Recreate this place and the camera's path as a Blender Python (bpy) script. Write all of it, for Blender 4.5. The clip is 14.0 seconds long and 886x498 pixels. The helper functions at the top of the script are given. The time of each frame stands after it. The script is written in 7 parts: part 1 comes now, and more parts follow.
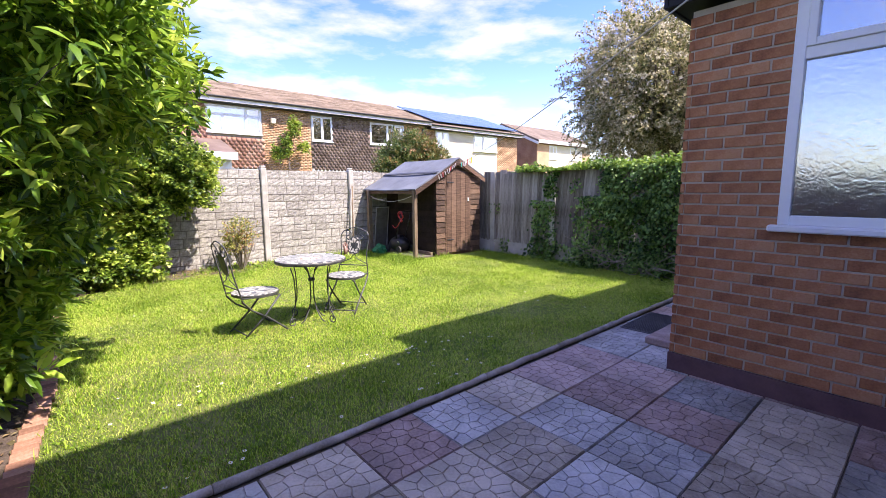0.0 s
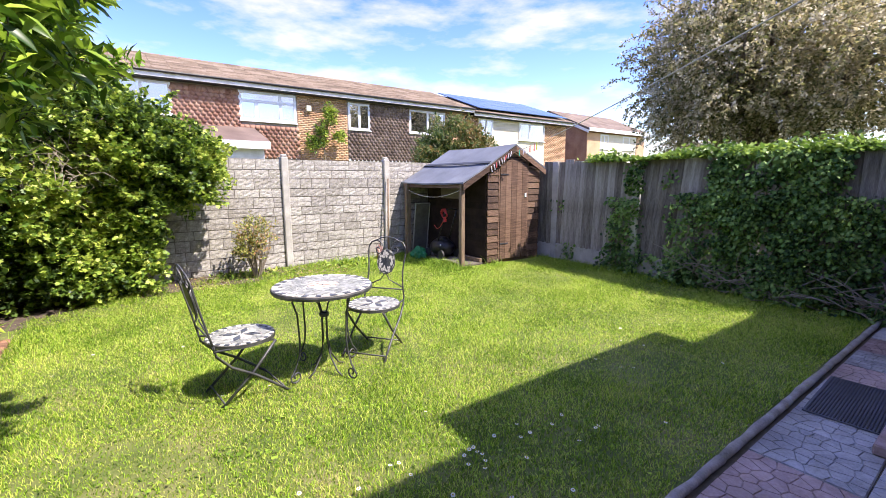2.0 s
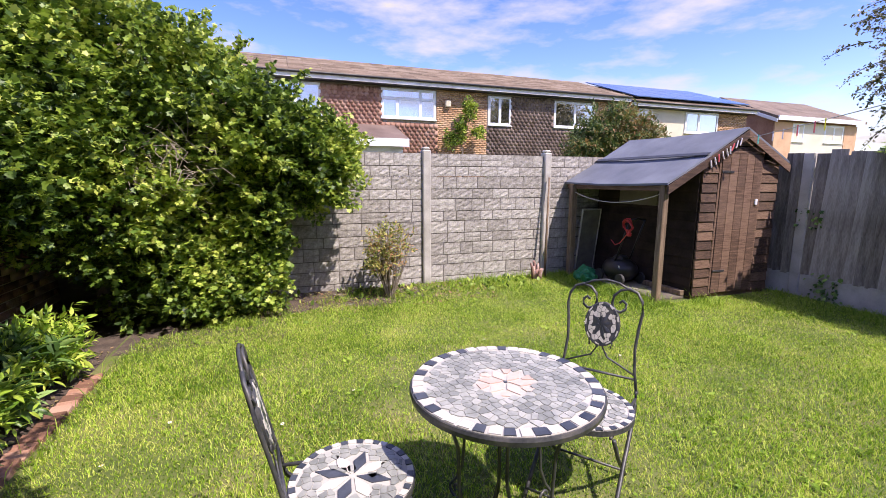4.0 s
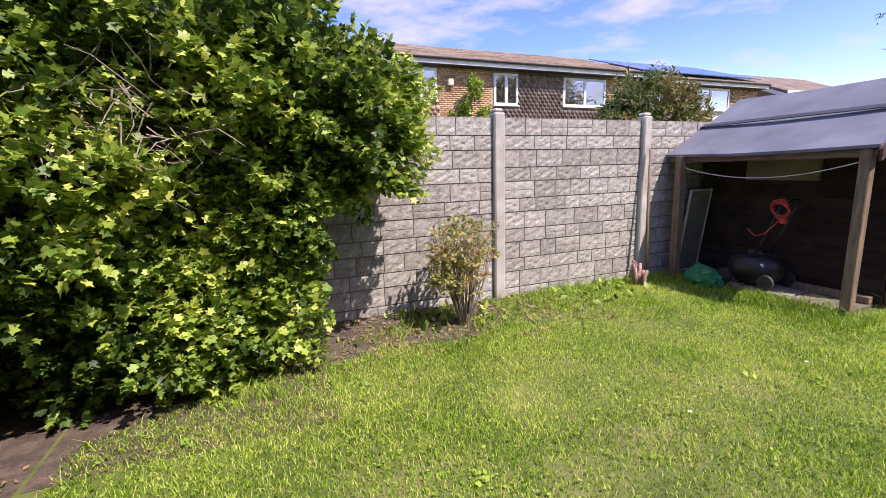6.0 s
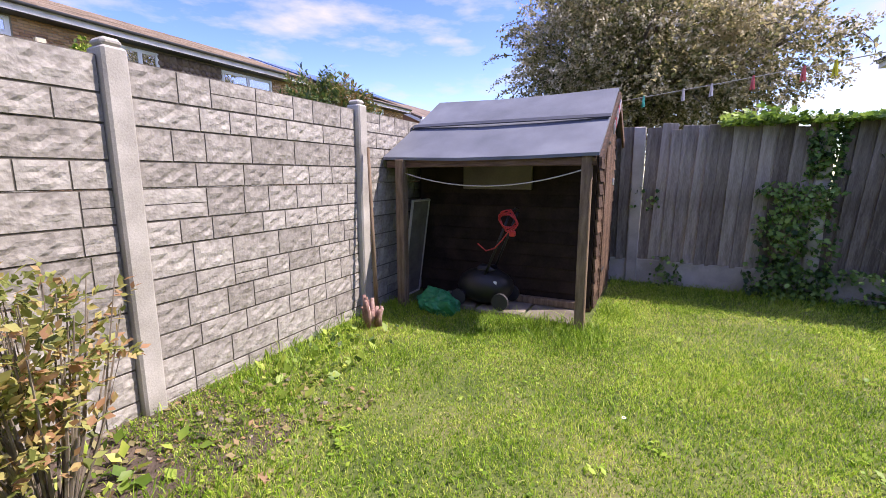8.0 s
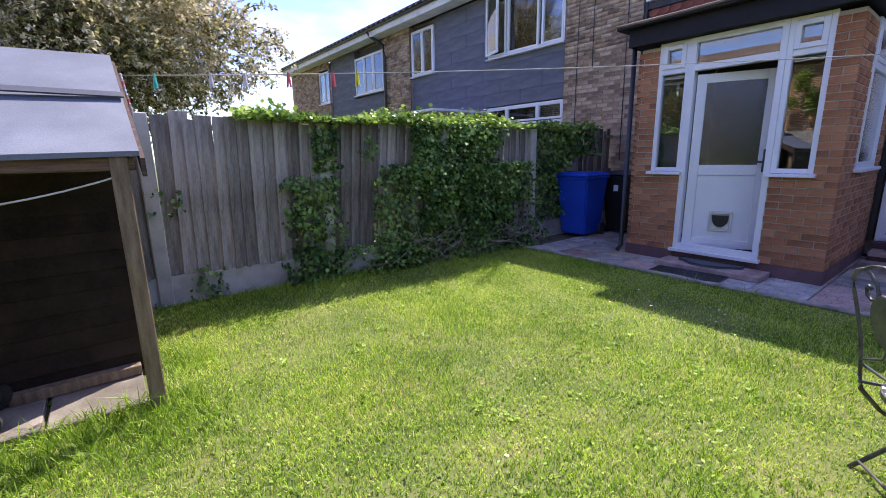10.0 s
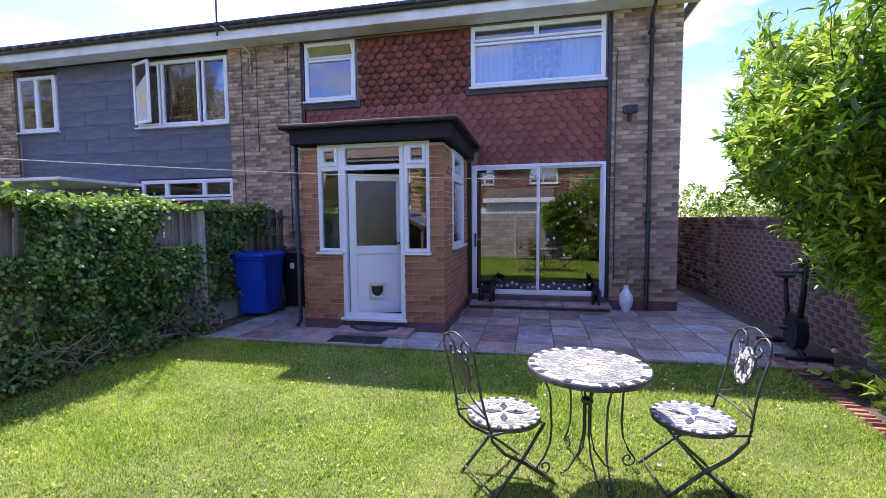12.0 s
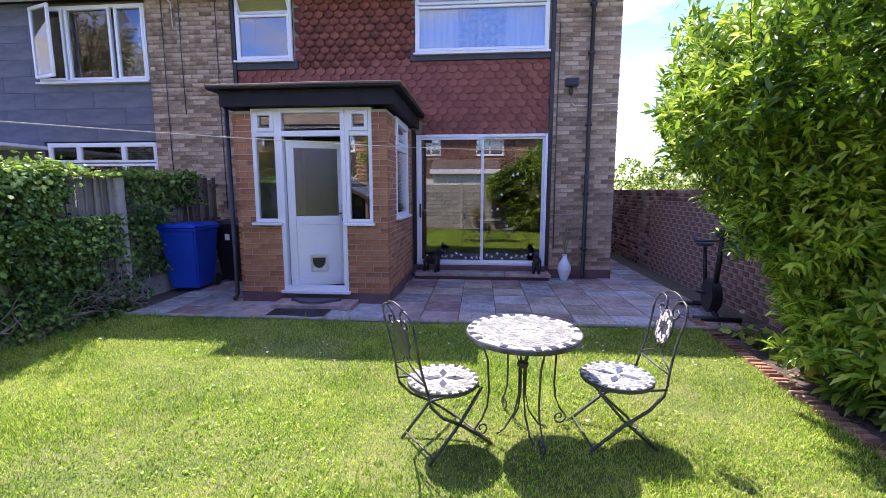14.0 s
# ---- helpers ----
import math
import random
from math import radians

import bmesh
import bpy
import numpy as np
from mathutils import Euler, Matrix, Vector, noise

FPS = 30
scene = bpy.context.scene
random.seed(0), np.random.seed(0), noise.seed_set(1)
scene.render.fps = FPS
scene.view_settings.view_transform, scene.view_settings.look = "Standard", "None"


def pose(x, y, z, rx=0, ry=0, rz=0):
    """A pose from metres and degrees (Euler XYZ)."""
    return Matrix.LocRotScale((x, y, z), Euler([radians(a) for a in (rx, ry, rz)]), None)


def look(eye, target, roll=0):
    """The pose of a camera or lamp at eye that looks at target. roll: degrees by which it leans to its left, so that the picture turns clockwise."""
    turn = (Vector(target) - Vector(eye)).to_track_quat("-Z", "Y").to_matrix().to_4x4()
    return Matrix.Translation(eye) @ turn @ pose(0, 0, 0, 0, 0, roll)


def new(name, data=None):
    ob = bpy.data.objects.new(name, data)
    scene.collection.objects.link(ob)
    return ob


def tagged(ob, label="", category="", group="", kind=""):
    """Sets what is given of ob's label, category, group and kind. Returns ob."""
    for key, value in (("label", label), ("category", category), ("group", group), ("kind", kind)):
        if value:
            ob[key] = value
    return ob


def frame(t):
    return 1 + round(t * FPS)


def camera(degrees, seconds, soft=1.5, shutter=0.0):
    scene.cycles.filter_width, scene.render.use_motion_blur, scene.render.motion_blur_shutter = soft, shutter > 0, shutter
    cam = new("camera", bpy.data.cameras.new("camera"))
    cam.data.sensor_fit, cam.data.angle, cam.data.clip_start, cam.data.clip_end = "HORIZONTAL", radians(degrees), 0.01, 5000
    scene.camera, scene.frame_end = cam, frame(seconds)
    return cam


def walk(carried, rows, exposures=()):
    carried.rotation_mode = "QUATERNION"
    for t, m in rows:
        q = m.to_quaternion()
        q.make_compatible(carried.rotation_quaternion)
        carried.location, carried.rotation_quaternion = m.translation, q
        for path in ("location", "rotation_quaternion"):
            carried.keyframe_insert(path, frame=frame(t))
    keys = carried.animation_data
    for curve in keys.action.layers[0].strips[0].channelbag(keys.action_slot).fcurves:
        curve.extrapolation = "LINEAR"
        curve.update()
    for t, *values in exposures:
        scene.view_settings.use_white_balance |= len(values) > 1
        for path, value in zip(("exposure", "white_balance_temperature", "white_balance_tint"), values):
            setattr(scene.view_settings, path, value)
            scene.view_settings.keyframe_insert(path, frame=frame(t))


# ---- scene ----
cam = camera(91.2, 14.0, soft=0.65)
PATH = [
    (0, (-3.388, 0.782, 1.378), (-2.088, 2.277, 1.104), -0.4),
    (0.5, (-3.185, 1.071, 1.37), (-1.888, 2.567, 1.091), 0.1),
    (1, (-3.011, 1.384, 1.403), (-1.715, 2.877, 1.103), 0.1),
    (1.5, (-2.813, 1.722, 1.409), (-1.529, 3.225, 1.103), 0.2),
    (2, (-2.597, 2.061, 1.419), (-1.435, 3.658, 1.106), -0.2),
    (2.5, (-2.43, 2.444, 1.412), (-1.347, 4.094, 1.087), -0.7),
    (3, (-2.308, 2.822, 1.415), (-1.358, 4.552, 1.091), -0.5),
    (3.5, (-2.189, 3.247, 1.421), (-1.456, 5.084, 1.122), 0.1),
    (4, (-2.219, 3.723, 1.416), (-1.56, 5.585, 1.1), 0.1),
    (4.2, (-2.234, 3.891, 1.431), (-1.587, 5.756, 1.107), 0.0),
    (5.2, (-2.68, 4.85, 1.36), (-2.03, 6.72, 1.03), -1.0),
    (6.3, (-2.484, 5.82, 1.274), (-1.647, 7.596, 0.893), -1.9),
    (6.5, (-2.419, 5.961, 1.278), (-1.463, 7.674, 0.89), -1.8),
    (7, (-2.19, 6.315, 1.215), (-0.845, 7.757, 0.877), -1.3),
    (7.2, (-2.102, 6.489, 1.168), (-0.665, 7.843, 0.85), -1.4),
    (9.3, (-1.037, 7.446, 1.338), (0.865, 7.003, 0.909), 0.1),
    (9.5, (-0.979, 7.507, 1.341), (0.848, 6.823, 0.897), -1.0),
    (10, (-0.953, 7.598, 1.341), (0.587, 6.394, 0.918), -0.9),
    (10.5, (-1.038, 7.654, 1.413), (0.166, 6.104, 1.031), -0.2),
    (11, (-1.059, 7.714, 1.432), (-0.214, 5.927, 1.127), 0.4),
    (11.5, (-1.13, 7.736, 1.477), (-0.555, 5.836, 1.234), 0.0),
    (12, (-1.165, 7.751, 1.543), (-0.758, 5.797, 1.408), -0.5),
    (12.5, (-1.185, 7.771, 1.507), (-0.894, 5.792, 1.481), -0.3),
    (13, (-1.194, 7.774, 1.513), (-0.98, 5.786, 1.571), -0.0),
    (13.5, (-1.208, 7.74, 1.541), (-1.027, 5.749, 1.541), -0.2),
    (14, (-1.211, 7.72, 1.527), (-1.043, 5.745, 1.261), 0.0),
]
walk(cam, [(t, look(eye, target, roll)) for t, eye, target, roll in PATH], [(0, 2.25, 6850, 20), (0.8, 2.3, 6850, 18), (2.0, 2.12, 6750, 17), (3.0, 1.88, 6700, 20), (4.0, 1.66, 6700, 23), (5.0, 1.6, 6750, 24), (7.2, 1.75, 6750, 24), (9.5, 1.8, 6600, 19), (10.6, 2.32, 6500, 17), (12.2, 2.18, 6350, 20), (13.4, 2.0, 6450, 22), (14, 2.4, 6550, 21)])

# ---- world, sun ----
SUN_TO = Vector((0.345, -0.615, 1.0)).normalized()
world = bpy.data.worlds.new("world")
scene.world = world
world.use_nodes = True
wn, wl = world.node_tree.nodes, world.node_tree.links
wn.clear()
w_out = wn.new("ShaderNodeOutputWorld")
w_bg = wn.new("ShaderNodeBackground")
w_sky = wn.new("ShaderNodeTexSky")
w_sky.sky_type = "NISHITA"
w_sky.sun_disc = False
w_sky.sun_elevation = math.asin(SUN_TO.z)
w_sky.sun_rotation = math.atan2(SUN_TO.x, SUN_TO.y)
w_sky.air_density, w_sky.dust_density, w_sky.ozone_density = 1.0, 0.6, 2.5
w_bg.inputs["Strength"].default_value = 0.15
w_tc = wn.new("ShaderNodeTexCoord")
w_map = wn.new("ShaderNodeMapping")
w_map.inputs["Scale"].default_value = (1.0, 1.0, 3.2)
w_map.inputs["Rotation"].default_value = (0, 0, 0.5)
w_noise = wn.new("ShaderNodeTexNoise")
w_noise.inputs["Scale"].default_value = 4.2
w_noise.inputs["Detail"].default_value = 7
w_noise.inputs["Roughness"].default_value = 0.56
w_ramp = wn.new("ShaderNodeValToRGB")
w_ramp.color_ramp.elements[0].position = 0.455
w_ramp.color_ramp.elements[1].position = 0.66
w_mix = wn.new("ShaderNodeMix")
w_mix.data_type = "RGBA"
w_mix.inputs["B"].default_value = (1.85, 1.86, 1.9, 1)
w_sat = wn.new("ShaderNodeHueSaturation")
w_sat.inputs["Saturation"].default_value = 1.32
w_sat.inputs["Hue"].default_value = 0.528
w_sat.inputs["Value"].default_value = 0.72
wl.new(w_tc.outputs["Generated"], w_map.inputs["Vector"])
wl.new(w_map.outputs["Vector"], w_noise.inputs["Vector"])
wl.new(w_noise.outputs["Fac"], w_ramp.inputs["Fac"])
wl.new(w_sky.outputs["Color"], w_sat.inputs["Color"])
wl.new(w_sat.outputs["Color"], w_mix.inputs["A"])
wl.new(w_ramp.outputs["Color"], w_mix.inputs["Factor"])
wl.new(w_mix.outputs["Result"], w_bg.inputs["Color"])
wl.new(w_bg.outputs["Background"], w_out.inputs["Surface"])
sun = new("sun", bpy.data.lights.new("sun", "SUN"))
sun.data.energy, sun.data.angle, sun.data.color = 2.25, radians(0.5), (1.0, 0.95, 0.87)
sun.matrix_world = look(SUN_TO * 30, (0, 0, 0))

# ---- materials ----
MATS = {}


def mat(name, colours, rough=0.8, scale=6.0, fine=60.0, bump=0.3, bump_dist=0.004, metal=0.0, stain=0.0,
        stain_col=(0.05, 0.05, 0.04), obj_var=0.0, island_var=0.0, trans=0.0, stretch=(1, 1, 1), spec=0.5, coat=0.0):
    """A surface with colour at two scales, stains, and a fine relief."""
    if name in MATS:
        return MATS[name]
    m = bpy.data.materials.new(name)
    MATS[name] = m
    m.use_nodes = True
    n, l = m.node_tree.nodes, m.node_tree.links
    b = n["Principled BSDF"]
    tc = n.new("ShaderNodeTexCoord")
    mp = n.new("ShaderNodeMapping")
    mp.inputs["Scale"].default_value = stretch
    l.new(tc.outputs["Object"], mp.inputs["Vector"])
    n1 = n.new("ShaderNodeTexNoise")
    n1.inputs["Scale"].default_value, n1.inputs["Detail"].default_value = scale, 4
    n2 = n.new("ShaderNodeTexNoise")
    n2.inputs["Scale"].default_value, n2.inputs["Detail"].default_value = fine, 3
    l.new(mp.outputs["Vector"], n1.inputs["Vector"])
    l.new(mp.outputs["Vector"], n2.inputs["Vector"])
    add = n.new("ShaderNodeMath")
    add.operation = "MULTIPLY_ADD"
    l.new(n2.outputs["Fac"], add.inputs[0])
    add.inputs[1].default_value = 0.45
    l.new(n1.outputs["Fac"], add.inputs[2])
    fac = add.outputs[0]
    if obj_var or island_var:
        if obj_var:
            inf = n.new("ShaderNodeObjectInfo")
            r = inf.outputs["Random"]
        else:
            g = n.new("ShaderNodeNewGeometry")
            r = g.outputs["Random Per Island"]
        a2 = n.new("ShaderNodeMath")
        a2.operation = "MULTIPLY_ADD"
        l.new(r, a2.inputs[0])
        a2.inputs[1].default_value = obj_var or island_var
        sub = n.new("ShaderNodeMath")
        sub.operation = "SUBTRACT"
        l.new(fac, sub.inputs[0])
        sub.inputs[1].default_value = (obj_var or island_var) * 0.5
        l.new(sub.outputs[0], a2.inputs[2])
        fac = a2.outputs[0]
    ramp = n.new("ShaderNodeValToRGB")
    els = ramp.color_ramp.elements
    k = len(colours)
    lo, hi = 0.42, 1.0
    els[0].position, els[1].position = lo, hi
    els[0].color, els[1].color = (*colours[0], 1), (*colours[-1], 1)
    for i in range(1, k - 1):
        e = els.new(lo + (hi - lo) * i / (k - 1))
        e.color = (*colours[i], 1)
    l.new(fac, ramp.inputs["Fac"])
    col = ramp.outputs["Color"]
    if stain:
        n3 = n.new("ShaderNodeTexNoise")
        n3.inputs["Scale"].default_value, n3.inputs["Detail"].default_value = 1.7, 6
        l.new(tc.outputs["Object"], n3.inputs["Vector"])
        r3 = n.new("ShaderNodeValToRGB")
        r3.color_ramp.elements[0].position, r3.color_ramp.elements[1].position = 0.5, 0.72
        r3.color_ramp.elements[1].color = (stain, stain, stain, 1)
        l.new(n3.outputs["Fac"], r3.inputs["Fac"])
        mx = n.new("ShaderNodeMix")
        mx.data_type = "RGBA"
        l.new(r3.outputs["Color"], mx.inputs["Factor"])
        l.new(col, mx.inputs["A"])
        mx.inputs["B"].default_value = (*stain_col, 1)
        col = mx.outputs["Result"]
    l.new(col, b.inputs["Base Color"])
    b.inputs["Roughness"].default_value = rough
    b.inputs["Metallic"].default_value = metal
    b.inputs["Specular IOR Level"].default_value = spec
    b.inputs["Coat Weight"].default_value = coat
    if bump:
        bp = n.new("ShaderNodeBump")
        bp.inputs["Strength"].default_value = bump
        bp.inputs["Distance"].default_value = bump_dist
        l.new(add.outputs[0], bp.inputs["Height"])
        l.new(bp.outputs["Normal"], b.inputs["Normal"])
    if trans:
        t = n.new("ShaderNodeBsdfTranslucent")
        mixs = n.new("ShaderNodeMixShader")
        mixs.inputs["Fac"].default_value = trans
        bright = n.new("ShaderNodeHueSaturation")
        bright.inputs["Value"].default_value = 1.5
        l.new(col, bright.inputs["Color"])
        l.new(bright.outputs["Color"], t.inputs["Color"])
        l.new(b.outputs["BSDF"], mixs.inputs[1])
        l.new(t.outputs["BSDF"], mixs.inputs[2])
        l.new(mixs.outputs["Shader"], n["Material Output"].inputs["Surface"])
    return m


def glass_mat(name, tint=(0.9, 0.95, 0.95), rough=0.0, bump=0.0, alpha_mix=0.75, scale=25.0):
    """Window glass: a mirror by Fresnel over a clear or patterned pane."""
    m = bpy.data.materials.new(name)
    m.use_nodes = True
    n, l = m.node_tree.nodes, m.node_tree.links
    n.remove(n["Principled BSDF"])
    gl = n.new("ShaderNodeBsdfGlossy")
    gl.inputs["Roughness"].default_value = rough
    tr = n.new("ShaderNodeBsdfTransparent")
    tr.inputs["Color"].default_value = (*tint, 1)
    mx = n.new("ShaderNodeMixShader")
    fr = n.new("ShaderNodeFresnel")
    fr.inputs["IOR"].default_value = 1.5
    mul = n.new("ShaderNodeMath")
    mul.operation = "MULTIPLY_ADD"
    mul.inputs[1].default_value, mul.inputs[2].default_value = 1.8, alpha_mix
    l.new(fr.outputs["Fac"], mul.inputs[0])
    l.new(mul.outputs[0], mx.inputs["Fac"])
    l.new(tr.outputs["BSDF"], mx.inputs[1])
    l.new(gl.outputs["BSDF"], mx.inputs[2])
    l.new(mx.outputs["Shader"], n["Material Output"].inputs["Surface"])
    if bump:
        tc = n.new("ShaderNodeTexCoord")
        ns = n.new("ShaderNodeTexNoise")
        ns.inputs["Scale"].default_value, ns.inputs["Detail"].default_value = scale, 2
        ns.inputs["Distortion"].default_value = 1.5
        bp = n.new("ShaderNodeBump")
        bp.inputs["Strength"].default_value, bp.inputs["Distance"].default_value = bump, 0.01
        l.new(tc.outputs["Object"], ns.inputs["Vector"])
        l.new(ns.outputs["Fac"], bp.inputs["Height"])
        l.new(bp.outputs["Normal"], gl.inputs["Normal"])
        l.new(bp.outputs["Normal"], fr.inputs["Normal"])
    return m


BRICK_PORCH = mat("brick_porch", [(0.22, 0.09, 0.045), (0.36, 0.15, 0.072), (0.45, 0.2, 0.098), (0.54, 0.28, 0.15)], 0.9, 5, 90, 0.7, 0.005, obj_var=0.35, stain=0.25, stain_col=(0.16, 0.08, 0.055), spec=0.3)
BRICK_PORCH_I = mat("brick_porch_wall", [(0.22, 0.09, 0.045), (0.36, 0.15, 0.072), (0.45, 0.2, 0.098), (0.54, 0.28, 0.15)], 0.9, 5, 90, 0.7, 0.005, island_var=0.35, stain=0.25, stain_col=(0.16, 0.08, 0.055), spec=0.3)
BRICK_BUFF = mat("brick_buff_joined", [(0.2, 0.135, 0.09), (0.33, 0.23, 0.155), (0.43, 0.31, 0.215), (0.54, 0.41, 0.29)], 0.9, 7, 90, 0.9, 0.006, island_var=0.6, stain=0.3, stain_col=(0.16, 0.12, 0.09), spec=0.25)
BRICK_BUFF_ONE = mat("brick_buff", [(0.2, 0.135, 0.09), (0.33, 0.23, 0.155), (0.43, 0.31, 0.215), (0.54, 0.41, 0.29)], 0.9, 7, 90, 0.9, 0.006, obj_var=0.6, stain=0.3, stain_col=(0.16, 0.12, 0.09), spec=0.25)
BRICK_OLD = mat("brick_old", [(0.1, 0.055, 0.045), (0.21, 0.11, 0.085), (0.3, 0.17, 0.125), (0.44, 0.33, 0.27)], 0.95, 4, 70, 0.9, 0.007, island_var=0.65, stain=0.5, stain_col=(0.4, 0.34, 0.29), spec=0.25)
BRICK_FAR = mat("brick_far", [(0.35, 0.2, 0.11), (0.5, 0.3, 0.17), (0.58, 0.38, 0.23)], 0.9, 1.5, 20, 0.3, island_var=0.5)
BRICK_EDGE = mat("brick_edging", [(0.16, 0.08, 0.05), (0.32, 0.16, 0.1), (0.45, 0.28, 0.2)], 0.9, 6, 80, 0.7, 0.005, obj_var=0.7, stain=0.7, stain_col=(0.12, 0.09, 0.06))
MORTAR = mat("mortar", [(0.25, 0.21, 0.165), (0.35, 0.3, 0.24)], 0.95, 8, 120, 0.6)
MORTAR_DARK = mat("mortar_dark", [(0.4, 0.34, 0.27), (0.53, 0.46, 0.37)], 0.95, 8, 120, 0.6)
PLINTH = mat("plinth_paint", [(0.09, 0.05, 0.055), (0.17, 0.09, 0.095)], 0.6, 7, 60, 0.5, stain=0.4, stain_col=(0.22, 0.12, 0.08))
CONC = mat("concrete", [(0.3, 0.28, 0.25), (0.45, 0.43, 0.39), (0.58, 0.56, 0.52)], 0.95, 5, 110, 0.8, 0.004, stain=0.35, stain_col=(0.16, 0.15, 0.11))
CONC_BLOCK = mat("concrete_block", [(0.22, 0.205, 0.18), (0.34, 0.32, 0.29), (0.48, 0.46, 0.42)], 0.95, 11, 45, 0.8, 0.012, obj_var=0.3, stain=0.45, stain_col=(0.25, 0.2, 0.165), spec=0.2)
CONC_BLOCK_BACK = mat("concrete_panel", [(0.1, 0.09, 0.075), (0.19, 0.17, 0.145)], 0.95, 9, 70, 0.7)
WHITE = mat("white_upvc", [(0.74, 0.76, 0.79), (0.82, 0.83, 0.85)], 0.3, 2, 30, 0.03)
WHITE_OLD = mat("white_paint_worn", [(0.55, 0.54, 0.52), (0.74, 0.73, 0.71), (0.8, 0.8, 0.79)], 0.6, 3, 50, 0.2, stain=0.4, stain_col=(0.35, 0.33, 0.3))
BLACK = mat("black_paint", [(0.012, 0.012, 0.014), (0.03, 0.03, 0.033)], 0.45, 5, 60, 0.3)
FASCIA_BLK = mat("black_fascia", [(0.008, 0.008, 0.01), (0.02, 0.02, 0.024)], 0.6, 3, 40, 0.3, spec=0.25)
DARK_GREY = mat("grey_cladding", [(0.08, 0.09, 0.12), (0.12, 0.13, 0.165), (0.165, 0.175, 0.21)], 0.75, 2.5, 40, 0.3, stretch=(1, 1, 3), stain=0.2, stain_col=(0.05, 0.055, 0.07))
TILE_RED = mat("red_hung_tile", [(0.125, 0.04, 0.03), (0.2, 0.062, 0.044), (0.28, 0.098, 0.066)], 0.65, 6, 60, 0.3, obj_var=0.35, spec=0.3)
TILE_RED_I = mat("red_hung_tiles", [(0.125, 0.04, 0.03), (0.2, 0.062, 0.044), (0.28, 0.098, 0.066)], 0.65, 6, 60, 0.3, island_var=0.35, spec=0.3)
TILE_ORANGE = mat("orange_hung_tiles", [(0.24, 0.115, 0.08), (0.33, 0.18, 0.125), (0.42, 0.26, 0.19)], 0.8, 1, 20, 0.3, island_var=0.5)
TILE_BROWN = mat("brown_hung_tiles", [(0.11, 0.075, 0.06), (0.17, 0.12, 0.1), (0.23, 0.17, 0.14)], 0.8, 1, 20, 0.3, island_var=0.5)
ROOF = mat("roof_tiles", [(0.11, 0.08, 0.06), (0.19, 0.14, 0.105), (0.27, 0.21, 0.165)], 0.9, 1.2, 25, 0.4, island_var=0.4, stain=0.3, stain_col=(0.12, 0.11, 0.08))
CREAM = mat("cream_render", [(0.62, 0.56, 0.42), (0.72, 0.66, 0.52)], 0.9, 1, 60, 0.2, stain=0.1)
# panel blue, lightened to include the sky's reflection in the base colour
SOLAR_SKY = mat("solar_panel", [(0.05, 0.1, 0.24), (0.09, 0.16, 0.34)], 0.2, 1, 10, 0.0)
FELT = mat("roof_felt", [(0.095, 0.11, 0.135), (0.14, 0.155, 0.19), (0.19, 0.21, 0.245)], 0.8, 3, 120, 0.5, stain=0.2)
SHED_WOOD = mat("shed_wood", [(0.045, 0.025, 0.018), (0.1, 0.055, 0.035), (0.2, 0.12, 0.08)], 0.8, 6, 60, 0.7, 0.004, obj_var=0.4, stretch=(1, 1, 12), stain=0.3, stain_col=(0.26, 0.17, 0.12))
SHED_BOARD = mat("shed_board", [(0.045, 0.025, 0.018), (0.1, 0.055, 0.035), (0.19, 0.115, 0.075)], 0.8, 6, 60, 0.7, 0.004, obj_var=0.5, stretch=(3, 3, 20), stain=0.3, stain_col=(0.25, 0.17, 0.12))
# shed wood again, with the shade under the lean-to put into its colour
SHED_SHADE = mat("shed_wood_shade", [(0.012, 0.008, 0.007), (0.04, 0.027, 0.021)], 0.9, 6, 60, 0.6, obj_var=0.3, spec=0.2)
POST_WOOD = mat("post_wood", [(0.09, 0.06, 0.04), (0.2, 0.14, 0.09), (0.3, 0.22, 0.15)], 0.85, 5, 60, 0.8, stretch=(8, 8, 1))
FENCE_WOOD = mat("fence_wood", [(0.11, 0.092, 0.078), (0.25, 0.222, 0.195), (0.45, 0.41, 0.37)], 0.9, 4, 40, 0.9, 0.006, obj_var=0.45, stretch=(4, 4, 0.5), stain=0.4, stain_col=(0.08, 0.066, 0.055), spec=0.2)
PAVE_PINK = mat("paver_pink", [(0.2, 0.135, 0.115), (0.36, 0.26, 0.23), (0.5, 0.385, 0.345)], 0.65, 7, 60, 0.9, 0.006, obj_var=0.4, stain=0.6, stain_col=(0.13, 0.11, 0.085), spec=0.35)
PAVE_GREY = mat("paver_grey", [(0.2, 0.2, 0.19), (0.37, 0.37, 0.355), (0.54, 0.54, 0.52)], 0.65, 7, 60, 0.9, 0.006, obj_var=0.4, stain=0.6, stain_col=(0.13, 0.11, 0.085), spec=0.35)
PAVE_BUFF = mat("paver_buff", [(0.22, 0.185, 0.14), (0.38, 0.335, 0.265), (0.54, 0.48, 0.39)], 0.65, 7, 60, 0.9, 0.006, obj_var=0.4, stain=0.6, stain_col=(0.13, 0.11, 0.085), spec=0.35)
SLAB_DIRTY = mat("dirty_slab", [(0.1, 0.085, 0.07), (0.2, 0.17, 0.14), (0.3, 0.26, 0.21)], 0.95, 6, 90, 0.8, obj_var=0.3, stain=0.6, stain_col=(0.07, 0.06, 0.04))
JOINT = mat("joint_dirt", [(0.07, 0.06, 0.04), (0.15, 0.13, 0.09)], 0.95, 12, 90, 0.8)
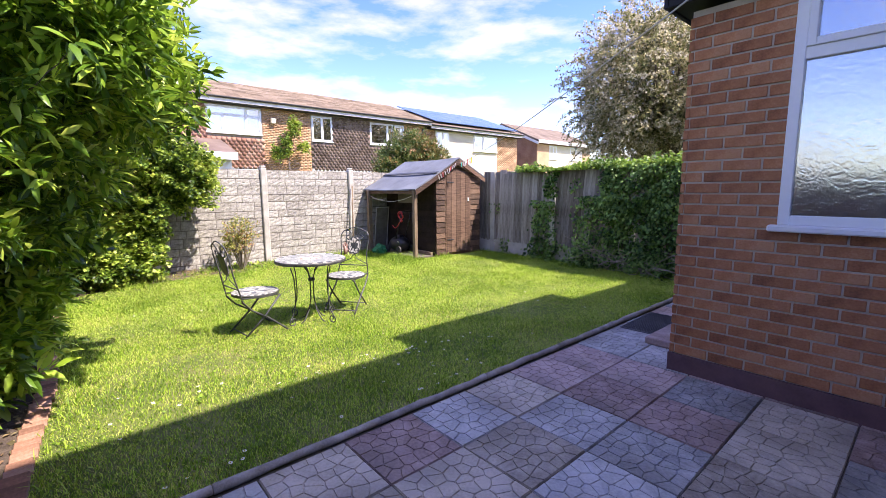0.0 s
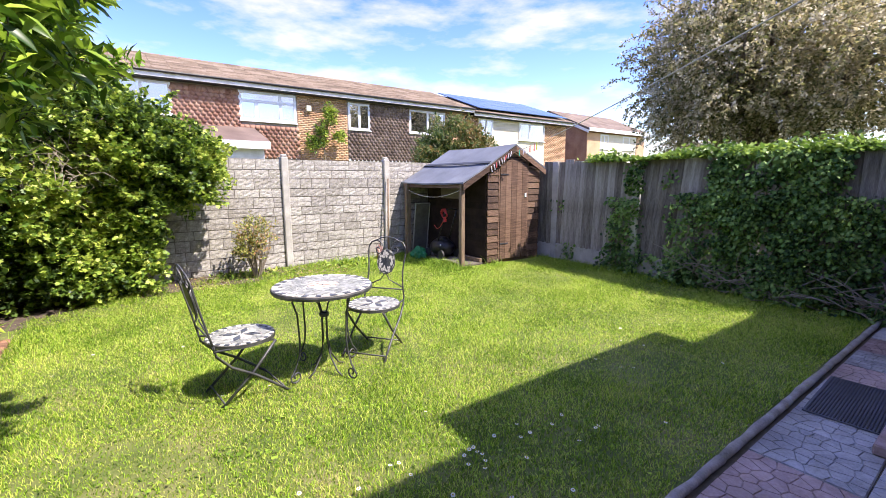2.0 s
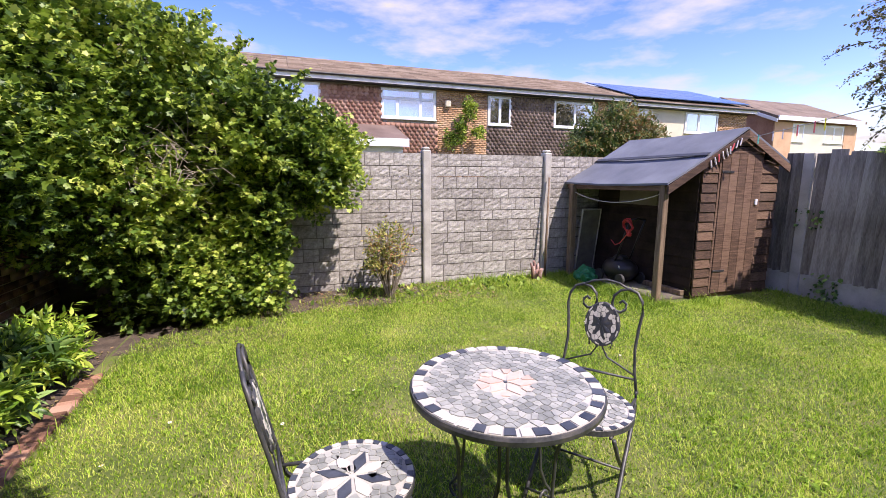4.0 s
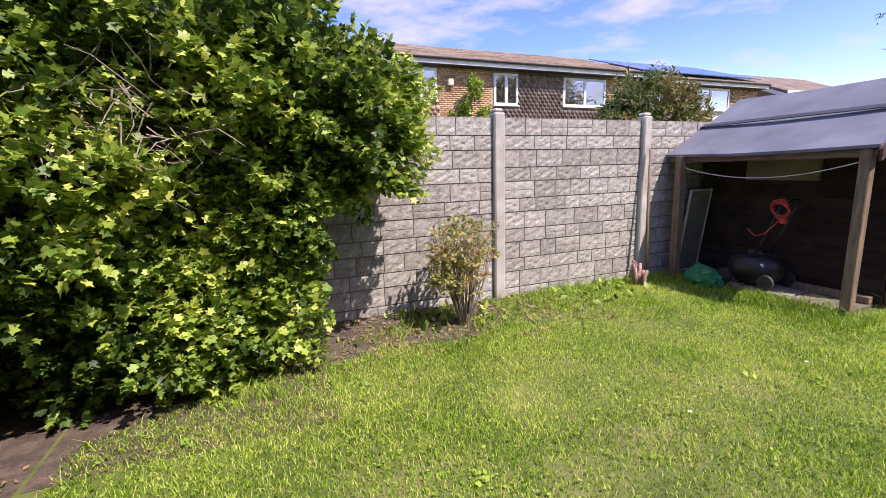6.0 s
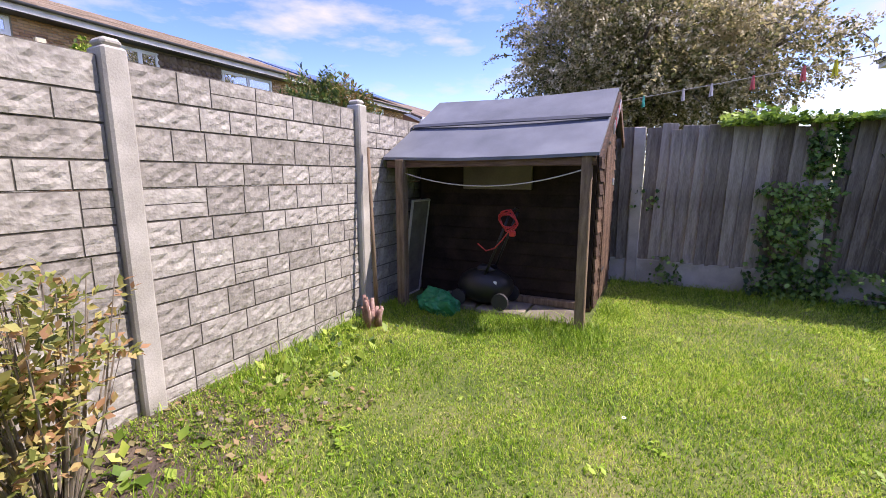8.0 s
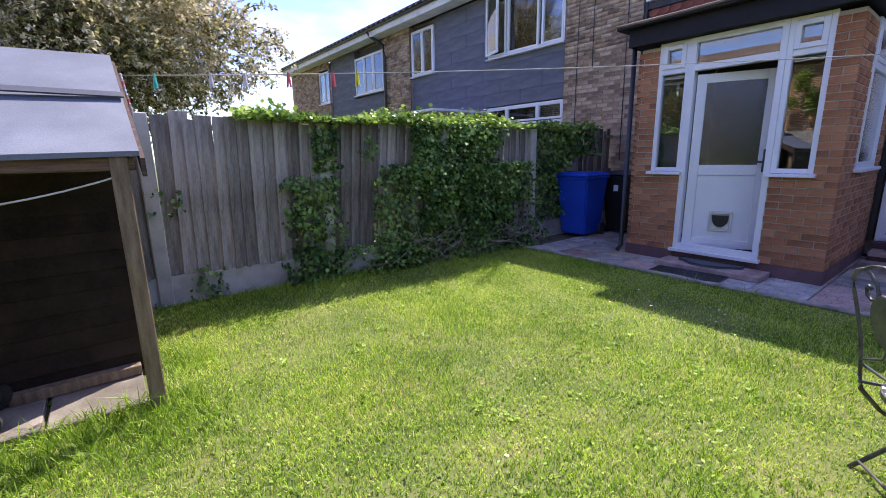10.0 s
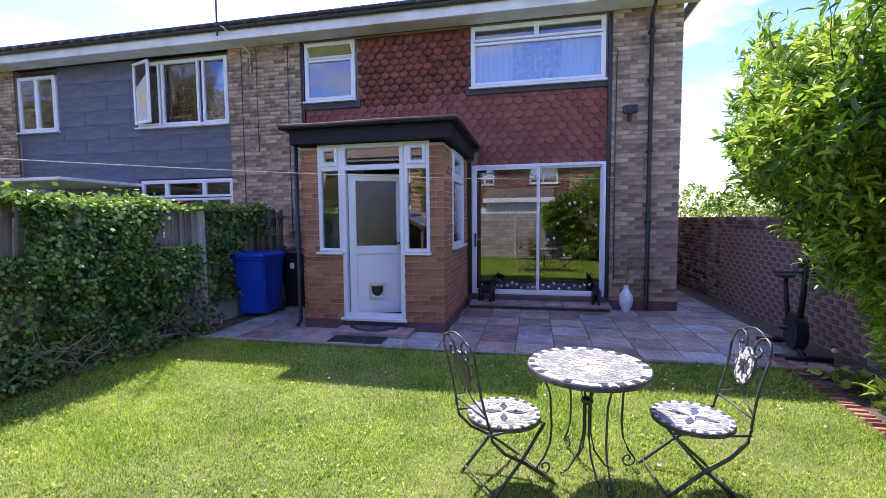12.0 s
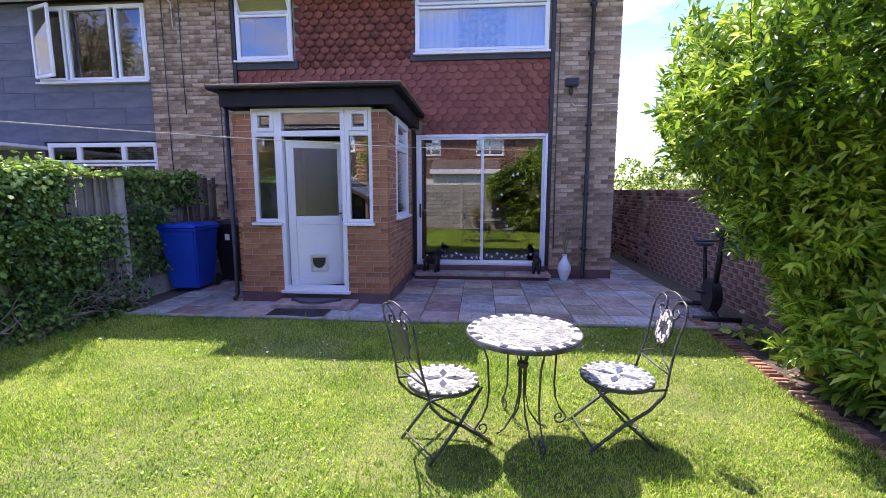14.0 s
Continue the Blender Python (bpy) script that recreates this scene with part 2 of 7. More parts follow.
SOIL = mat("soil", [(0.04, 0.03, 0.022), (0.09, 0.065, 0.05), (0.16, 0.12, 0.09)], 0.98, 9, 70, 1.0, 0.02)
# turf kept dark, so its colour carries the shade between grass blades
TURF_SHADED = mat("turf", [(0.045, 0.075, 0.012), (0.11, 0.14, 0.03), (0.21, 0.19, 0.08)], 0.95, 2.2, 50, 1.0, 0.01)
GRASS = mat("grass_blade", [(0.1, 0.2, 0.012), (0.25, 0.43, 0.025), (0.4, 0.58, 0.05), (0.62, 0.66, 0.16)], 0.5, 1.3, 9, 0.0, island_var=0.9, trans=0.35, spec=0.3)
GRASS_LONG = mat("grass_tuft", [(0.1, 0.19, 0.015), (0.21, 0.35, 0.03), (0.36, 0.48, 0.06)], 0.5, 1.3, 9, 0.0, island_var=0.6, trans=0.3, spec=0.3)
LEAF_LONG = mat("leaf_bright", [(0.035, 0.09, 0.01), (0.12, 0.235, 0.02), (0.31, 0.46, 0.045), (0.58, 0.67, 0.12)], 0.4, 0.9, 6, 0.0, island_var=0.5, trans=0.28)
LEAF_LOBED = mat("leaf_lobed", [(0.03, 0.065, 0.01), (0.105, 0.19, 0.025), (0.28, 0.39, 0.05), (0.52, 0.58, 0.12)], 0.5, 1.2, 6, 0.0, island_var=0.55, trans=0.24)
LEAF_IVY = mat("leaf_ivy", [(0.018, 0.05, 0.012), (0.06, 0.13, 0.028), (0.15, 0.27, 0.062), (0.25, 0.38, 0.11)], 0.6, 1.5, 8, 0.0, island_var=0.6, trans=0.15, spec=0.25)
LEAF_IVY_TOP = mat("leaf_ivy_light", [(0.05, 0.11, 0.02), (0.14, 0.24, 0.04), (0.33, 0.45, 0.09)], 0.45, 1.5, 8, 0.0, island_var=0.5, trans=0.3)
LEAF_HAW = mat("leaf_hawthorn", [(0.06, 0.07, 0.025), (0.15, 0.16, 0.06), (0.29, 0.27, 0.13), (0.45, 0.39, 0.23)], 0.6, 0.45, 3, 0.0, island_var=0.6, trans=0.4, spec=0.2)
BLOSSOM = mat("faded_blossom", [(0.28, 0.24, 0.15), (0.5, 0.45, 0.31), (0.74, 0.69, 0.55)], 0.8, 0.6, 3, 0.0, island_var=0.7, trans=0.3, spec=0.2)
GRASS_DRY = mat("grass_straw", [(0.2, 0.18, 0.05), (0.42, 0.38, 0.14), (0.58, 0.5, 0.25)], 0.6, 1.3, 9, 0.0, island_var=0.7, trans=0.25, spec=0.2)
LEAF_SUMAC = mat("leaf_mid_tree", [(0.04, 0.08, 0.02), (0.09, 0.15, 0.04), (0.2, 0.2, 0.06), (0.3, 0.17, 0.07)], 0.5, 0.6, 4, 0.0, island_var=0.5, trans=0.25)
LEAF_DRY = mat("leaf_dry", [(0.16, 0.13, 0.06), (0.3, 0.27, 0.12), (0.36, 0.22, 0.12)], 0.7, 3, 9, 0.0, island_var=0.6, trans=0.25)
LEAF_HALF = mat("leaf_half_dry", [(0.14, 0.17, 0.04), (0.32, 0.36, 0.1), (0.5, 0.44, 0.16), (0.42, 0.24, 0.13)], 0.6, 3, 9, 0.0, island_var=0.7, trans=0.35)
STEM_CUT = mat("cut_stem", [(0.17, 0.09, 0.07), (0.33, 0.2, 0.17), (0.5, 0.36, 0.31)], 0.9, 12, 60, 0.8, obj_var=0.5)
BARK = mat("bark", [(0.045, 0.035, 0.028), (0.1, 0.08, 0.06), (0.17, 0.14, 0.11)], 0.95, 8, 60, 1.0, 0.01, stretch=(1, 1, 0.3))
TWIG = mat("twig", [(0.16, 0.13, 0.1), (0.34, 0.29, 0.23)], 0.9, 9, 60, 0.4)
IRON = mat("wrought_iron", [(0.035, 0.037, 0.04), (0.08, 0.083, 0.088), (0.15, 0.14, 0.13)], 0.5, 14, 90, 0.4, metal=0.4)
TESS_LIGHT = mat("tessera_light", [(0.5, 0.48, 0.44), (0.66, 0.63, 0.58)], 0.35, 14, 60, 0.2, island_var=0.4)
TESS_PINK = mat("tessera_pink", [(0.55, 0.38, 0.31), (0.68, 0.52, 0.44)], 0.35, 14, 60, 0.2, island_var=0.4)
TESS_GREY = mat("tessera_grey", [(0.2, 0.21, 0.19), (0.3, 0.31, 0.28), (0.42, 0.42, 0.38)], 0.35, 14, 60, 0.2, island_var=0.6)
TESS_DARK = mat("tessera_dark", [(0.03, 0.035, 0.045), (0.08, 0.09, 0.11)], 0.3, 14, 60, 0.2, island_var=0.4)
GROUT = mat("grout", [(0.4, 0.38, 0.34), (0.52, 0.5, 0.46)], 0.9, 20, 90, 0.3)
BIN_BLUE = mat("bin_blue", [(0.008, 0.05, 0.42), (0.012, 0.08, 0.55)], 0.4, 3, 80, 0.15)
BIN_BLACK = mat("bin_black", [(0.008, 0.008, 0.009), (0.018, 0.018, 0.02)], 0.45, 3, 80, 0.15)
RUBBER = mat("rubber", [(0.02, 0.02, 0.022), (0.045, 0.045, 0.05)], 0.6, 6, 100, 0.5)
MAT_GREY = mat("mat_grey", [(0.055, 0.06, 0.07), (0.11, 0.115, 0.13)], 0.7, 6, 100, 0.6)
RED_PLASTIC = mat("red_cable", [(0.5, 0.03, 0.03), (0.62, 0.06, 0.05)], 0.4, 3, 30, 0.05)
GREEN_PLASTIC = mat("green_plastic", [(0.01, 0.16, 0.06), (0.02, 0.24, 0.09)], 0.45, 3, 40, 0.2)
ROPE = mat("rope", [(0.45, 0.43, 0.38), (0.6, 0.58, 0.53)], 0.8, 30, 90, 0.2)
CERAMIC = mat("ceramic_white", [(0.72, 0.73, 0.75), (0.8, 0.81, 0.83)], 0.2, 3, 40, 0.05)
WHITE_FLOWER = mat("petal_white", [(0.75, 0.75, 0.72), (0.85, 0.85, 0.83)], 0.7, 3, 40, 0.0, trans=0.3)
YELLOW_FLOWER = mat("petal_yellow", [(0.7, 0.5, 0.02), (0.8, 0.6, 0.03)], 0.7, 3, 40, 0.0)
CURTAIN = mat("curtain", [(0.66, 0.68, 0.75), (0.8, 0.82, 0.86)], 0.9, 3, 60, 0.1, stretch=(14, 14, 0.3))
CURTAIN_PAT = mat("curtain_pattern", [(0.25, 0.3, 0.42), (0.5, 0.55, 0.66), (0.78, 0.82, 0.86)], 0.9, 14, 22, 0.1)
# near-black indoor colours that hold the shade of unlit rooms
ROOM_UNLIT = mat("room_wall", [(0.05, 0.05, 0.055), (0.09, 0.09, 0.09)], 0.9, 1, 20, 0.1)
ROOM_SHADE = mat("room_shade", [(0.02, 0.02, 0.022), (0.05, 0.05, 0.05)], 0.9, 1, 20, 0.1)
BLIND = mat("blind_slat", [(0.35, 0.35, 0.35), (0.5, 0.5, 0.5)], 0.7, 3, 30, 0.05)
PLY = mat("plywood", [(0.09, 0.075, 0.06), (0.18, 0.15, 0.12)], 0.8, 3, 60, 0.3)
LEAD = mat("lead_sill", [(0.025, 0.03, 0.04), (0.06, 0.065, 0.08)], 0.6, 5, 60, 0.4)
GLASS = glass_mat("window_glass", (0.86, 0.9, 0.9), 0.0, alpha_mix=0.1)
GLASS_DOOR = glass_mat("patio_door_glass", (0.5, 0.55, 0.55), 0.0, alpha_mix=0.12)
GLASS_OBS = glass_mat("obscured_glass", (0.5, 0.6, 0.66), 0.12, 0.1, 0.4, 22.0)
GLASS_LEAF = glass_mat("door_leaf_glass", (0.3, 0.4, 0.42), 0.12, 0.4, 0.06, 26.0)
GLASS_FAR = glass_mat("far_glass", (0.5, 0.55, 0.6), 0.0, alpha_mix=0.5)


# ---- mesh helpers ----
def mesh_np(name, verts, faces, material, smooth=False):
    me = bpy.data.meshes.new(name)
    verts = np.asarray(verts, dtype=np.float32)
    faces = np.asarray(faces, dtype=np.int32)
    k = faces.shape[1]
    me.vertices.add(len(verts))
    me.vertices.foreach_set("co", verts.ravel())
    me.loops.add(faces.size)
    me.loops.foreach_set("vertex_index", faces.ravel())
    me.polygons.add(len(faces))
    me.polygons.foreach_set("loop_start", np.arange(0, faces.size, k, dtype=np.int32))
    me.update(calc_edges=True)
    me.materials.append(material)
    if smooth:
        me.polygons.foreach_set("use_smooth", np.ones(len(faces), dtype=bool))
    return me


def bm_mesh(name, bm, material, smooth=False):
    me = bpy.data.meshes.new(name)
    bmesh.ops.recalc_face_normals(bm, faces=bm.faces)
    bm.to_mesh(me)
    bm.free()
    me.materials.append(material)
    if smooth:
        for p in me.polygons:
            p.use_smooth = True
    return me


def part(name, data, parent=None, label="", category="", kind="", group="", m=None):
    ob = new(name, data)
    if parent is not None:
        ob.parent = parent
    if m is not None:
        ob.matrix_basis = m
    return tagged(ob, label, category, group, kind)


def thing(name, label, category, m=None, group="", kind=""):
    ob = new(name)
    ob.empty_display_size = 0.1
    if m is not None:
        ob.matrix_basis = m
    return tagged(ob, label, category, group, kind)


def add_box(bm, x0, x1, y0, y1, z0, z1, bevel=0.0):
    c = Matrix.Translation(((x0 + x1) / 2, (y0 + y1) / 2, (z0 + z1) / 2)) @ Matrix.Diagonal((abs(x1 - x0), abs(y1 - y0), abs(z1 - z0), 1))
    r = bmesh.ops.create_cube(bm, size=1, matrix=c)
    if bevel:
        es = list({e for v in r["verts"] for e in v.link_edges})
        bmesh.ops.bevel(bm, geom=es, offset=bevel, segments=1, affect="EDGES")


def box(name, x0, x1, y0, y1, z0, z1, material, bevel=0.0):
    bm = bmesh.new()
    add_box(bm, x0, x1, y0, y1, z0, z1, bevel)
    return bm_mesh(name, bm, material)


def boxes(name, rows, material, bevel=0.0):
    bm = bmesh.new()
    for r in rows:
        add_box(bm, *r, bevel)
    return bm_mesh(name, bm, material)


def many_boxes(rows):
    """Verts and quads of many plain boxes; rows x0, x1, y0, y1, z0, z1."""
    r = np.asarray(rows, dtype=np.float32)
    idx = np.array([[0, 2, 4], [1, 2, 4], [1, 3, 4], [0, 3, 4], [0, 2, 5], [1, 2, 5], [1, 3, 5], [0, 3, 5]])
    v = r[:, idx].reshape(-1, 3)
    f = np.array([[0, 3, 2, 1], [4, 5, 6, 7], [0, 1, 5, 4], [1, 2, 6, 5], [2, 3, 7, 6], [3, 0, 4, 7]])
    faces = (f[None] + (np.arange(len(r)) * 8)[:, None, None]).reshape(-1, 4)
    return v, faces


def tube(bm, pts, radii, sides=8, cap=True):
    pts = [Vector(p) for p in pts]
    if not isinstance(radii, (list, tuple)):
        radii = [radii] * len(pts)
    rings = []
    up = Vector((0, 0, 1))
    for i, p in enumerate(pts):
        d = (pts[min(i + 1, len(pts) - 1)] - pts[max(i - 1, 0)]).normalized()
        ref = up if abs(d.z) < 0.95 else Vector((1, 0, 0))
        a = d.cross(ref).normalized()
        b = d.cross(a).normalized()
        rings.append([bm.verts.new(p + (a * math.cos(2 * math.pi * k / sides) + b * math.sin(2 * math.pi * k / sides)) * radii[i]) for k in range(sides)])
    for r0, r1 in zip(rings, rings[1:]):
        for k in range(sides):
            bm.faces.new((r0[k], r0[(k + 1) % sides], r1[(k + 1) % sides], r1[k]))
    if cap:
        bm.faces.new(rings[0][::-1])
        bm.faces.new(rings[-1])


def tube_mesh(name, pts, radii, material, sides=8):
    bm = bmesh.new()
    tube(bm, pts, radii, sides)
    return bm_mesh(name, bm, material, True)


def lathe(name, prof, material, sides=32, smooth=True):
    bm = bmesh.new()
    rings = [[bm.verts.new((r * math.cos(2 * math.pi * k / sides), r * math.sin(2 * math.pi * k / sides), z)) for k in range(sides)] for r, z in prof]
    for r0, r1 in zip(rings, rings[1:]):
        for k in range(sides):
            bm.faces.new((r0[k], r0[(k + 1) % sides], r1[(k + 1) % sides], r1[k]))
    bm.faces.new(rings[0][::-1])
    bm.faces.new(rings[-1])
    return bm_mesh(name, bm, material, smooth)


def leaf_template(kind):
    """Outline points (along, across, lift) and faces of a leaf of length one."""
    if kind == "long":
        v = [(0, 0, 0), (0.35, 0.15, 0.05), (0.35, 0, 0.0), (0.35, -0.15, 0.05), (0.7, 0.11, 0.02), (0.7, 0, -0.03), (0.7, -0.11, 0.02), (1, 0, -0.12)]
        f = [(0, 2, 1, 1), (0, 3, 2, 2), (1, 2, 5, 4), (2, 3, 6, 5), (4, 5, 7, 7), (5, 6, 7, 7)]
    elif kind == "lobed":
        v = [(0, 0, 0), (0.2, 0.42, 0.06), (0.42, 0.26, 0.03), (0.62, 0.5, 0.0), (0.74, 0.17, -0.02), (1, 0, -0.1), (0.74, -0.17, -0.02), (0.62, -0.5, 0.0), (0.42, -0.26, 0.03), (0.2, -0.42, 0.06), (0.45, 0, -0.03)]
        f = [(0, 10, 2, 1), (10, 4, 3, 2), (10, 5, 4, 4), (10, 6, 5, 5), (10, 8, 7, 6), (0, 9, 8, 10)]
    else:
        v = [(0, 0, 0), (0.45, 0.32, 0.04), (1, 0, -0.05), (0.45, -0.32, 0.04)]
        f = [(0, 3, 2, 1)]
    return np.array(v, dtype=np.float32), f


def leaves(name, pos, direc, size, material, kind="long", rng=None):
    """One mesh of leaves: each starts at pos, points along direc, and is size long."""
    rng = rng or np.random.default_rng(1)
    tv, tf = leaf_template(kind)
    n = len(pos)
    d = direc / (np.linalg.norm(direc, axis=1, keepdims=True) + 1e-9)
    up = np.tile(np.array([0, 0, 1.0]), (n, 1)) + rng.normal(0, 0.45, (n, 3))
    a = np.cross(up, d)
    a /= np.linalg.norm(a, axis=1, keepdims=True) + 1e-9
    u = np.cross(d, a)
    s = size[:, None, None]
    V = pos[:, None, :] + s * (tv[None, :, 0:1] * d[:, None, :] + tv[None, :, 1:2] * a[:, None, :] + tv[None, :, 2:3] * u[:, None, :])
    quads = [q for q in tf if len(set(q)) == 4]
    tris = [tuple(dict.fromkeys(q)) for q in tf if len(set(q)) == 3]
    T = [t for q in quads for t in ((q[0], q[1], q[2]), (q[0], q[2], q[3]))] + tris
    F = (np.array(T)[None] + (np.arange(n) * len(tv))[:, None, None]).reshape(-1, 3)
    return mesh_np(name, V.reshape(-1, 3), F, material)


def blob_points(blobs, n, rng, shell=0.62):
    """Points in the outer part of a group of ellipsoids, unevenly gathered in clumps, with the way outward."""
    vol = np.array([b[3] * b[4] * b[5] for b in blobs]) ** 0.75
    pick = rng.choice(len(blobs), n, p=vol / vol.sum())
    B = np.array(blobs, dtype=np.float64)[pick]
    d = rng.normal(0, 1, (n, 3))
    d /= np.linalg.norm(d, axis=1, keepdims=True)
    wob = 1 + 0.2 * np.sin(d[:, 0] * 7 + B[:, 0] * 9) * np.sin(d[:, 1] * 6 + 1.3) + 0.16 * np.sin(d[:, 2] * 9 + d[:, 0] * 5 + B[:, 1] * 5)
    r = (shell + (1 - shell) * rng.random(n) ** 0.6) * wob
    return B[:, :3] + d * r[:, None] * B[:, 3:6], d


def foliage(name, blobs, twigs, per, length, material, kind, seed, spread=0.8, up=0.5, twig=0.12, shell=0.6, zmin=0.03):
    rng = np.random.default_rng(seed)
    p, d = blob_points(blobs, twigs, rng, shell)
    ok = p[:, 2] > zmin
    p, d = p[ok], d[ok]
    m = len(p)
    axis = d + np.array([0, 0, up]) + rng.normal(0, 0.35, (m, 3))
    axis /= np.linalg.norm(axis, axis=1, keepdims=True)
    P, D, S = [], [], []
    for k in range(per):
        t = (k + 0.5) / per
        q = rng.normal(0, 1, (m, 3))
        q -= (q * axis).sum(1, keepdims=True) * axis
        q /= np.linalg.norm(q, axis=1, keepdims=True)
        P.append(p + axis * twig * (t - 0.5))
        D.append(axis * (0.25 + 0.8 * t) + q * spread)
        S.append(length * (0.65 + 0.5 * rng.random(m)))
    pos, dr, sz = np.concatenate(P), np.concatenate(D), np.concatenate(S)
    pos[:, 2] = np.maximum(pos[:, 2], zmin)
    return leaves(name, pos, dr, sz, material, kind, rng)


def branches(bm, base, tips, r0, rng, sag=0.0):
    """Tapered limbs from a base to each tip."""
    for t in tips:
        b, t = Vector(base), Vector(t)
        mid = b.lerp(t, 0.5) + Vector((rng.normal(0, 0.08), rng.normal(0, 0.08), 0.12 + sag)) * (t - b).length * 0.6
        pts = [b, b.lerp(mid, 0.6), mid, mid.lerp(t, 0.5), t]
        tube(bm, pts, [r0, r0 * 0.75, r0 * 0.55, r0 * 0.35, r0 * 0.12], 6)


# ---- brick and tile work ----
def brick_rows(u0, u1, z0, z1, holes=(), course=0.075, length=0.225, seed=0, joint=0.012, deep=0.03):
    """Bricks of a wall as rows u0, u1, w0, w1, z0, z1, in stretcher bond, with w the way out of the wall."""
    rng = np.random.default_rng(seed)
    out = []
    k = 0
    z = z0
    while z + 0.02 < z1:
        top = min(z + course - joint, z1)
        spans = [(u0, u1)]
        for h in holes:
            if z + course * 0.5 > h[2] and z + course * 0.5 < h[3]:
                spans = [s for a, b in spans for s in ((a, min(b, h[0])), (max(a, h[1]), b)) if s[1] - s[0] > 0.03]
        for a, b in spans:
            u = u0 - (length / 2 if k % 2 else 0)
            while u < b:
                s, e = max(u, a), min(u + length - joint, b)
                if e - s > 0.03:
                    out.append((s, e, -deep, rng.uniform(-0.002, 0.003), z, top))
                u += length
        z += course
        k += 1
    return out


def face_rows(rows, face, at):
    """Turns wall rows into boxes in the world: face +y, or -x."""
    if face == "y":
        return [(a, b, at + c, at + d, e, f) for a, b, c, d, e, f in rows]
    if face == "x":
        return [(at + c, at + d, a, b, e, f) for a, b, c, d, e, f in rows]
    return [(at - d, at - c, a, b, e, f) for a, b, c, d, e, f in rows]


def stuff_boxes(name, rows, material, parent=None, label=""):
    v, f = many_boxes(rows)
    return part(name, mesh_np(name, v, f, material), parent, label, kind="stuff")


BRICK_CACHE = {}


def brick_parts(rows, material, parent, name="brick"):
    """Each row as a brick of its own; bricks of one size share a mesh."""
    for a, b, c, d, e, f in rows:
        key = (round(b - a, 3), round(d - c, 3), round(f - e, 3), material.name, name)
        if key not in BRICK_CACHE:
            BRICK_CACHE[key] = box(name, -key[0] / 2, key[0] / 2, -key[1] / 2, key[1] / 2, -key[2] / 2, key[2] / 2, material, 0.003)
        o = new(name, BRICK_CACHE[key])
        o.parent = parent
        o.location = ((a + b) / 2, (c + d) / 2, (e + f) / 2)


def scallop_mesh(name, w, h, material, sides=6, t=0.01, tilt=0.03):
    """A hung tile with a round foot, hanging from z=0 down and kicked out at its foot, its face towards +y."""
    out = [(-w / 2, 0.0), (-w / 2, -h * 0.6)]
    for i in range(1, sides):
        a = math.pi * i / sides
        out.append((-w / 2 * math.cos(a), -h * 0.6 - h * 0.4 * math.sin(a)))
    out += [(w / 2, -h * 0.6), (w / 2, 0.0)]
    bm = bmesh.new()
    back = [bm.verts.new((x, tilt * (-z / h), z)) for x, z in out]
    front = [bm.verts.new((x, t + tilt * (-z / h), z)) for x, z in out]
    bm.faces.new(front)
    bm.faces.new(back[::-1])
    for i in range(len(out)):
        k = (i + 1) % len(out)
        bm.faces.new((back[i], back[k], front[k], front[i]))
    return bm_mesh(name, bm, material)


def tile_spots(x0, x1, z0, z1, w, gauge, holes=()):
    spots = []
    k = 0
    z = z0 + gauge
    while z < z1 + gauge:
        x = x0 + (w / 2 if k % 2 else w)
        while x < x1:
            if not any(h[0] < x < h[1] and h[2] - 0.02 < z - gauge * 0.5 < h[3] for h in holes) and x - w / 2 > x0 - w * 0.6:
                spots.append((x, min(z, z1), k))
            x += w
        z += gauge
        k += 1
    return spots


def tiles_joined(name, spots, y, w, h, material, parent=None, flip=1, label=""):
    me = scallop_mesh("tmp", w * 0.965, h, material, 6)
    base = np.array([v.co[:] for v in me.vertices], dtype=np.float32)
    base[:, 1] *= flip
    polys = [list(p.vertices) for p in me.polygons]
    tri = [(p[0], p[i], p[i + 1]) for p in polys for i in range(1, len(p) - 1)]
    bpy.data.meshes.remove(me)
    s = np.array([(x, y, z) for x, z, k in spots], dtype=np.float32)
    V = (s[:, None, :] + base[None]).reshape(-1, 3)
    F = (np.array(tri)[None] + (np.arange(len(s)) * len(base))[:, None, None]).reshape(-1, 3)
    return part(name, mesh_np(name, V, F, material), parent, label, kind="stuff")


# ---- windows ----
def frame_bars(name, parent, x0, x1, z0, z1, w, y0, y1, material, bars=()):
    """A frame in the plane of x and z, with extra bars (x0, x1, z0, z1)."""
    rows = [(x0, x0 + w, y0, y1, z0, z1), (x1 - w, x1, y0, y1, z0, z1), (x0 + w, x1 - w, y0, y1, z0, z0 + w), (x0 + w, x1 - w, y0, y1, z1 - w, z1)]
    rows += [(a, b, y0 + 0.002, y1 - 0.002, c, d) for a, b, c, d in bars]
    return part(name, boxes(name, rows, material, 0.004), parent)


def pane(parent, x0, x1, z0, z1, y, glass):
    o = part("pane", box("pane", x0, x1, y - 0.004, y + 0.004, z0, z1, glass), parent)
    o.visible_shadow = False
    return o


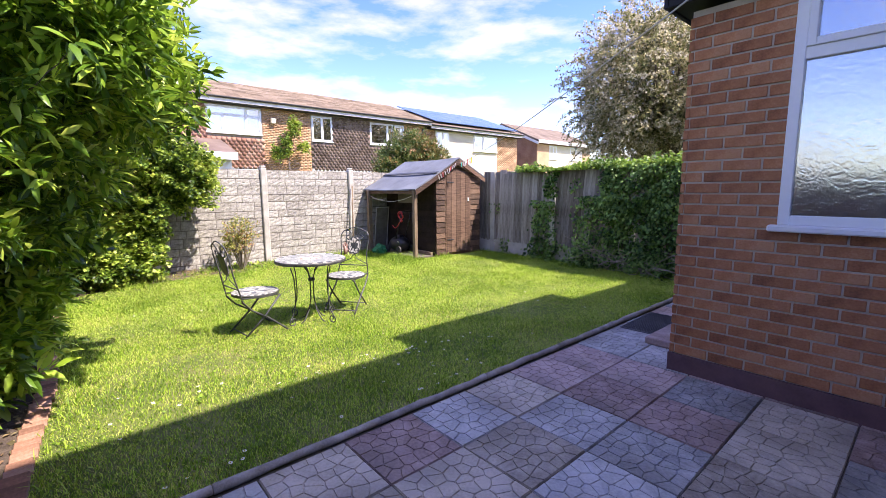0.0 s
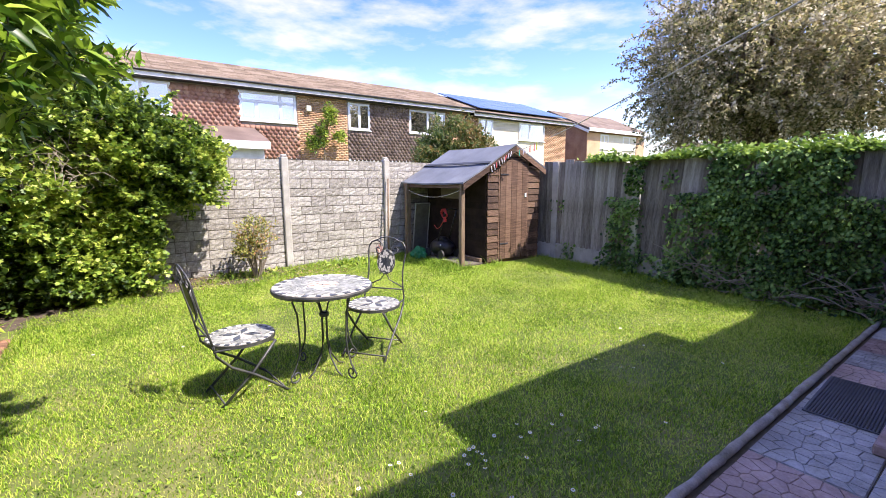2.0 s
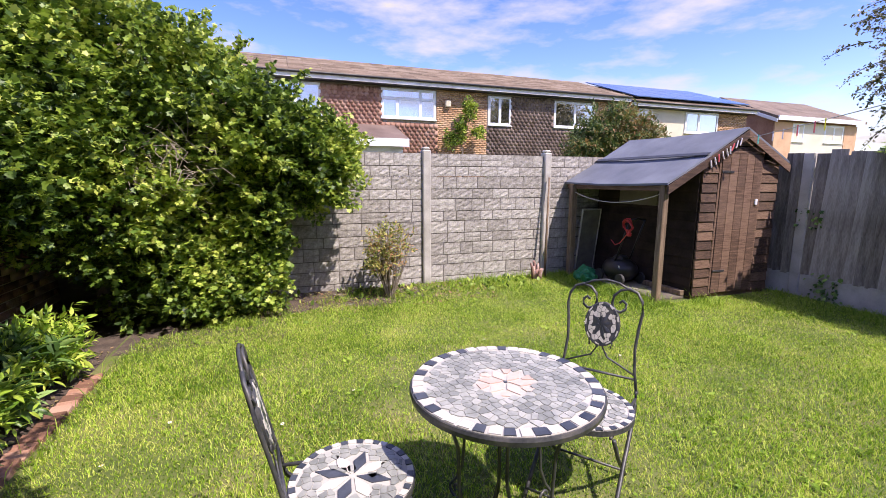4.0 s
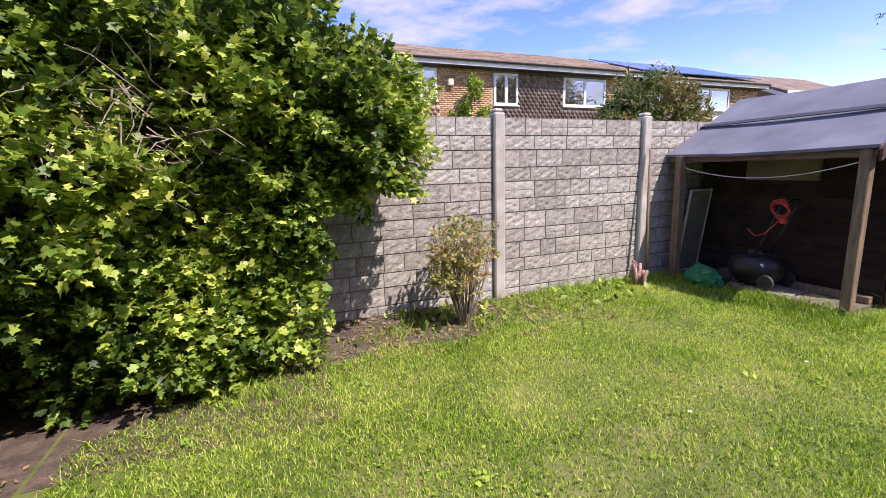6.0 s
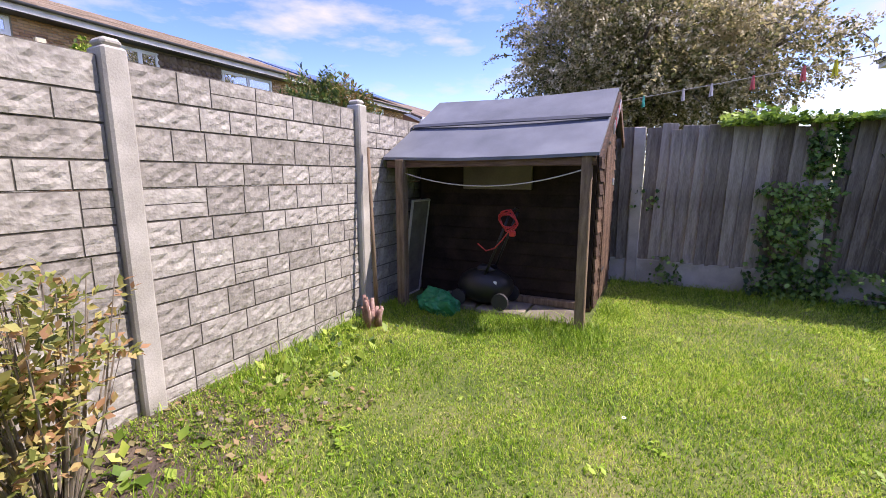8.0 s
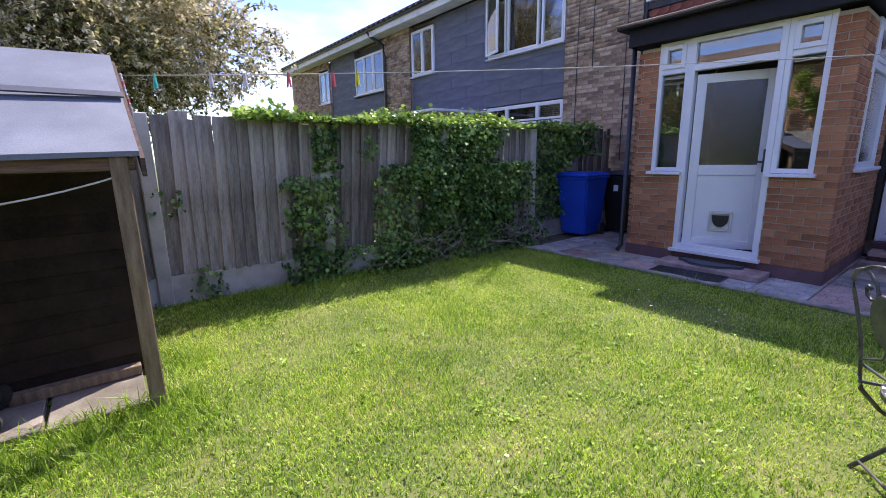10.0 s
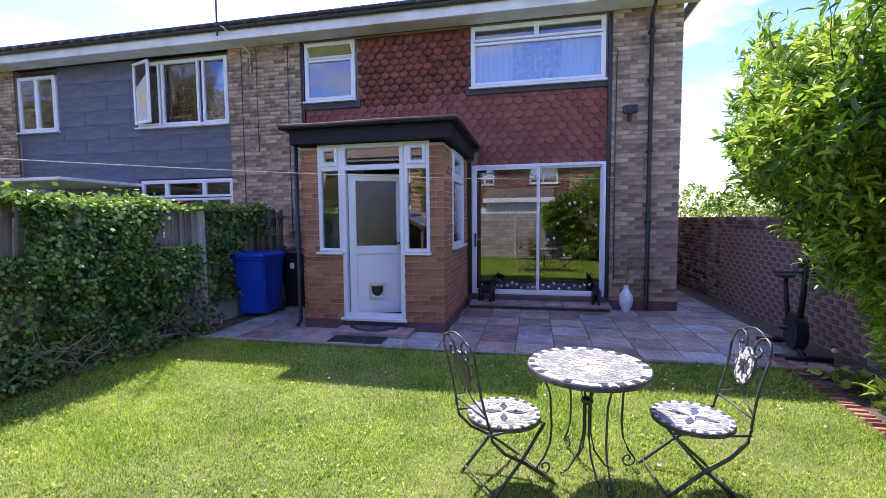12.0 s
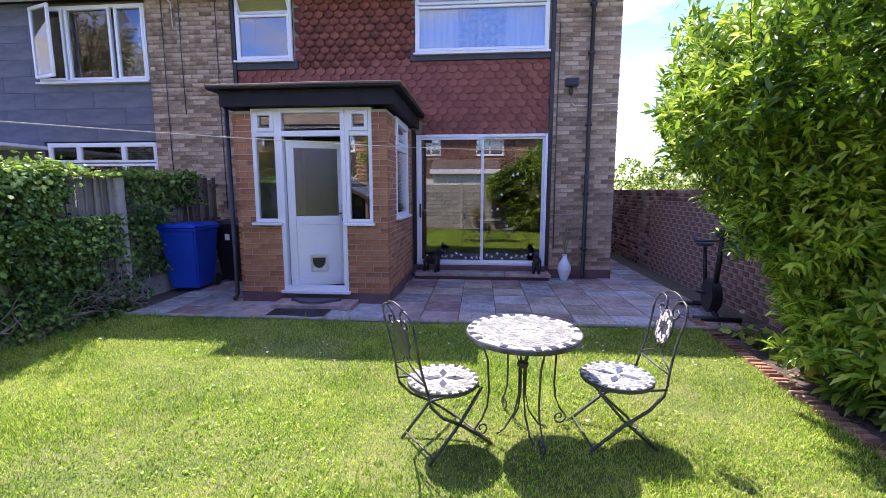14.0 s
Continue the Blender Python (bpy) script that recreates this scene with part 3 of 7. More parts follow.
def window(name, x0, x1, z0, z1, y, panes, glass=None, w=0.055, depth=0.06, sill=True, group="", backing=True, m=None, label="", frame_mat=None):
    """A window facing +y at y; panes: rows of (x0, x1, z0, z1) in parts of the width and height, each with a sash of its own."""
    glass = glass or GLASS
    fm = frame_mat or WHITE
    th = thing(name, label or "white plastic-framed window in the wall", "window", m, kind="structure")
    W, H = x1 - x0, z1 - z0
    frame_bars("window_frame", th, x0, x1, z0, z1, w, y - depth, y, fm)
    for a, b, c, d in panes:
        px0, px1, pz0, pz1 = x0 + w * 0.6 + a * (W - w * 1.2), x0 + w * 0.6 + b * (W - w * 1.2), z0 + w * 0.6 + c * (H - w * 1.2), z0 + w * 0.6 + d * (H - w * 1.2)
        frame_bars("sash", th, px0, px1, pz0, pz1, w * 0.8, y - depth * 0.8, y + 0.012, fm)
        pane(th, px0 + w * 0.6, px1 - w * 0.6, pz0 + w * 0.6, pz1 - w * 0.6, y - depth * 0.4, glass)
    if sill:
        part("window_sill", box("window_sill", x0 - 0.03, x1 + 0.03, y - depth, y + 0.07, z0 - 0.035, z0, fm, 0.006), th)
    if backing:
        # dark sheet standing in for the unlit room behind the glass
        part("room_back", box("room_back", x0, x1, y - 0.75, y - 0.7, z0, z1, ROOM_SHADE), th)
    return th


# ---- ground ----
GX0, GX1, GY1 = -4.6, 3.8, 9.34
part("ground", box("ground", -260, 260, -260, 260, -0.35, -0.06, TURF_SHADED), kind="structure", label="rough open ground around the houses", category="ground")
part("lawn_soil", box("lawn_soil", -3.66, GX1, 2.88, GY1, -0.06, 0.0, TURF_SHADED), kind="structure", label="mown lawn turf with worn patches", category="lawn")
part("bed_soil", box("bed_soil", GX0, -3.66, 2.3, GY1, -0.06, -0.005, SOIL), kind="structure", label="dark garden bed soil by the wall", category="soil")
part("patio_base", box("patio_base", -4.9, 3.6, -8.0, 2.86, -0.058, -0.016, JOINT), kind="structure", label="dark bedding under the paving", category="ground")

# ---- own house and the terrace ----
FX0 = -3.49
house = thing("house", "two-storey brick end house with red hung tiles and a brick porch", "house", kind="structure")
part("wall_core", boxes("wall_core", [
    (FX0 + 0.007, -2.43, -0.25, -0.007, 0, 4.95), (-2.43, -2.38, -0.3, -0.09, 0, 4.95), (-2.38, 3.2, -0.3, -0.1, 2.52, 3.86), (-2.38, 3.2, -0.3, -0.1, 4.92, 4.96),
    (-0.05, 2.1, -0.3, -0.1, 3.86, 4.92), (3.17, 3.2, -0.3, -0.1, 3.86, 4.92), (-2.38, -2.33, -0.3, -0.1, 3.86, 4.92), (-0.06, 3.2, -0.3, -0.1, 0, 2.52), (-2.38, -0.06, -0.3, -0.1, 0, 0.2),
    (3.2, 4.76, -0.25, -0.007, 0, 4.95), (FX0 + 0.007, FX0 + 0.25, -8.0, -0.25, 0, 4.95), (FX0 + 0.25, 20, -8.0, -7.8, 0, 4.95), (FX0 + 0.03, 20, -7.8, -0.3, 4.95, 5.0)], MORTAR), house)
# room shell with the indoor shade put into its colour
part("room_wall", boxes("room_wall", [(-2.6, 0.2, -3.6, -3.5, 0, 2.6), (-2.6, -2.5, -3.5, -0.3, 0, 2.6), (0.2, 0.3, -3.6, -0.3, 0, 2.6), (-2.6, 0.3, -3.6, -0.3, 2.6, 2.7), (-2.5, 0.2, -3.5, -0.3, 0.1, 0.16)], ROOM_UNLIT), house)
rows = face_rows(brick_rows(FX0, -2.43, 0.15, 4.93, seed=3), "y", 0.0)
pier = thing("house_pier", "buff and brown brick pier at the house corner", "wall", kind="structure")
brick_parts(rows[:300], BRICK_BUFF_ONE, pier)
if len(rows) > 300:
    stuff_boxes("upper_bricks", rows[300:], BRICK_BUFF, pier)
rows = face_rows(brick_rows(-3.6, -0.03, 0.15, 4.93, seed=31), "x-", FX0)
stuff_boxes("side_brickwork", rows, BRICK_BUFF, house)
rows = face_rows(brick_rows(3.2, 4.76, 0.15, 4.93, seed=4), "y", 0.0)
party = thing("party_pier", "buff brick pier between two terraced houses", "wall", kind="structure")
brick_parts(rows[:300], BRICK_BUFF_ONE, party)
if len(rows) > 300:
    stuff_boxes("upper_bricks", rows[300:], BRICK_BUFF, party)
part("plinth", boxes("plinth", [(FX0 - 0.01, -2.43, -0.05, 0.012, -0.05, 0.15), (3.2, 4.76, -0.05, 0.012, -0.05, 0.15)], PLINTH), house, "dark red painted plinth")
HOLES = [(-2.43, -0.02, 3.84, 4.95), (2.06, 3.2, 3.78, 4.95)]
spots = tile_spots(-2.43, 3.2, 2.56, 4.92, 0.18, 0.118, HOLES)
spots = [s for s in spots if not (-0.2 < s[0] < 2.2 and s[1] < 2.85)]
near = sorted(spots, key=lambda s: (s[1] > 3.75, s[1]))
TILE = scallop_mesh("hung_tile", 0.175, 0.2, TILE_RED, 6)
for x, z, k in near[:300]:
    o = new("hung_tile", TILE)
    o.parent = house
    o.location = (x, -0.098, z)
tiles_joined("hung_tiles", near[300:], -0.098, 0.18, 0.2, TILE_RED_I, house)
part("lead_sill", boxes("lead_sill", [(-2.42, 0.02, -0.1, -0.035, 3.74, 3.85), (2.02, 3.2, -0.1, -0.035, 3.66, 3.8)], LEAD, 0.004), house, "dark lead flashing under a window")
part("corner_trim", boxes("corner_trim", [(-2.43, -2.37, -0.09, -0.02, 0.2, 4.9), (3.14, 3.2, -0.09, -0.02, 2.8, 4.9), (-0.06, -0.01, -0.09, -0.02, 0.2, 2.56)], BLACK), house, "dark stained timber trim")
roof = part("eaves_board", boxes("eaves_board", [(-3.72, 19.8, 0.36, 0.39, 4.93, 5.13), (-3.72, -3.69, -4.0, 0.36, 4.93, 5.13)], WHITE_OLD, 0.004), house, "worn white fascia board")
part("soffit", box("soffit", -3.69, 19.8, 0.0, 0.36, 4.93, 4.95, WHITE_OLD), house, "white soffit board")
bm = bmesh.new()
vs = [bm.verts.new(p) for p in ((-3.76, 0.46, 5.12), (19.85, 0.46, 5.12), (19.85, -4.0, 6.35), (-3.76, -4.0, 6.35), (-3.76, -8.4, 5.12), (19.85, -8.4, 5.12),
                               (-3.76, 0.46, 5.19), (19.85, 0.46, 5.19), (19.85, -4.0, 6.43), (-3.76, -4.0, 6.43), (-3.76, -8.4, 5.19), (19.85, -8.4, 5.19))]
for q in ((0, 1, 2, 3), (3, 2, 5, 4), (6, 9, 8, 7), (9, 10, 11, 8), (0, 6, 7, 1), (4, 5, 11, 10), (0, 3, 9, 6), (3, 4, 10, 9), (1, 7, 8, 2), (2, 8, 11, 5)):
    bm.faces.new([vs[i] for i in q])
part("roof", bm_mesh("roof", bm, ROOF), house, "shallow brown tiled roof")
rr = [(-3.74 + 0.3 * i, -3.74 + 0.3 * i + 0.285, 0.38, 0.5, 5.15, 5.215) for i in range(78)]
stuff_boxes("roof_edge_tiles", rr, BLACK, house)
part("gutter", tube_mesh("gutter", [(-3.7, 0.43, 5.12), (19.8, 0.43, 5.12)], 0.035, BLACK, 8), house, "thin black gutter")
up_th = window("window_up", -2.33, -0.07, 3.86, 4.9, -0.04, [(0, 1, 0, 0.74), (0, 0.5, 0.76, 1), (0.5, 1, 0.76, 1)], label="white upstairs window with closed patterned curtains")


def drape(x0, x1, z0, z1, y, material, label):
    bm = bmesh.new()
    n = max(8, int((x1 - x0) / 0.02))
    lo = [bm.verts.new((x0 + (x1 - x0) * i / n, y + 0.012 * math.sin(i * 1.1), z0)) for i in range(n + 1)]
    hi = [bm.verts.new((x0 + (x1 - x0) * i / n, y + 0.008 * math.sin(i * 1.1 + 0.3), z1)) for i in range(n + 1)]
    for i in range(n):
        bm.faces.new((lo[i], lo[i + 1], hi[i + 1], hi[i]))
    return part("curtain", bm_mesh("curtain", bm, material, True), up_th, label)


drape(-0.8, -0.1, 3.9, 4.72, -0.13, CURTAIN, "pale blue curtain")
drape(-2.3, -1.62, 3.9, 4.72, -0.13, CURTAIN, "pale blue curtain")
drape(-1.62, -0.8, 3.9, 4.72, -0.145, CURTAIN_PAT, "patterned blue curtain")
window("window_up", 2.11, 3.13, 3.81, 4.9, -0.04, [(0, 1, 0, 0.72)], label="white upstairs window with its top light open")
vent = thing("top_light", "open top-hung window light", "window", pose(2.62, 0.0, 4.86, -28), kind="structure")
frame_bars("sash", vent, -0.48, 0.48, -0.27, 0, 0.045, -0.02, 0.02, WHITE)
pane(vent, -0.44, 0.44, -0.23, -0.04, 0, GLASS)

# patio door
door = thing("patio_door", "white framed sliding glass patio door with star stickers", "door", kind="structure")
frame_bars("door_frame", door, -2.36, -0.08, 0.2, 2.5, 0.05, -0.09, -0.01, WHITE)
frame_bars("sliding_leaf", door, -1.27, -0.12, 0.24, 2.46, 0.05, -0.045, -0.02, WHITE)
frame_bars("sliding_leaf", door, -2.32, -1.22, 0.24, 2.46, 0.045, -0.08, -0.055, WHITE)
pane(door, -1.23, -0.16, 0.28, 2.42, -0.033, GLASS_DOOR)
pane(door, -2.28, -1.26, 0.28, 2.42, -0.068, GLASS_DOOR)
part("handle", box("handle", -0.165, -0.135, -0.02, 0.02, 1.05, 1.3, BLACK, 0.006), door, "dark door pull")


def star_mesh():
    bm = bmesh.new()
    vs = [bm.verts.new(((0.035 if i % 2 == 0 else 0.012) * math.sin(math.pi * i / 5), 0, (0.035 if i % 2 == 0 else 0.012) * math.cos(math.pi * i / 5))) for i in range(10)]
    bm.faces.new(vs)
    r = bmesh.ops.extrude_face_region(bm, geom=bm.faces[:])
    bmesh.ops.translate(bm, verts=[v for v in r["geom"] if isinstance(v, bmesh.types.BMVert)], vec=(0, 0.002, 0))
    return bm_mesh("star_sticker", bm, WHITE_FLOWER)


STAR = star_mesh()
rs = random.Random(5)
for i in range(46):
    row = i % 2
    x = -2.22 + (i % 23) * 0.089 + rs.uniform(-0.02, 0.02)
    z = (0.36 + rs.uniform(-0.04, 0.05)) if row else rs.choice([0.95, 1.15, 1.4, 1.6, 1.85]) + rs.uniform(-0.06, 0.06)
    if row == 0 and x > -1.35:
        continue
    yy = -0.026 if x > -1.25 else -0.061
    part("star_sticker", STAR, door, m=pose(x, yy, z, 0, rs.uniform(0, 70), 0))
# interior things behind the door
for k, (x, z0, z1) in enumerate(((-0.05, 0.2, 2.4), (-2.45, 0.2, 2.4))):
    part("door_curtain", box("door_curtain", x - 0.06, x + 0.02, -0.42, -0.3, z0, z1, CURTAIN), door)
sofa = thing("dark_sofa", "dark sofa standing inside behind the glass", "sofa")
part("seat", box("seat", -2.2, -0.8, -2.4, -1.6, 0.16, 0.55, ROOM_SHADE, 0.05), sofa)
part("backrest", box("backrest", -2.2, -0.8, -2.6, -2.4, 0.16, 0.95, ROOM_SHADE, 0.05), sofa)

# step at the patio door
step = thing("door_step", "two-tier step of grey and red slabs at the patio door", "step", kind="structure")
for i in range(3):
    part("slab", box("slab", -2.42 + i * 0.78, -2.42 + i * 0.78 + 0.77, 0.0, 0.36, 0.06, 0.115, [PAVE_PINK, PAVE_GREY, PAVE_PINK][i], 0.006), step)
part("riser", box("riser", -2.4, -0.08, 0.02, 0.31, -0.03, 0.06, PLINTH), step, "dark brick riser")
part("upper_slab", box("upper_slab", -2.36, -0.08, -0.09, 0.07, 0.115, 0.195, PLINTH, 0.006), step, "dark upper step")

# ---- porch ----
porch = thing("porch", "small brick porch with white door, side windows and black flat roof", "porch", kind="structure")
PH = [(0.2, 1.83, 1.10, 2.7), (0.56, 1.47, 0.0, 2.7)]
SH = [(0.45, 1.46, 1.12, 2.58)]
part("porch_core", boxes("porch_core", [(0.007, 0.2, 1.93, 2.04, 0, 2.57), (0.2, 0.56, 1.93, 2.04, 0, 1.065), (1.47, 1.83, 1.93, 2.04, 0, 1.065), (1.83, 2.05, 1.93, 2.04, 0, 2.57),
                                        (0.007, 0.1, 0.0, 0.45, 0, 2.57), (0.007, 0.1, 0.45, 1.46, 0, 1.08), (0.007, 0.1, 1.46, 1.93, 0, 2.57), (1.98, 2.05, 0, 1.93, 0, 2.57)], MORTAR_DARK), porch)
part("porch_plinth", boxes("porch_plinth", [(-0.008, 0.03, -0.0, 2.058, -0.05, 0.135), (0.03, 0.56, 2.0, 2.058, -0.05, 0.135), (1.47, 2.08, 2.0, 2.058, -0.05, 0.135), (0.56, 1.47, 2.0, 2.03, -0.05, 0.14)], PLINTH), porch, "dark red painted plinth")
fr = face_rows(brick_rows(0.0, 2.08, 0.14, 2.56, PH, seed=7), "y", 2.05)
sr = face_rows(brick_rows(0.0, 2.02, 0.14, 2.56, SH, seed=8), "x-", 0.0)
porch_side = thing("porch_side_wall", "brown and red brick side wall of the porch", "wall", kind="structure")
brick_parts(sr[:300], BRICK_PORCH, porch_side)
if len(sr) > 300:
    stuff_boxes("upper_bricks", sr[300:], BRICK_PORCH_I, porch_side)
brick_parts(fr[:300], BRICK_PORCH, porch)
if len(fr) > 300:
    stuff_boxes("upper_bricks", fr[300:], BRICK_PORCH_I, porch)
part("roof_fascia", boxes("roof_fascia", [(-0.12, 2.16, 2.16, 2.19, 2.6, 2.8), (-0.12, -0.09, -0.08, 2.16, 2.6, 2.8), (2.13, 2.16, -0.03, 2.16, 2.6, 2.8), (-0.09, 2.13, 0.0, 2.16, 2.61, 2.63)], FASCIA_BLK, 0.004), porch, "black painted timber fascia")
part("flat_roof", boxes("flat_roof", [(-0.22, 2.28, -0.08, 2.29, 2.8, 2.835)], FASCIA_BLK, 0.008), porch, "black felt flat roof")
part("roof_lip", tube_mesh("roof_lip", [(-0.22, -0.05, 2.84), (-0.22, 1.2, 2.86), (-0.22, 2.28, 2.845), (0.8, 2.29, 2.85), (1.6, 2.29, 2.84), (2.28, 2.28, 2.845)], 0.018, ROOF, 6), porch, "weathered roof edge")
pw = thing("porch_window", "white framed porch window lights beside the door", "window", kind="structure")
for a, b in ((0.2, 0.56), (1.47, 1.83)):
    frame_bars("window_frame", pw, a, b, 1.10, 2.6, 0.05, 1.97, 2.04, WHITE, [(a + 0.05, b - 0.05, 2.24, 2.3)])
    frame_bars("top_light", pw, a + 0.05, b - 0.05, 2.3, 2.56, 0.05, 1.98, 2.055, WHITE)
    pane(pw, a + 0.05, b - 0.05, 1.15, 2.24, 2.0, GLASS)
    pane(pw, a + 0.1, b - 0.1, 2.35, 2.5, 2.0, GLASS)
    part("window_sill", box("window_sill", a - 0.03, b + 0.03, 1.97, 2.11, 1.065, 1.10, WHITE, 0.006), pw)
df = thing("door_1", "white half-glazed porch door standing ajar, with a cat flap", "door", kind="structure")
frame_bars("door_frame", df, 0.56, 1.47, 0.17, 2.6, 0.06, 1.96, 2.05, WHITE, [(0.62, 1.41, 2.24, 2.31)])
part("threshold", box("threshold", 0.53, 1.5, 1.96, 2.1, 0.13, 0.17, WHITE, 0.005), df)
pane(df, 0.62, 1.41, 2.31, 2.54, 2.0, GLASS)
leafm = pose(1.40, 1.97, 0.2, 0, 0, 180 + 21)
dl = part("door_leaf", boxes("door_leaf", [(0, 0.1, -0.025, 0.025, 0, 2.0), (0.67, 0.77, -0.025, 0.025, 0, 2.0), (0.1, 0.67, -0.025, 0.025, 0, 0.1), (0.1, 0.67, -0.025, 0.025, 0.86, 0.98), (0.1, 0.67, -0.025, 0.025, 1.9, 2.0), (0.1, 0.67, -0.012, 0.012, 0.1, 0.86)], WHITE, 0.004), df, "white plastic door leaf", m=leafm)
part("door_glass", box("door_glass", 0.1, 0.67, -0.006, 0.006, 0.98, 1.9, GLASS_LEAF), dl, "obscured door glass")
part("door_handle", boxes("door_handle", [(0.71, 0.74, -0.045, -0.025, 0.9, 1.15), (0.64, 0.74, -0.065, -0.045, 1.0, 1.025)], IRON, 0.004), dl, "metal lever handle")
part("cat_flap", boxes("cat_flap", [(0.26, 0.29, -0.035, -0.012, 0.2, 0.44), (0.47, 0.5, -0.035, -0.012, 0.2, 0.44), (0.29, 0.47, -0.035, -0.012, 0.2, 0.235), (0.29, 0.47, -0.035, -0.012, 0.405, 0.44)], mat("flap_frame", [(0.6, 0.57, 0.48), (0.7, 0.67, 0.58)], 0.5), 0.004), dl, "cream cat flap frame")
bm = bmesh.new()
vs = [bm.verts.new((0.38 + 0.085 * math.cos(math.pi * i / 10) * -1, -0.03, 0.39 if i in (0, 10) else 0.36 - 0.11 * math.sin(math.pi * i / 10))) for i in range(11)]
bm.faces.new(vs)
r = bmesh.ops.extrude_face_region(bm, geom=bm.faces[:])
bmesh.ops.translate(bm, verts=[v for v in r["geom"] if isinstance(v, bmesh.types.BMVert)], vec=(0, 0.012, 0))
part("flap", bm_mesh("flap", bm, BLACK), dl, "black cat flap door")
sw = thing("porch_side_window", "white side window with obscured glass", "window", pose(0.0, 0, 0, 0, 0, 90), kind="structure")
# its own x runs along the world's y, its own y points to the world's -x
frame_bars("window_frame", sw, 0.45, 1.46, 1.14, 2.58, 0.06, -0.06, 0.012, WHITE, [(0.51, 1.4, 2.12, 2.19)])
frame_bars("top_light", sw, 0.51, 1.4, 2.19, 2.52, 0.045, -0.05, 0.022, WHITE)
pane(sw, 0.5, 1.41, 1.19, 2.13, -0.02, GLASS_OBS)
pane(sw, 0.55, 1.36, 2.23, 2.48, -0.02, GLASS_OBS)
part("window_sill", box("window_sill", 0.4, 1.5, -0.06, 0.07, 1.1, 1.14, WHITE, 0.008), sw)
# porch inner wall and floor, also coloured dark for indoor shade
part("porch_inside", boxes("porch_inside", [(0.1, 1.98, -0.09, -0.05, 0.1, 2.55), (0.1, 1.98, 0, 1.9, 0.08, 0.12)], ROOM_UNLIT), porch)
part("porch_downpipe", tube_mesh("porch_downpipe", [(2.13, 2.09, 2.6), (2.13, 2.09, 0.1), (2.16, 2.14, 0.03)], 0.03, BLACK, 8), porch, "black plastic downpipe")
pstep = thing("porch_step", "grey concrete step slab in front of the porch door", "step", kind="structure")
part("slab", box("slab", 0.42, 1.5, 2.06, 2.42, 0.0, 0.06, PAVE_PINK, 0.008), pstep)

# mats
bm = bmesh.new()
out = [(-0.33, 0), (0.33, 0), (0.34, 0.1), (0.24, 0.17), (0.15, 0.25), (0, 0.29), (-0.15, 0.25), (-0.24, 0.17), (-0.34, 0.1)]
lo = [bm.verts.new((x, y, 0)) for x, y in out]
hi = [bm.verts.new((x * 0.98, y * 0.98, 0.018)) for x, y in out]
bm.faces.new(lo[::-1]), bm.faces.new(hi)
for i in range(len(out)):
    bm.faces.new((lo[i], lo[(i + 1) % len(out)], hi[(i + 1) % len(out)], hi[i]))
hm = part("door_mat", bm_mesh("door_mat", bm, MAT_GREY), None, "grey shaped rubber mat on the porch step", "doormat", m=pose(0.98, 2.1, 0.062))
part("rim", tube_mesh("rim", [(x * 0.96, y * 0.94 + 0.005, 0.02) for x, y in out + out[:1]], 0.009, RUBBER, 6), hm, "raised rubber rim")
fm = thing("flat_mat", "flat ribbed grey rubber mat on the paving", "doormat", pose(1.05, 2.59, 0.001, 0, 0, 2))
part("base", box("base", -0.37, 0.37, -0.17, 0.2, 0, 0.01, MAT_GREY, 0.003), fm)
v, f = many_boxes([(-0.36, 0.36, -0.16 + i * 0.016, -0.152 + i * 0.016, 0.01, 0.014) for i in range(22)])
part("ribs", mesh_np("ribs", v, f, RUBBER), fm, "raised ribs", kind="stuff")

# pipes, lamp and cables on the house
pipe = thing("downpipe", "black painted downpipe with collars on the brick pier", "pipe", kind="structure")
part("pipe", tube_mesh("pipe", [(-3.01, 0.4, 5.08), (-3.01, 0.36, 4.98), (-3.01, 0.07, 4.75), (-3.01, 0.06, 0.1), (-3.0, 0.12, 0.03)], 0.034, BLACK, 10), pipe)
for z in (4.5, 3.75, 2.6, 1.45, 0.5):
    part("collar", boxes("collar", [(-3.06, -2.96, 0.0, 0.105, z, z + 0.05)], BLACK, 0.012), pipe)
lamp = thing("flood_lamp", "small grey security floodlight on the brickwork", "lamp", pose(-2.7, 0.0, 3.27))
part("bracket", boxes("bracket", [(-0.03, 0.03, 0, 0.05, -0.14, 0.04)], BLACK, 0.006), lamp)
part("housing", boxes("housing", [(-0.11, 0.11, 0.05, 0.15, -0.03, 0.1)], IRON, 0.015), lamp)
part("lens", boxes("lens", [(-0.095, 0.095, 0.15, 0.156, -0.015, 0.085)], BIN_BLACK), lamp, "glass front")
cab = part("cable", tube_mesh("cable", [(-2.7, 0.02, 3.13), (-2.72, 0.012, 3.0), (-2.78, 0.012, 2.94), (-3.2, 0.012, 2.96), (-3.48, 0.012, 2.97)], 0.006, WHITE_OLD, 6), None, "thin white cable clipped to the brickwork", "cable")
for x, z0, z1 in ((4.45, 0.6, 4.9), (4.12, 2.9, 4.9), (3.45, 1.2, 4.9), (-2.5, 0.5, 4.3)):
    part("cable", tube_mesh("cable", [(x, 0.012, z1), (x + 0.01, 0.012, (z0 + z1) / 2), (x, 0.012, z0)], 0.008, LEAD, 5), None, "thin dark cable running up the wall", "cable")
aer = thing("tv_aerial", "tall metal television aerial fixed at the eaves", "aerial")
part("mast", tube_mesh("mast", [(4.62, 0.44, 5.0), (4.62, 0.44, 6.9)], 0.016, IRON, 8), aer)
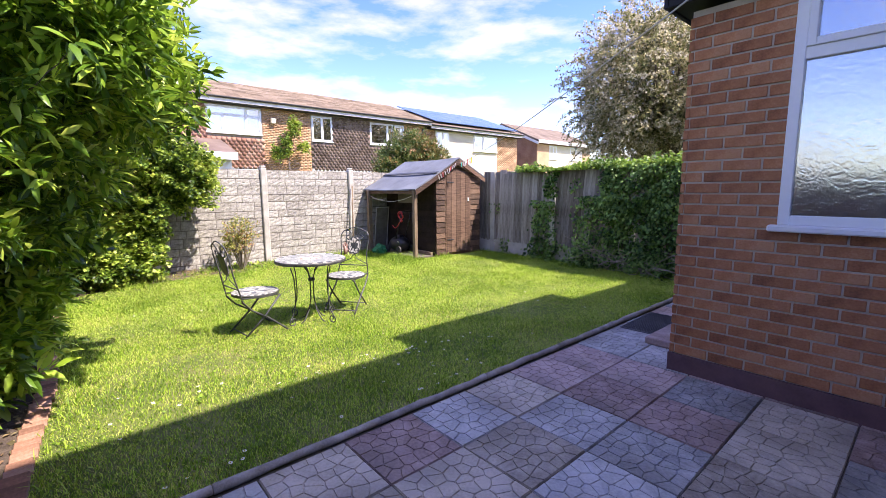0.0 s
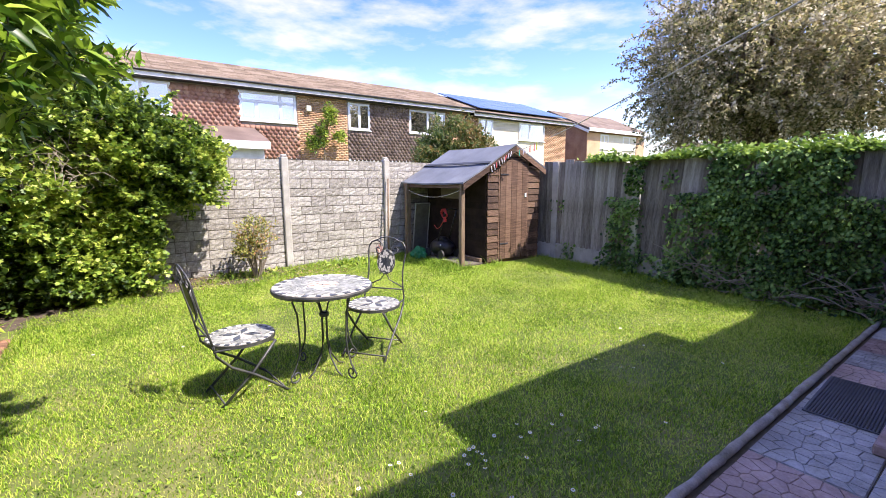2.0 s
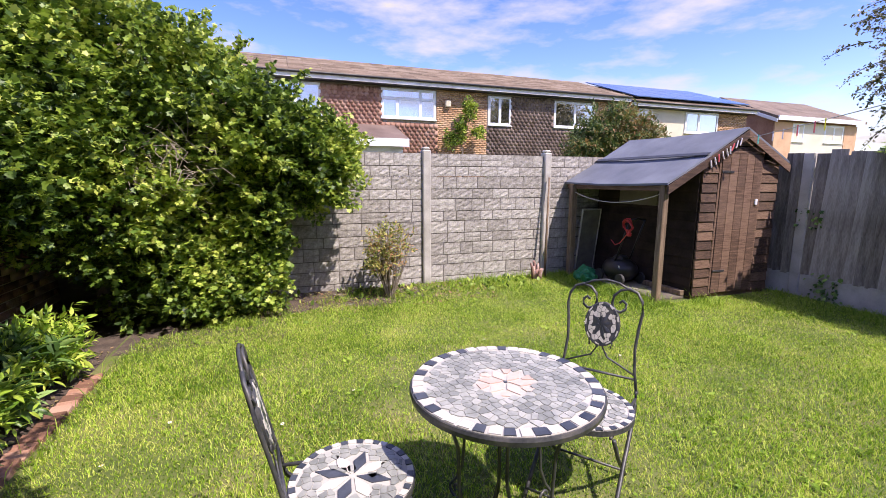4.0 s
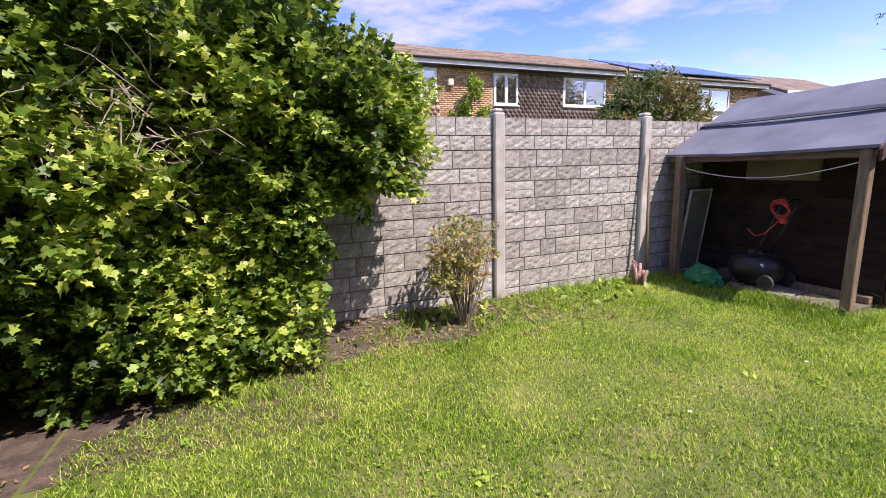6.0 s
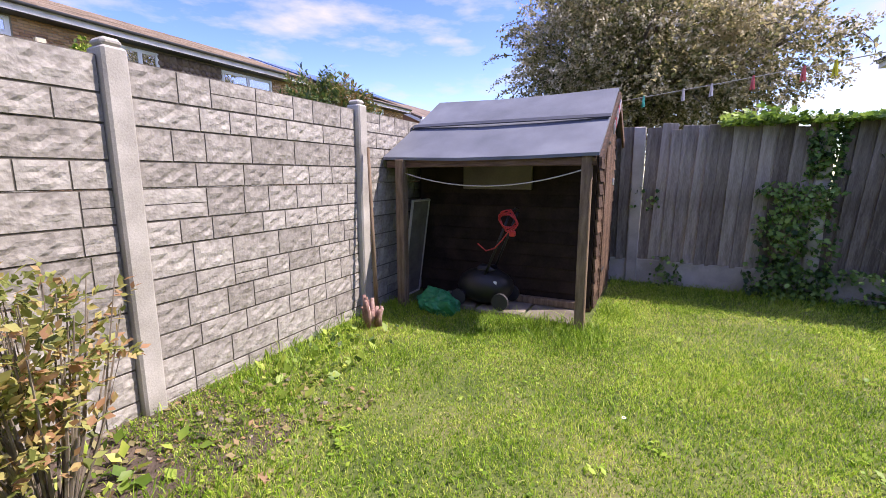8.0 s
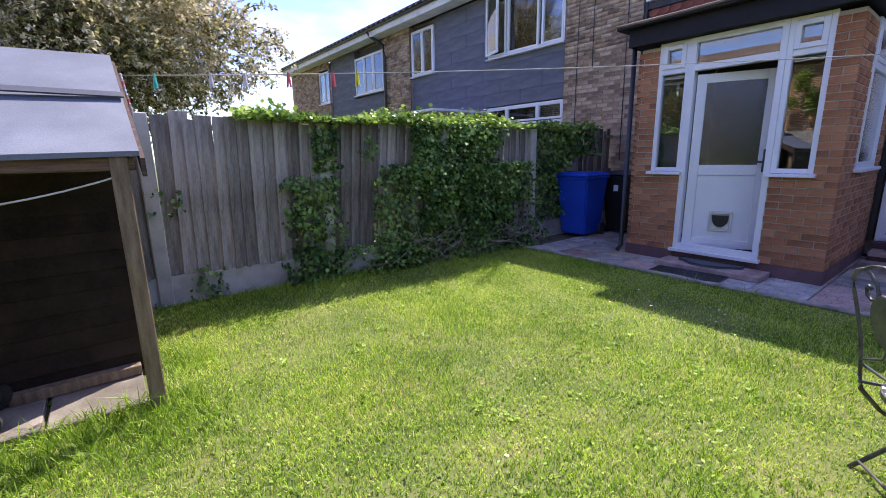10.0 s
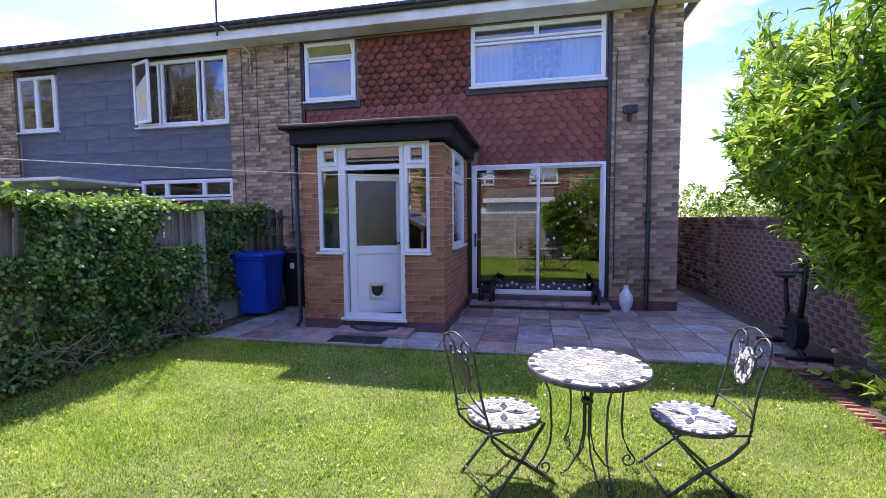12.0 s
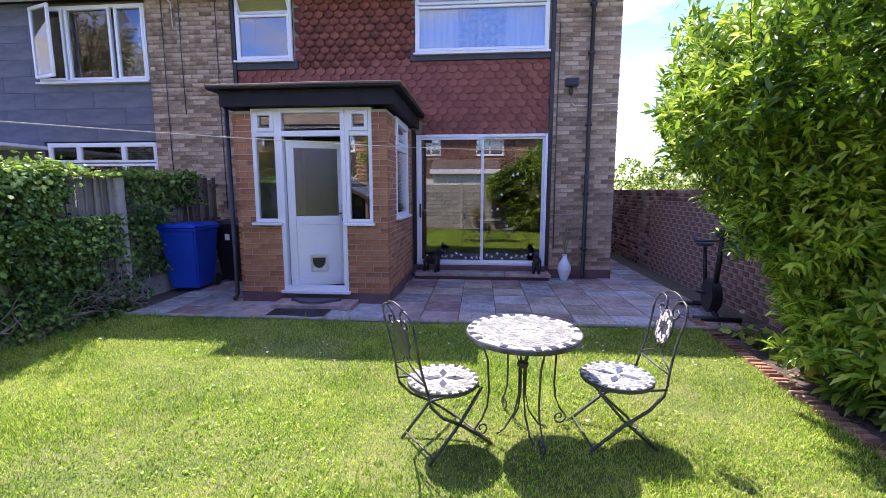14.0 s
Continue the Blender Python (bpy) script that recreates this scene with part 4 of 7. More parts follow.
part("boom", tube_mesh("boom", [(4.3, 0.3, 6.6), (4.95, 0.62, 6.5)], 0.01, IRON, 6), aer)
for i in range(9):
    t = i / 8
    c = Vector((4.3, 0.3, 6.6)).lerp(Vector((4.95, 0.62, 6.5)), t)
    part("rod", tube_mesh("rod", [c + Vector((0, 0, -0.12)), c + Vector((0, 0, 0.12))], 0.005, IRON, 5), aer)
part("lead_in", tube_mesh("lead_in", [(4.62, 0.46, 5.2), (4.45, 0.5, 5.12), (4.3, 0.2, 4.9), (4.25, 0.03, 4.8), (4.25, 0.02, 4.4)], 0.012, WHITE_OLD, 6), aer, "white cable")

# ---- neighbouring terrace ----
nb = thing("terraced_house", "grey clad terraced house with white windows", "house", kind="structure")
part("wall_core", boxes("wall_core", [(4.76, 20, -0.5, -0.3, 0, 4.95)], DARK_GREY), nb)
rng0 = np.random.default_rng(9)


def clad(x0, x1, z0, z1, holes):
    rows = []
    z, k = z0, 0
    while z < z1:
        x = x0 - (0.6 if k % 2 else 0)
        while x < x1:
            a, b = max(x, x0), min(x + 1.2, x1)
            segs = [(a, b)]
            for h in holes:
                if z + 0.1 > h[2] and z + 0.1 < h[3]:
                    segs = [s for p, q in segs for s in ((p, min(q, h[0])), (max(p, h[1]), q)) if s[1] - s[0] > 0.02]
            rows += [(s, e, -0.3, -0.085, z, min(z + 0.297, z1)) for s, e in segs if e - s > 0.02]
            x += 1.204
        z += 0.3
        k += 1
    return rows


brick_parts([(a, b, c, d, e, f) for a, b, c, d, e, f in clad(4.78, 10.2, 2.45, 4.93, [(4.8, 7.02, 3.5, 5), (9.1, 10.2, 3.55, 5)])], DARK_GREY, nb, "cladding_panel")
brick_parts(clad(11.7, 15.75, 2.45, 4.93, [(11.75, 13.75, 3.4, 5)]), DARK_GREY, nb, "cladding_panel")
part("ground_storey", boxes("ground_storey", [(7.1, 10.2, -0.3, -0.09, 0, 2.45), (4.78, 7.1, -0.3, -0.09, 0, 1.2), (11.7, 15.7, -0.3, -0.09, 0, 2.45)], DARK_GREY), nb)
stuff_boxes("pier_brickwork", face_rows(brick_rows(10.2, 11.7, 0.1, 4.93, seed=12), "y", 0.0), BRICK_BUFF, nb)
stuff_boxes("pier_brickwork", face_rows(brick_rows(15.75, 19.8, 0.1, 4.93, [(15.8, 16.85, 3.4, 4.7)], seed=13), "y", 0.0), BRICK_BUFF, nb)
part("mortar_core", boxes("mortar_core", [(10.2, 11.7, -0.3, -0.007, 0, 4.93), (16.85, 19.8, -0.3, -0.007, 0, 4.93), (15.75, 16.85, -0.3, -0.007, 0, 3.4)], MORTAR), nb)
window("window_up", 4.82, 7.0, 3.52, 4.85, -0.05, [(0, 0.26, 0, 1), (0.3, 0.72, 0, 1), (0.74, 1, 0, 1)], label="white upstairs window of the grey clad house")
o = thing("side_light", "white side-hung window light standing open", "window", pose(7.0, 0.0, 3.56, 0, 0, 0), kind="structure")
sash = frame_bars("sash", o, -0.58, 0.0, 0, 1.24, 0.055, -0.02, 0.02, WHITE)
pane(o, -0.53, -0.05, 0.05, 1.19, 0, GLASS)
o.matrix_basis = pose(6.98, 0.02, 3.57, 0, 0, -18)
window("window_up", 9.12, 10.18, 3.57, 4.78, -0.05, [(0, 0.5, 0, 1), (0.5, 1, 0, 1)], label="white upstairs window of two lights")
window("window_up", 11.75, 13.7, 3.43, 4.65, -0.05, [(0, 0.33, 0, 1), (0.35, 0.66, 0, 1), (0.67, 1, 0, 1)], label="white upstairs window with tilted lights")
window("window_up", 15.8, 16.85, 3.43, 4.62, -0.05, [(0, 0.5, 0, 1), (0.5, 1, 0, 1)], label="white upstairs window of two lights")
lw = window("window_low", 4.78, 7.0, 1.25, 2.42, -0.05, [(0, 0.3, 0, 0.68), (0.3, 0.72, 0, 0.68), (0.72, 1, 0, 0.68), (0, 0.3, 0.7, 1), (0.3, 0.72, 0.7, 1), (0.72, 1, 0.7, 1)], label="white downstairs window with slatted blinds")
v, f = many_boxes([(4.86, 6.92, -0.2, -0.17, 1.3 + i * 0.04, 1.312 + i * 0.04) for i in range(27)])
part("blind", mesh_np("blind", v, f, BLIND), lw, "pale slatted blind", kind="stuff")
part("lean_roof", boxes("lean_roof", [(7.0, 9.5, -0.08, 1.6, 2.3, 2.36)], WHITE_OLD, 0.01), nb, "pale flat lean-to roof")
np_ = thing("downpipe", "black downpipe with swan neck on the next house", "pipe", kind="structure")
part("pipe", tube_mesh("pipe", [(11.9, 0.4, 5.08), (11.8, 0.35, 4.95), (11.55, 0.06, 4.7), (11.5, 0.06, 4.4), (11.5, 0.06, 0.1)], 0.045, BLACK, 8), np_)

# ---- side wall of old brick ----
WX = -4.56
sidew = thing("wall_side", "old dark brick boundary wall with patchy stains", "wall", kind="structure")
part("wall_core", boxes("wall_core", [(WX - 0.2, WX - 0.007, -6.0, 9.3, -0.05, 1.54)], MORTAR_DARK), sidew)
rows = face_rows(brick_rows(-6.0, 9.3, 0.0, 1.48, seed=15), "x", WX)
nearb = [r for r in rows if -1.2 < r[2] < 2.6]
brick_parts(nearb[:300], BRICK_OLD, sidew)
stuff_boxes("brickwork", nearb[300:] + [r for r in rows if not -1.2 < r[2] < 2.6], BRICK_OLD, sidew)
part("coping", boxes("coping", [(WX - 0.23, WX + 0.02, -6.0 + i * 0.46, -5.55 + i * 0.46, 1.485, 1.55) for i in range(33)], BRICK_OLD, 0.006), sidew, "brick on edge coping")
part("wall_end", box("wall_end", WX, FX0, -6.2, -6.0, -0.05, 1.9, BRICK_OLD), sidew)

# ---- concrete panel fence ----
FY = 9.34
rf = np.random.default_rng(21)
ROCK = {}


def rock_block(w, h, seed):
    seed = seed % 4
    key = (round(w, 2), round(h, 2), seed)
    if key not in ROCK:
        bm = bmesh.new()
        nx = max(3, int(w / 0.032))
        nz = 3 if h < 0.09 else 5
        amp = 0.006 if h < 0.09 else 0.012
        off = Vector((seed * 3.1, seed * 1.7, 0))
        grid = [[bm.verts.new((w * i / nx, -0.005 if i in (0, nx) or j in (0, nz) else -0.007 - amp * noise.noise(Vector((w * i / nx * 18, h * j / nz * 28, 0)) + off), h * j / nz)) for j in range(nz + 1)] for i in range(nx + 1)]
        for i in range(nx):
            for j in range(nz):
                bm.faces.new((grid[i][j], grid[i + 1][j], grid[i + 1][j + 1], grid[i][j + 1]))
        edge = [grid[i][0] for i in range(nx + 1)] + [grid[nx][j] for j in range(1, nz + 1)] + [grid[i][nz] for i in range(nx - 1, -1, -1)] + [grid[0][j] for j in range(nz - 1, 0, -1)]
        back = [bm.verts.new((v.co.x, 0.01, v.co.z)) for v in edge]
        for i in range(len(edge)):
            bm.faces.new((edge[i], edge[(i + 1) % len(edge)], back[(i + 1) % len(edge)], back[i]))
        ROCK[key] = bm_mesh("block", bm, CONC_BLOCK)
    return ROCK[key]


cfence = thing("fence_concrete_posts", "pale concrete slotted fence posts", "fence", kind="structure")
POSTX = [-6.03, -4.18, -2.33, -0.48, 1.37, 3.22]
for px in POSTX:
    bm = bmesh.new()
    add_box(bm, px - 0.055, px + 0.055, FY - 0.075, FY + 0.06, -0.05, 1.8, 0.012)
    add_box(bm, px - 0.045, px + 0.045, FY - 0.06, FY + 0.05, 1.8, 1.84, 0.015)
    part("post", bm_mesh("post", bm, CONC), cfence)
for i, (a, b) in enumerate(zip(POSTX, POSTX[1:])):
    a, b = a + 0.056, b - 0.056
    for p in range(6):
        z = -0.05 + p * 0.302
        pan = thing("fence_panel", "rock-faced concrete fence panel", "fence panel", group="panels of the concrete fence", kind="structure")
        part("panel", box("panel", a, b, FY - 0.02, FY + 0.03, z, z + 0.3, CONC_BLOCK_BACK), pan)
        for zz, hh in ((z + 0.005, 0.122), (z + 0.139, 0.156)):
            x = a
            while x < b - 0.03:
                w = rf.choice([0.19, 0.25, 0.31, 0.36])
                if b - x - w < 0.12:
                    w = b - x
                if i >= 1:
                    parts_ = 2 if (hh < 0.15 and rf.random() < 0.12) or (hh > 0.15 and rf.random() < 0.22) else 1
                    sh_ = (hh - 0.005 * (parts_ - 1)) / parts_
                    for q_ in range(parts_):
                        o = new("block", rock_block(w - 0.008, sh_, int(rf.integers(0, 60))))
                        o.parent = pan
                        o.location = (x + 0.004, FY - 0.02, zz + q_ * (sh_ + 0.005))
                x += w

# ---- wooden fence ----
def fence_x(y):
    return 3.45 + 0.055 * (y - 2.4) if y > 2.4 else 3.62


wf = thing("fence_wood", "grey weathered featherboard fence on concrete gravel boards", "fence", kind="structure")
BOARD = []
for s in range(5):
    bm = bmesh.new()
    r_ = random.Random(s)
    ww = 0.122 + 0.008 * s
    add_box(bm, -0.01, 0.006, -ww / 2, ww / 2, 0, 1.45 + 0.02 * (s - 2), 0.002)
    for v_ in bm.verts:
        if v_.co.y > 0:
            v_.co.x -= 0.024
        v_.co.y += r_.uniform(-0.004, 0.004) if v_.co.z > 1 else 0.0
    BOARD.append(bm_mesh("board", bm, FENCE_WOOD))
rb = random.Random(8)
POSTS_Y = [8.85, 7.25, 5.65, 4.05, 2.45]
y = 9.25
while y > 0.1:
    if min(abs(y - p) for p in POSTS_Y) > 0.03:
        lean = 3.6 if 4.05 < y < 5.65 else (1.6 if 5.65 < y < 7.25 else 0.0)
        o = new("board", BOARD[rb.randrange(5)])
        o.parent = wf
        o.matrix_basis = pose(fence_x(y) + rb.uniform(-0.007, 0.004), y, 0.265 + rb.uniform(-0.012, 0.012), lean + rb.uniform(-0.9, 0.9), rb.uniform(-0.4, 0.5), rb.uniform(-3, 4))
    y -= 0.112
for k, (a, b) in enumerate(zip([9.3] + POSTS_Y, POSTS_Y + [0.02])):
    bm = bmesh.new()
    add_box(bm, -0.03, 0.02, -(a - b) / 2 + 0.04, (a - b) / 2 - 0.04, -0.05, 0.27, 0.006)
    part("gravel_board", bm_mesh("gravel_board", bm, CONC), wf, "concrete gravel board", m=pose(fence_x((a + b) / 2), (a + b) / 2, 0, 0, 0, -3.15))
    bm = bmesh.new()
    for z in (0.4, 1.0, 1.6):
        add_box(bm, 0.015, 0.06, -(a - b) / 2 + 0.04, (a - b) / 2 - 0.04, z, z + 0.05)
    part("rail", bm_mesh("rail", bm, FENCE_WOOD), wf, m=pose(fence_x((a + b) / 2), (a + b) / 2, 0, 0, 0, -3.15))
for p in POSTS_Y:
    bm = bmesh.new()
    add_box(bm, -0.055, 0.05, -0.06, 0.06, -0.05, 1.74, 0.01)
    part("post", bm_mesh("post", bm, CONC), wf, "concrete post", m=pose(fence_x(p), p, 0))

# ---- shed ----
SX0, SX1, SY0, SY1 = 2.27, 3.5, 7.5, 9.22
LX = 1.72
shed = thing("shed", "brown timber shed with felt roof and open lean-to", "shed")


def roof_z(x):
    return 2.0 - 0.56 * (2.84 - x) if x < 2.84 else 2.0 - 0.5 * (x - 2.84)


bz = 0.04
rsd = random.Random(3)
while bz < 1.95:
    top = bz + 0.118
    for a, b in ((SX0, 2.52), (3.19, SX1)):
        lim = min(roof_z(a + 0.02), roof_z(b - 0.02)) - 0.05
        if bz < lim:
            bm = bmesh.new()
            add_box(bm, a - 0.01, b + 0.01, SY0 - 0.02, SY0, bz, min(top, lim + 0.03), 0.002)
            for v_ in bm.verts:
                if v_.co.z < bz + 0.03:
                    v_.co.y -= 0.014
                v_.co.z += rsd.uniform(-0.003, 0.003)
            part("board", bm_mesh("board", bm, SHED_BOARD), shed)
    bm = bmesh.new()
    zt = min(top, 1.64)
    if bz < 1.6:
        add_box(bm, SX0 - 0.02, SX0, SY0, SY1, bz, zt, 0.002)
        for v_ in bm.verts:
            if v_.co.z < bz + 0.03:
                v_.co.x -= 0.012
        # this side is coloured near black for the lean-to's shade
        part("side_board", bm_mesh("side_board", bm, SHED_SHADE), shed, "overlapped side board coloured dark for the lean-to's shade")
        bm = bmesh.new()
        add_box(bm, SX1, SX1 + 0.02, SY0, SY1, bz, zt, 0.002)
        part("side_board", bm_mesh("side_board", bm, SHED_BOARD), shed)
    bz += 0.112
for z0, z1 in ((1.73, 1.80), (1.81, 1.88), (1.885, 1.94)):
    hw = (2.0 - z1) / 0.53 - 0.03
    if hw > 0.05:
        part("gable_board", box("gable_board", 2.84 - min(hw, 0.5), 2.84 + min(hw, 0.45), SY0 - 0.03, SY0, z0, z1, SHED_BOARD, 0.003), shed)
part("back_wall", boxes("back_wall", [(SX0, SX1, SY1 - 0.03, SY1, 0, 1.6)], SHED_SHADE), shed)
door2 = part("door", box("door", 2.54, 3.17, SY0 - 0.02, SY0 - 0.004, 0.07, 1.71, SHED_SHADE), shed, "brown ledged shed door with faded foot")
for i in range(5):
    part("door_board", box("door_board", 2.53 + i * 0.131, 2.53 + i * 0.131 + 0.128, SY0 - 0.045, SY0 - 0.021, 0.06 + 0.004 * (i % 2), 1.72, SHED_WOOD, 0.003), door2)
part("hinge", boxes("hinge", [(2.53, 2.72, SY0 - 0.052, SY0 - 0.045, 0.32, 0.345)], RUBBER, 0.002), door2, "dark strap hinge")
part("hinge", boxes("hinge", [(2.53, 2.72, SY0 - 0.052, SY0 - 0.045, 1.5, 1.525)], RUBBER, 0.002), door2, "dark strap hinge")
part("latch", boxes("latch", [(3.11, 3.15, SY0 - 0.06, SY0 - 0.045, 1.12, 1.19)], CERAMIC, 0.003), door2, "pale metal latch")
part("door_trim", boxes("door_trim", [(2.5, 2.53, SY0 - 0.035, SY0 - 0.0, 0.05, 1.74), (3.186, 3.215, SY0 - 0.035, SY0, 0.05, 1.74), (2.5, 3.215, SY0 - 0.04, SY0, 1.722, 1.75)], SHED_WOOD, 0.003), shed)
part("floor", box("floor", SX0, SX1, SY0, SY1, 0.0, 0.05, SHED_WOOD), shed)
bm = bmesh.new()
prof = [(1.69, 1.36), (1.93, 1.485), (2.25, 1.66), (2.6, 1.86), (2.84, 2.0), (3.2, 1.82), (3.6, 1.62)]
yy_ = [7.42, 7.98, 8.55, 9.3]
sagt = [0.0, -0.015, -0.02, 0.0]
top = [[bm.verts.new((x, y_, z + 0.025 + s)) for y_, s in zip(yy_, sagt)] for x, z in prof]
bot = [[bm.verts.new((x, y_, z + s)) for y_, s in zip(yy_, sagt)] for x, z in prof]
for g, o_ in ((top, 1), (bot, -1)):
    for i in range(len(prof) - 1):
        for j in range(3):
            q = (g[i][j], g[i + 1][j], g[i + 1][j + 1], g[i][j + 1])
            bm.faces.new(q if o_ > 0 else q[::-1])
for i in range(len(prof) - 1):
    bm.faces.new((top[i][0], bot[i][0], bot[i + 1][0], top[i + 1][0]))
    bm.faces.new((top[i][3], top[i + 1][3], bot[i + 1][3], bot[i][3]))
for j in range(3):
    bm.faces.new((top[0][j], top[0][j + 1], bot[0][j + 1], bot[0][j]))
    bm.faces.new((top[-1][j], bot[-1][j], bot[-1][j + 1], top[-1][j + 1]))
part("roof", bm_mesh("roof", bm, FELT), shed, "grey felt roof")
bm = bmesh.new()
vs = [bm.verts.new(p) for p in ((2.22, 7.415, 1.688), (2.22, 9.305, 1.688), (2.28, 9.305, 1.72), (2.28, 7.415, 1.72))]
bm.faces.new(vs)
r = bmesh.ops.extrude_face_region(bm, geom=bm.faces[:])
bmesh.ops.translate(bm, verts=[v_ for v_ in r["geom"] if isinstance(v_, bmesh.types.BMVert)], vec=(-0.004, 0, 0.008))
part("felt_lap", bm_mesh("felt_lap", bm, LEAD), shed, "dark lap in the felt")
for x0_, z0_, x1_, z1_ in ((1.69, 1.35, 2.84, 1.985), (2.84, 1.985, 3.6, 1.6)):
    bm = bmesh.new()
    a_, b_ = Vector((x0_, 7.4, z0_)), Vector((x1_, 7.4, z1_))
    q = [bm.verts.new(p) for p in (a_, b_, b_ - Vector((0, 0, 0.09)), a_ - Vector((0, 0, 0.09)))]
    bm.faces.new(q)
    r = bmesh.ops.extrude_face_region(bm, geom=bm.faces[:])
    bmesh.ops.translate(bm, verts=[v_ for v_ in r["geom"] if isinstance(v_, bmesh.types.BMVert)], vec=(0, 0.02, 0))
    part("bargeboard", bm_mesh("bargeboard", bm, SHED_WOOD), shed)
part("lean_post", boxes("lean_post", [(LX - 0.015, LX + 0.06, 7.47, 7.545, 0, 1.36)], POST_WOOD, 0.006), shed, "weathered timber post")
part("lean_post", boxes("lean_post", [(LX - 0.05, LX + 0.04, 9.08, 9.16, 0, 1.36)], POST_WOOD, 0.006), shed, "weathered timber post")
part("lean_beam", boxes("lean_beam", [(LX + 0.0, LX + 0.03, 7.44, 9.28, 1.29, 1.355)], SHED_WOOD, 0.005), shed)
bm = bmesh.new()
tube(bm, [(LX, 7.46, 1.32), (2.0, 7.46, 1.46), (2.27, 7.46, 1.61)], 0.02, 4)
part("rafter", bm_mesh("rafter", bm, SHED_WOOD), shed)

# things in the lean-to
for k, (a, b, c, d, mt) in enumerate(((1.78, 2.24, 7.55, 7.98, SLAB_DIRTY), (1.80, 2.24, 8.0, 8.42, SLAB_DIRTY), (1.85, 2.24, 8.45, 8.9, SLAB_DIRTY))):
    part("slab", box("slab", a, b, c, d, 0.0, 0.035 + 0.006 * k, mt, 0.006), None, "loose concrete slab under the lean-to", "paving slab")
part("timber_batten", box("timber_batten", 2.16, 2.23, 7.55, 8.15, 0.04, 0.1, POST_WOOD, 0.004), None, "loose pale timber batten beside the shed wall", "timber")
plyb = part("wall_board", box("wall_board", 2.2, 2.24, 8.05, 8.72, 1.09, 1.33, PLY, 0.004), shed, "pale faded board fixed under the roof")
mower = thing("lawn_mower", "black electric lawn mower with folded handle and red cable", "lawn mower", pose(2.0, 8.4, 0.045, 0, 0, 90))
bm = bmesh.new()
bmesh.ops.create_uvsphere(bm, u_segments=16, v_segments=10, radius=1, matrix=Matrix.Translation((0, 0, 0.17)) @ Matrix.Diagonal((0.27, 0.2, 0.17, 1)))
part("deck", bm_mesh("deck", bm, BIN_BLACK, True), mower, "rounded black mower body")
part("motor_cover", boxes("motor_cover", [(-0.1, 0.08, -0.08, 0.08, 0.26, 0.36)], BIN_BLACK, 0.03), mower)
for x_ in (-0.2, 0.2):
    for y_ in (-0.17, 0.17):
        bm = bmesh.new()
        bmesh.ops.create_cone(bm, cap_ends=True, segments=16, radius1=0.075, radius2=0.075, depth=0.035, matrix=Matrix.Translation((x_, y_, 0.075)) @ Matrix.Rotation(math.pi / 2, 4, "X"))
        part("wheel", bm_mesh("wheel", bm, RUBBER), mower)
for y_ in (-0.12, 0.12):
    part("handle_bar", tube_mesh("handle_bar", [(-0.02, y_, 0.25), (-0.14, y_, 0.55), (-0.26, y_, 0.86)], 0.012, BIN_BLACK, 8), mower)
part("handle_grip", tube_mesh("handle_grip", [(-0.26, -0.12, 0.86), (-0.27, 0, 0.88), (-0.26, 0.12, 0.86)], 0.014, BIN_BLACK, 8), mower)
part("badge", boxes("badge", [(-0.16, -0.12, 0.14, 0.15, 0.2, 0.25)], CERAMIC, 0.008), mower, "small white badge")
coil = []
rc = random.Random(2)
for i in range(70):
    a_ = i * 0.5
    coil.append((-0.25 + 0.075 * math.cos(a_) * (1 + 0.25 * math.sin(i)), 0.14 + 0.02 * math.sin(i * 1.7), 0.79 + 0.075 * math.sin(a_) * (1 + 0.3 * math.cos(i * 0.7))))
coil += [(-0.2, 0.15, 0.62), (-0.14, 0.16, 0.55), (-0.06, 0.16, 0.52), (0.02, 0.16, 0.58)]
part("power_cable", tube_mesh("power_cable", coil, 0.006, RED_PLASTIC, 5), mower, "coiled red cable")
part("plug", boxes("plug", [(-0.32, -0.27, 0.13, 0.18, 0.66, 0.71)], RED_PLASTIC, 0.01), mower, "red plug")
bag = thing("green_bag", "crumpled green plastic trough on the ground", "bag", pose(1.72, 8.75, 0.0, 0, 0, 60))
bm = bmesh.new()
bmesh.ops.create_icosphere(bm, subdivisions=4, radius=1, matrix=Matrix.Translation((0, 0, 0.07)) @ Matrix.Diagonal((0.27, 0.14, 0.11, 1)))
for v_ in bm.verts:
    v_.co += v_.co.normalized() * (0.06 * noise.noise(v_.co * 9) + 0.025 * noise.noise(v_.co * 26))
    v_.co.z = max(v_.co.z, 0.0)
part("body", bm_mesh("body", bm, GREEN_PLASTIC, False), bag)
pan2 = thing("framed_board", "small framed panel leaning on the back fence", "panel", pose(2.05, 9.26, 0.0, 8, 0, 0))
frame_bars("frame", pan2, -0.17, 0.17, 0.02, 1.0, 0.018, -0.03, -0.005, CONC)
part("sheet", box("sheet", -0.15, 0.15, -0.022, -0.014, 0.04, 0.98, CONC_BLOCK_BACK), pan2)
part("washing_line", tube_mesh("washing_line", [(LX, 7.5 + 1.62 * t, 1.27 - 0.13 * 4 * t * (1 - t) - 0.02 * t) for t in [i / 14 for i in range(15)]], 0.005, ROPE, 6), None, "sagging white cord strung between the lean-to posts", "cord")
stump = thing("cut_stump", "short bunch of cut reddish stems at the fence foot", "stump", pose(1.1, 9.05, 0))
rst = random.Random(31)
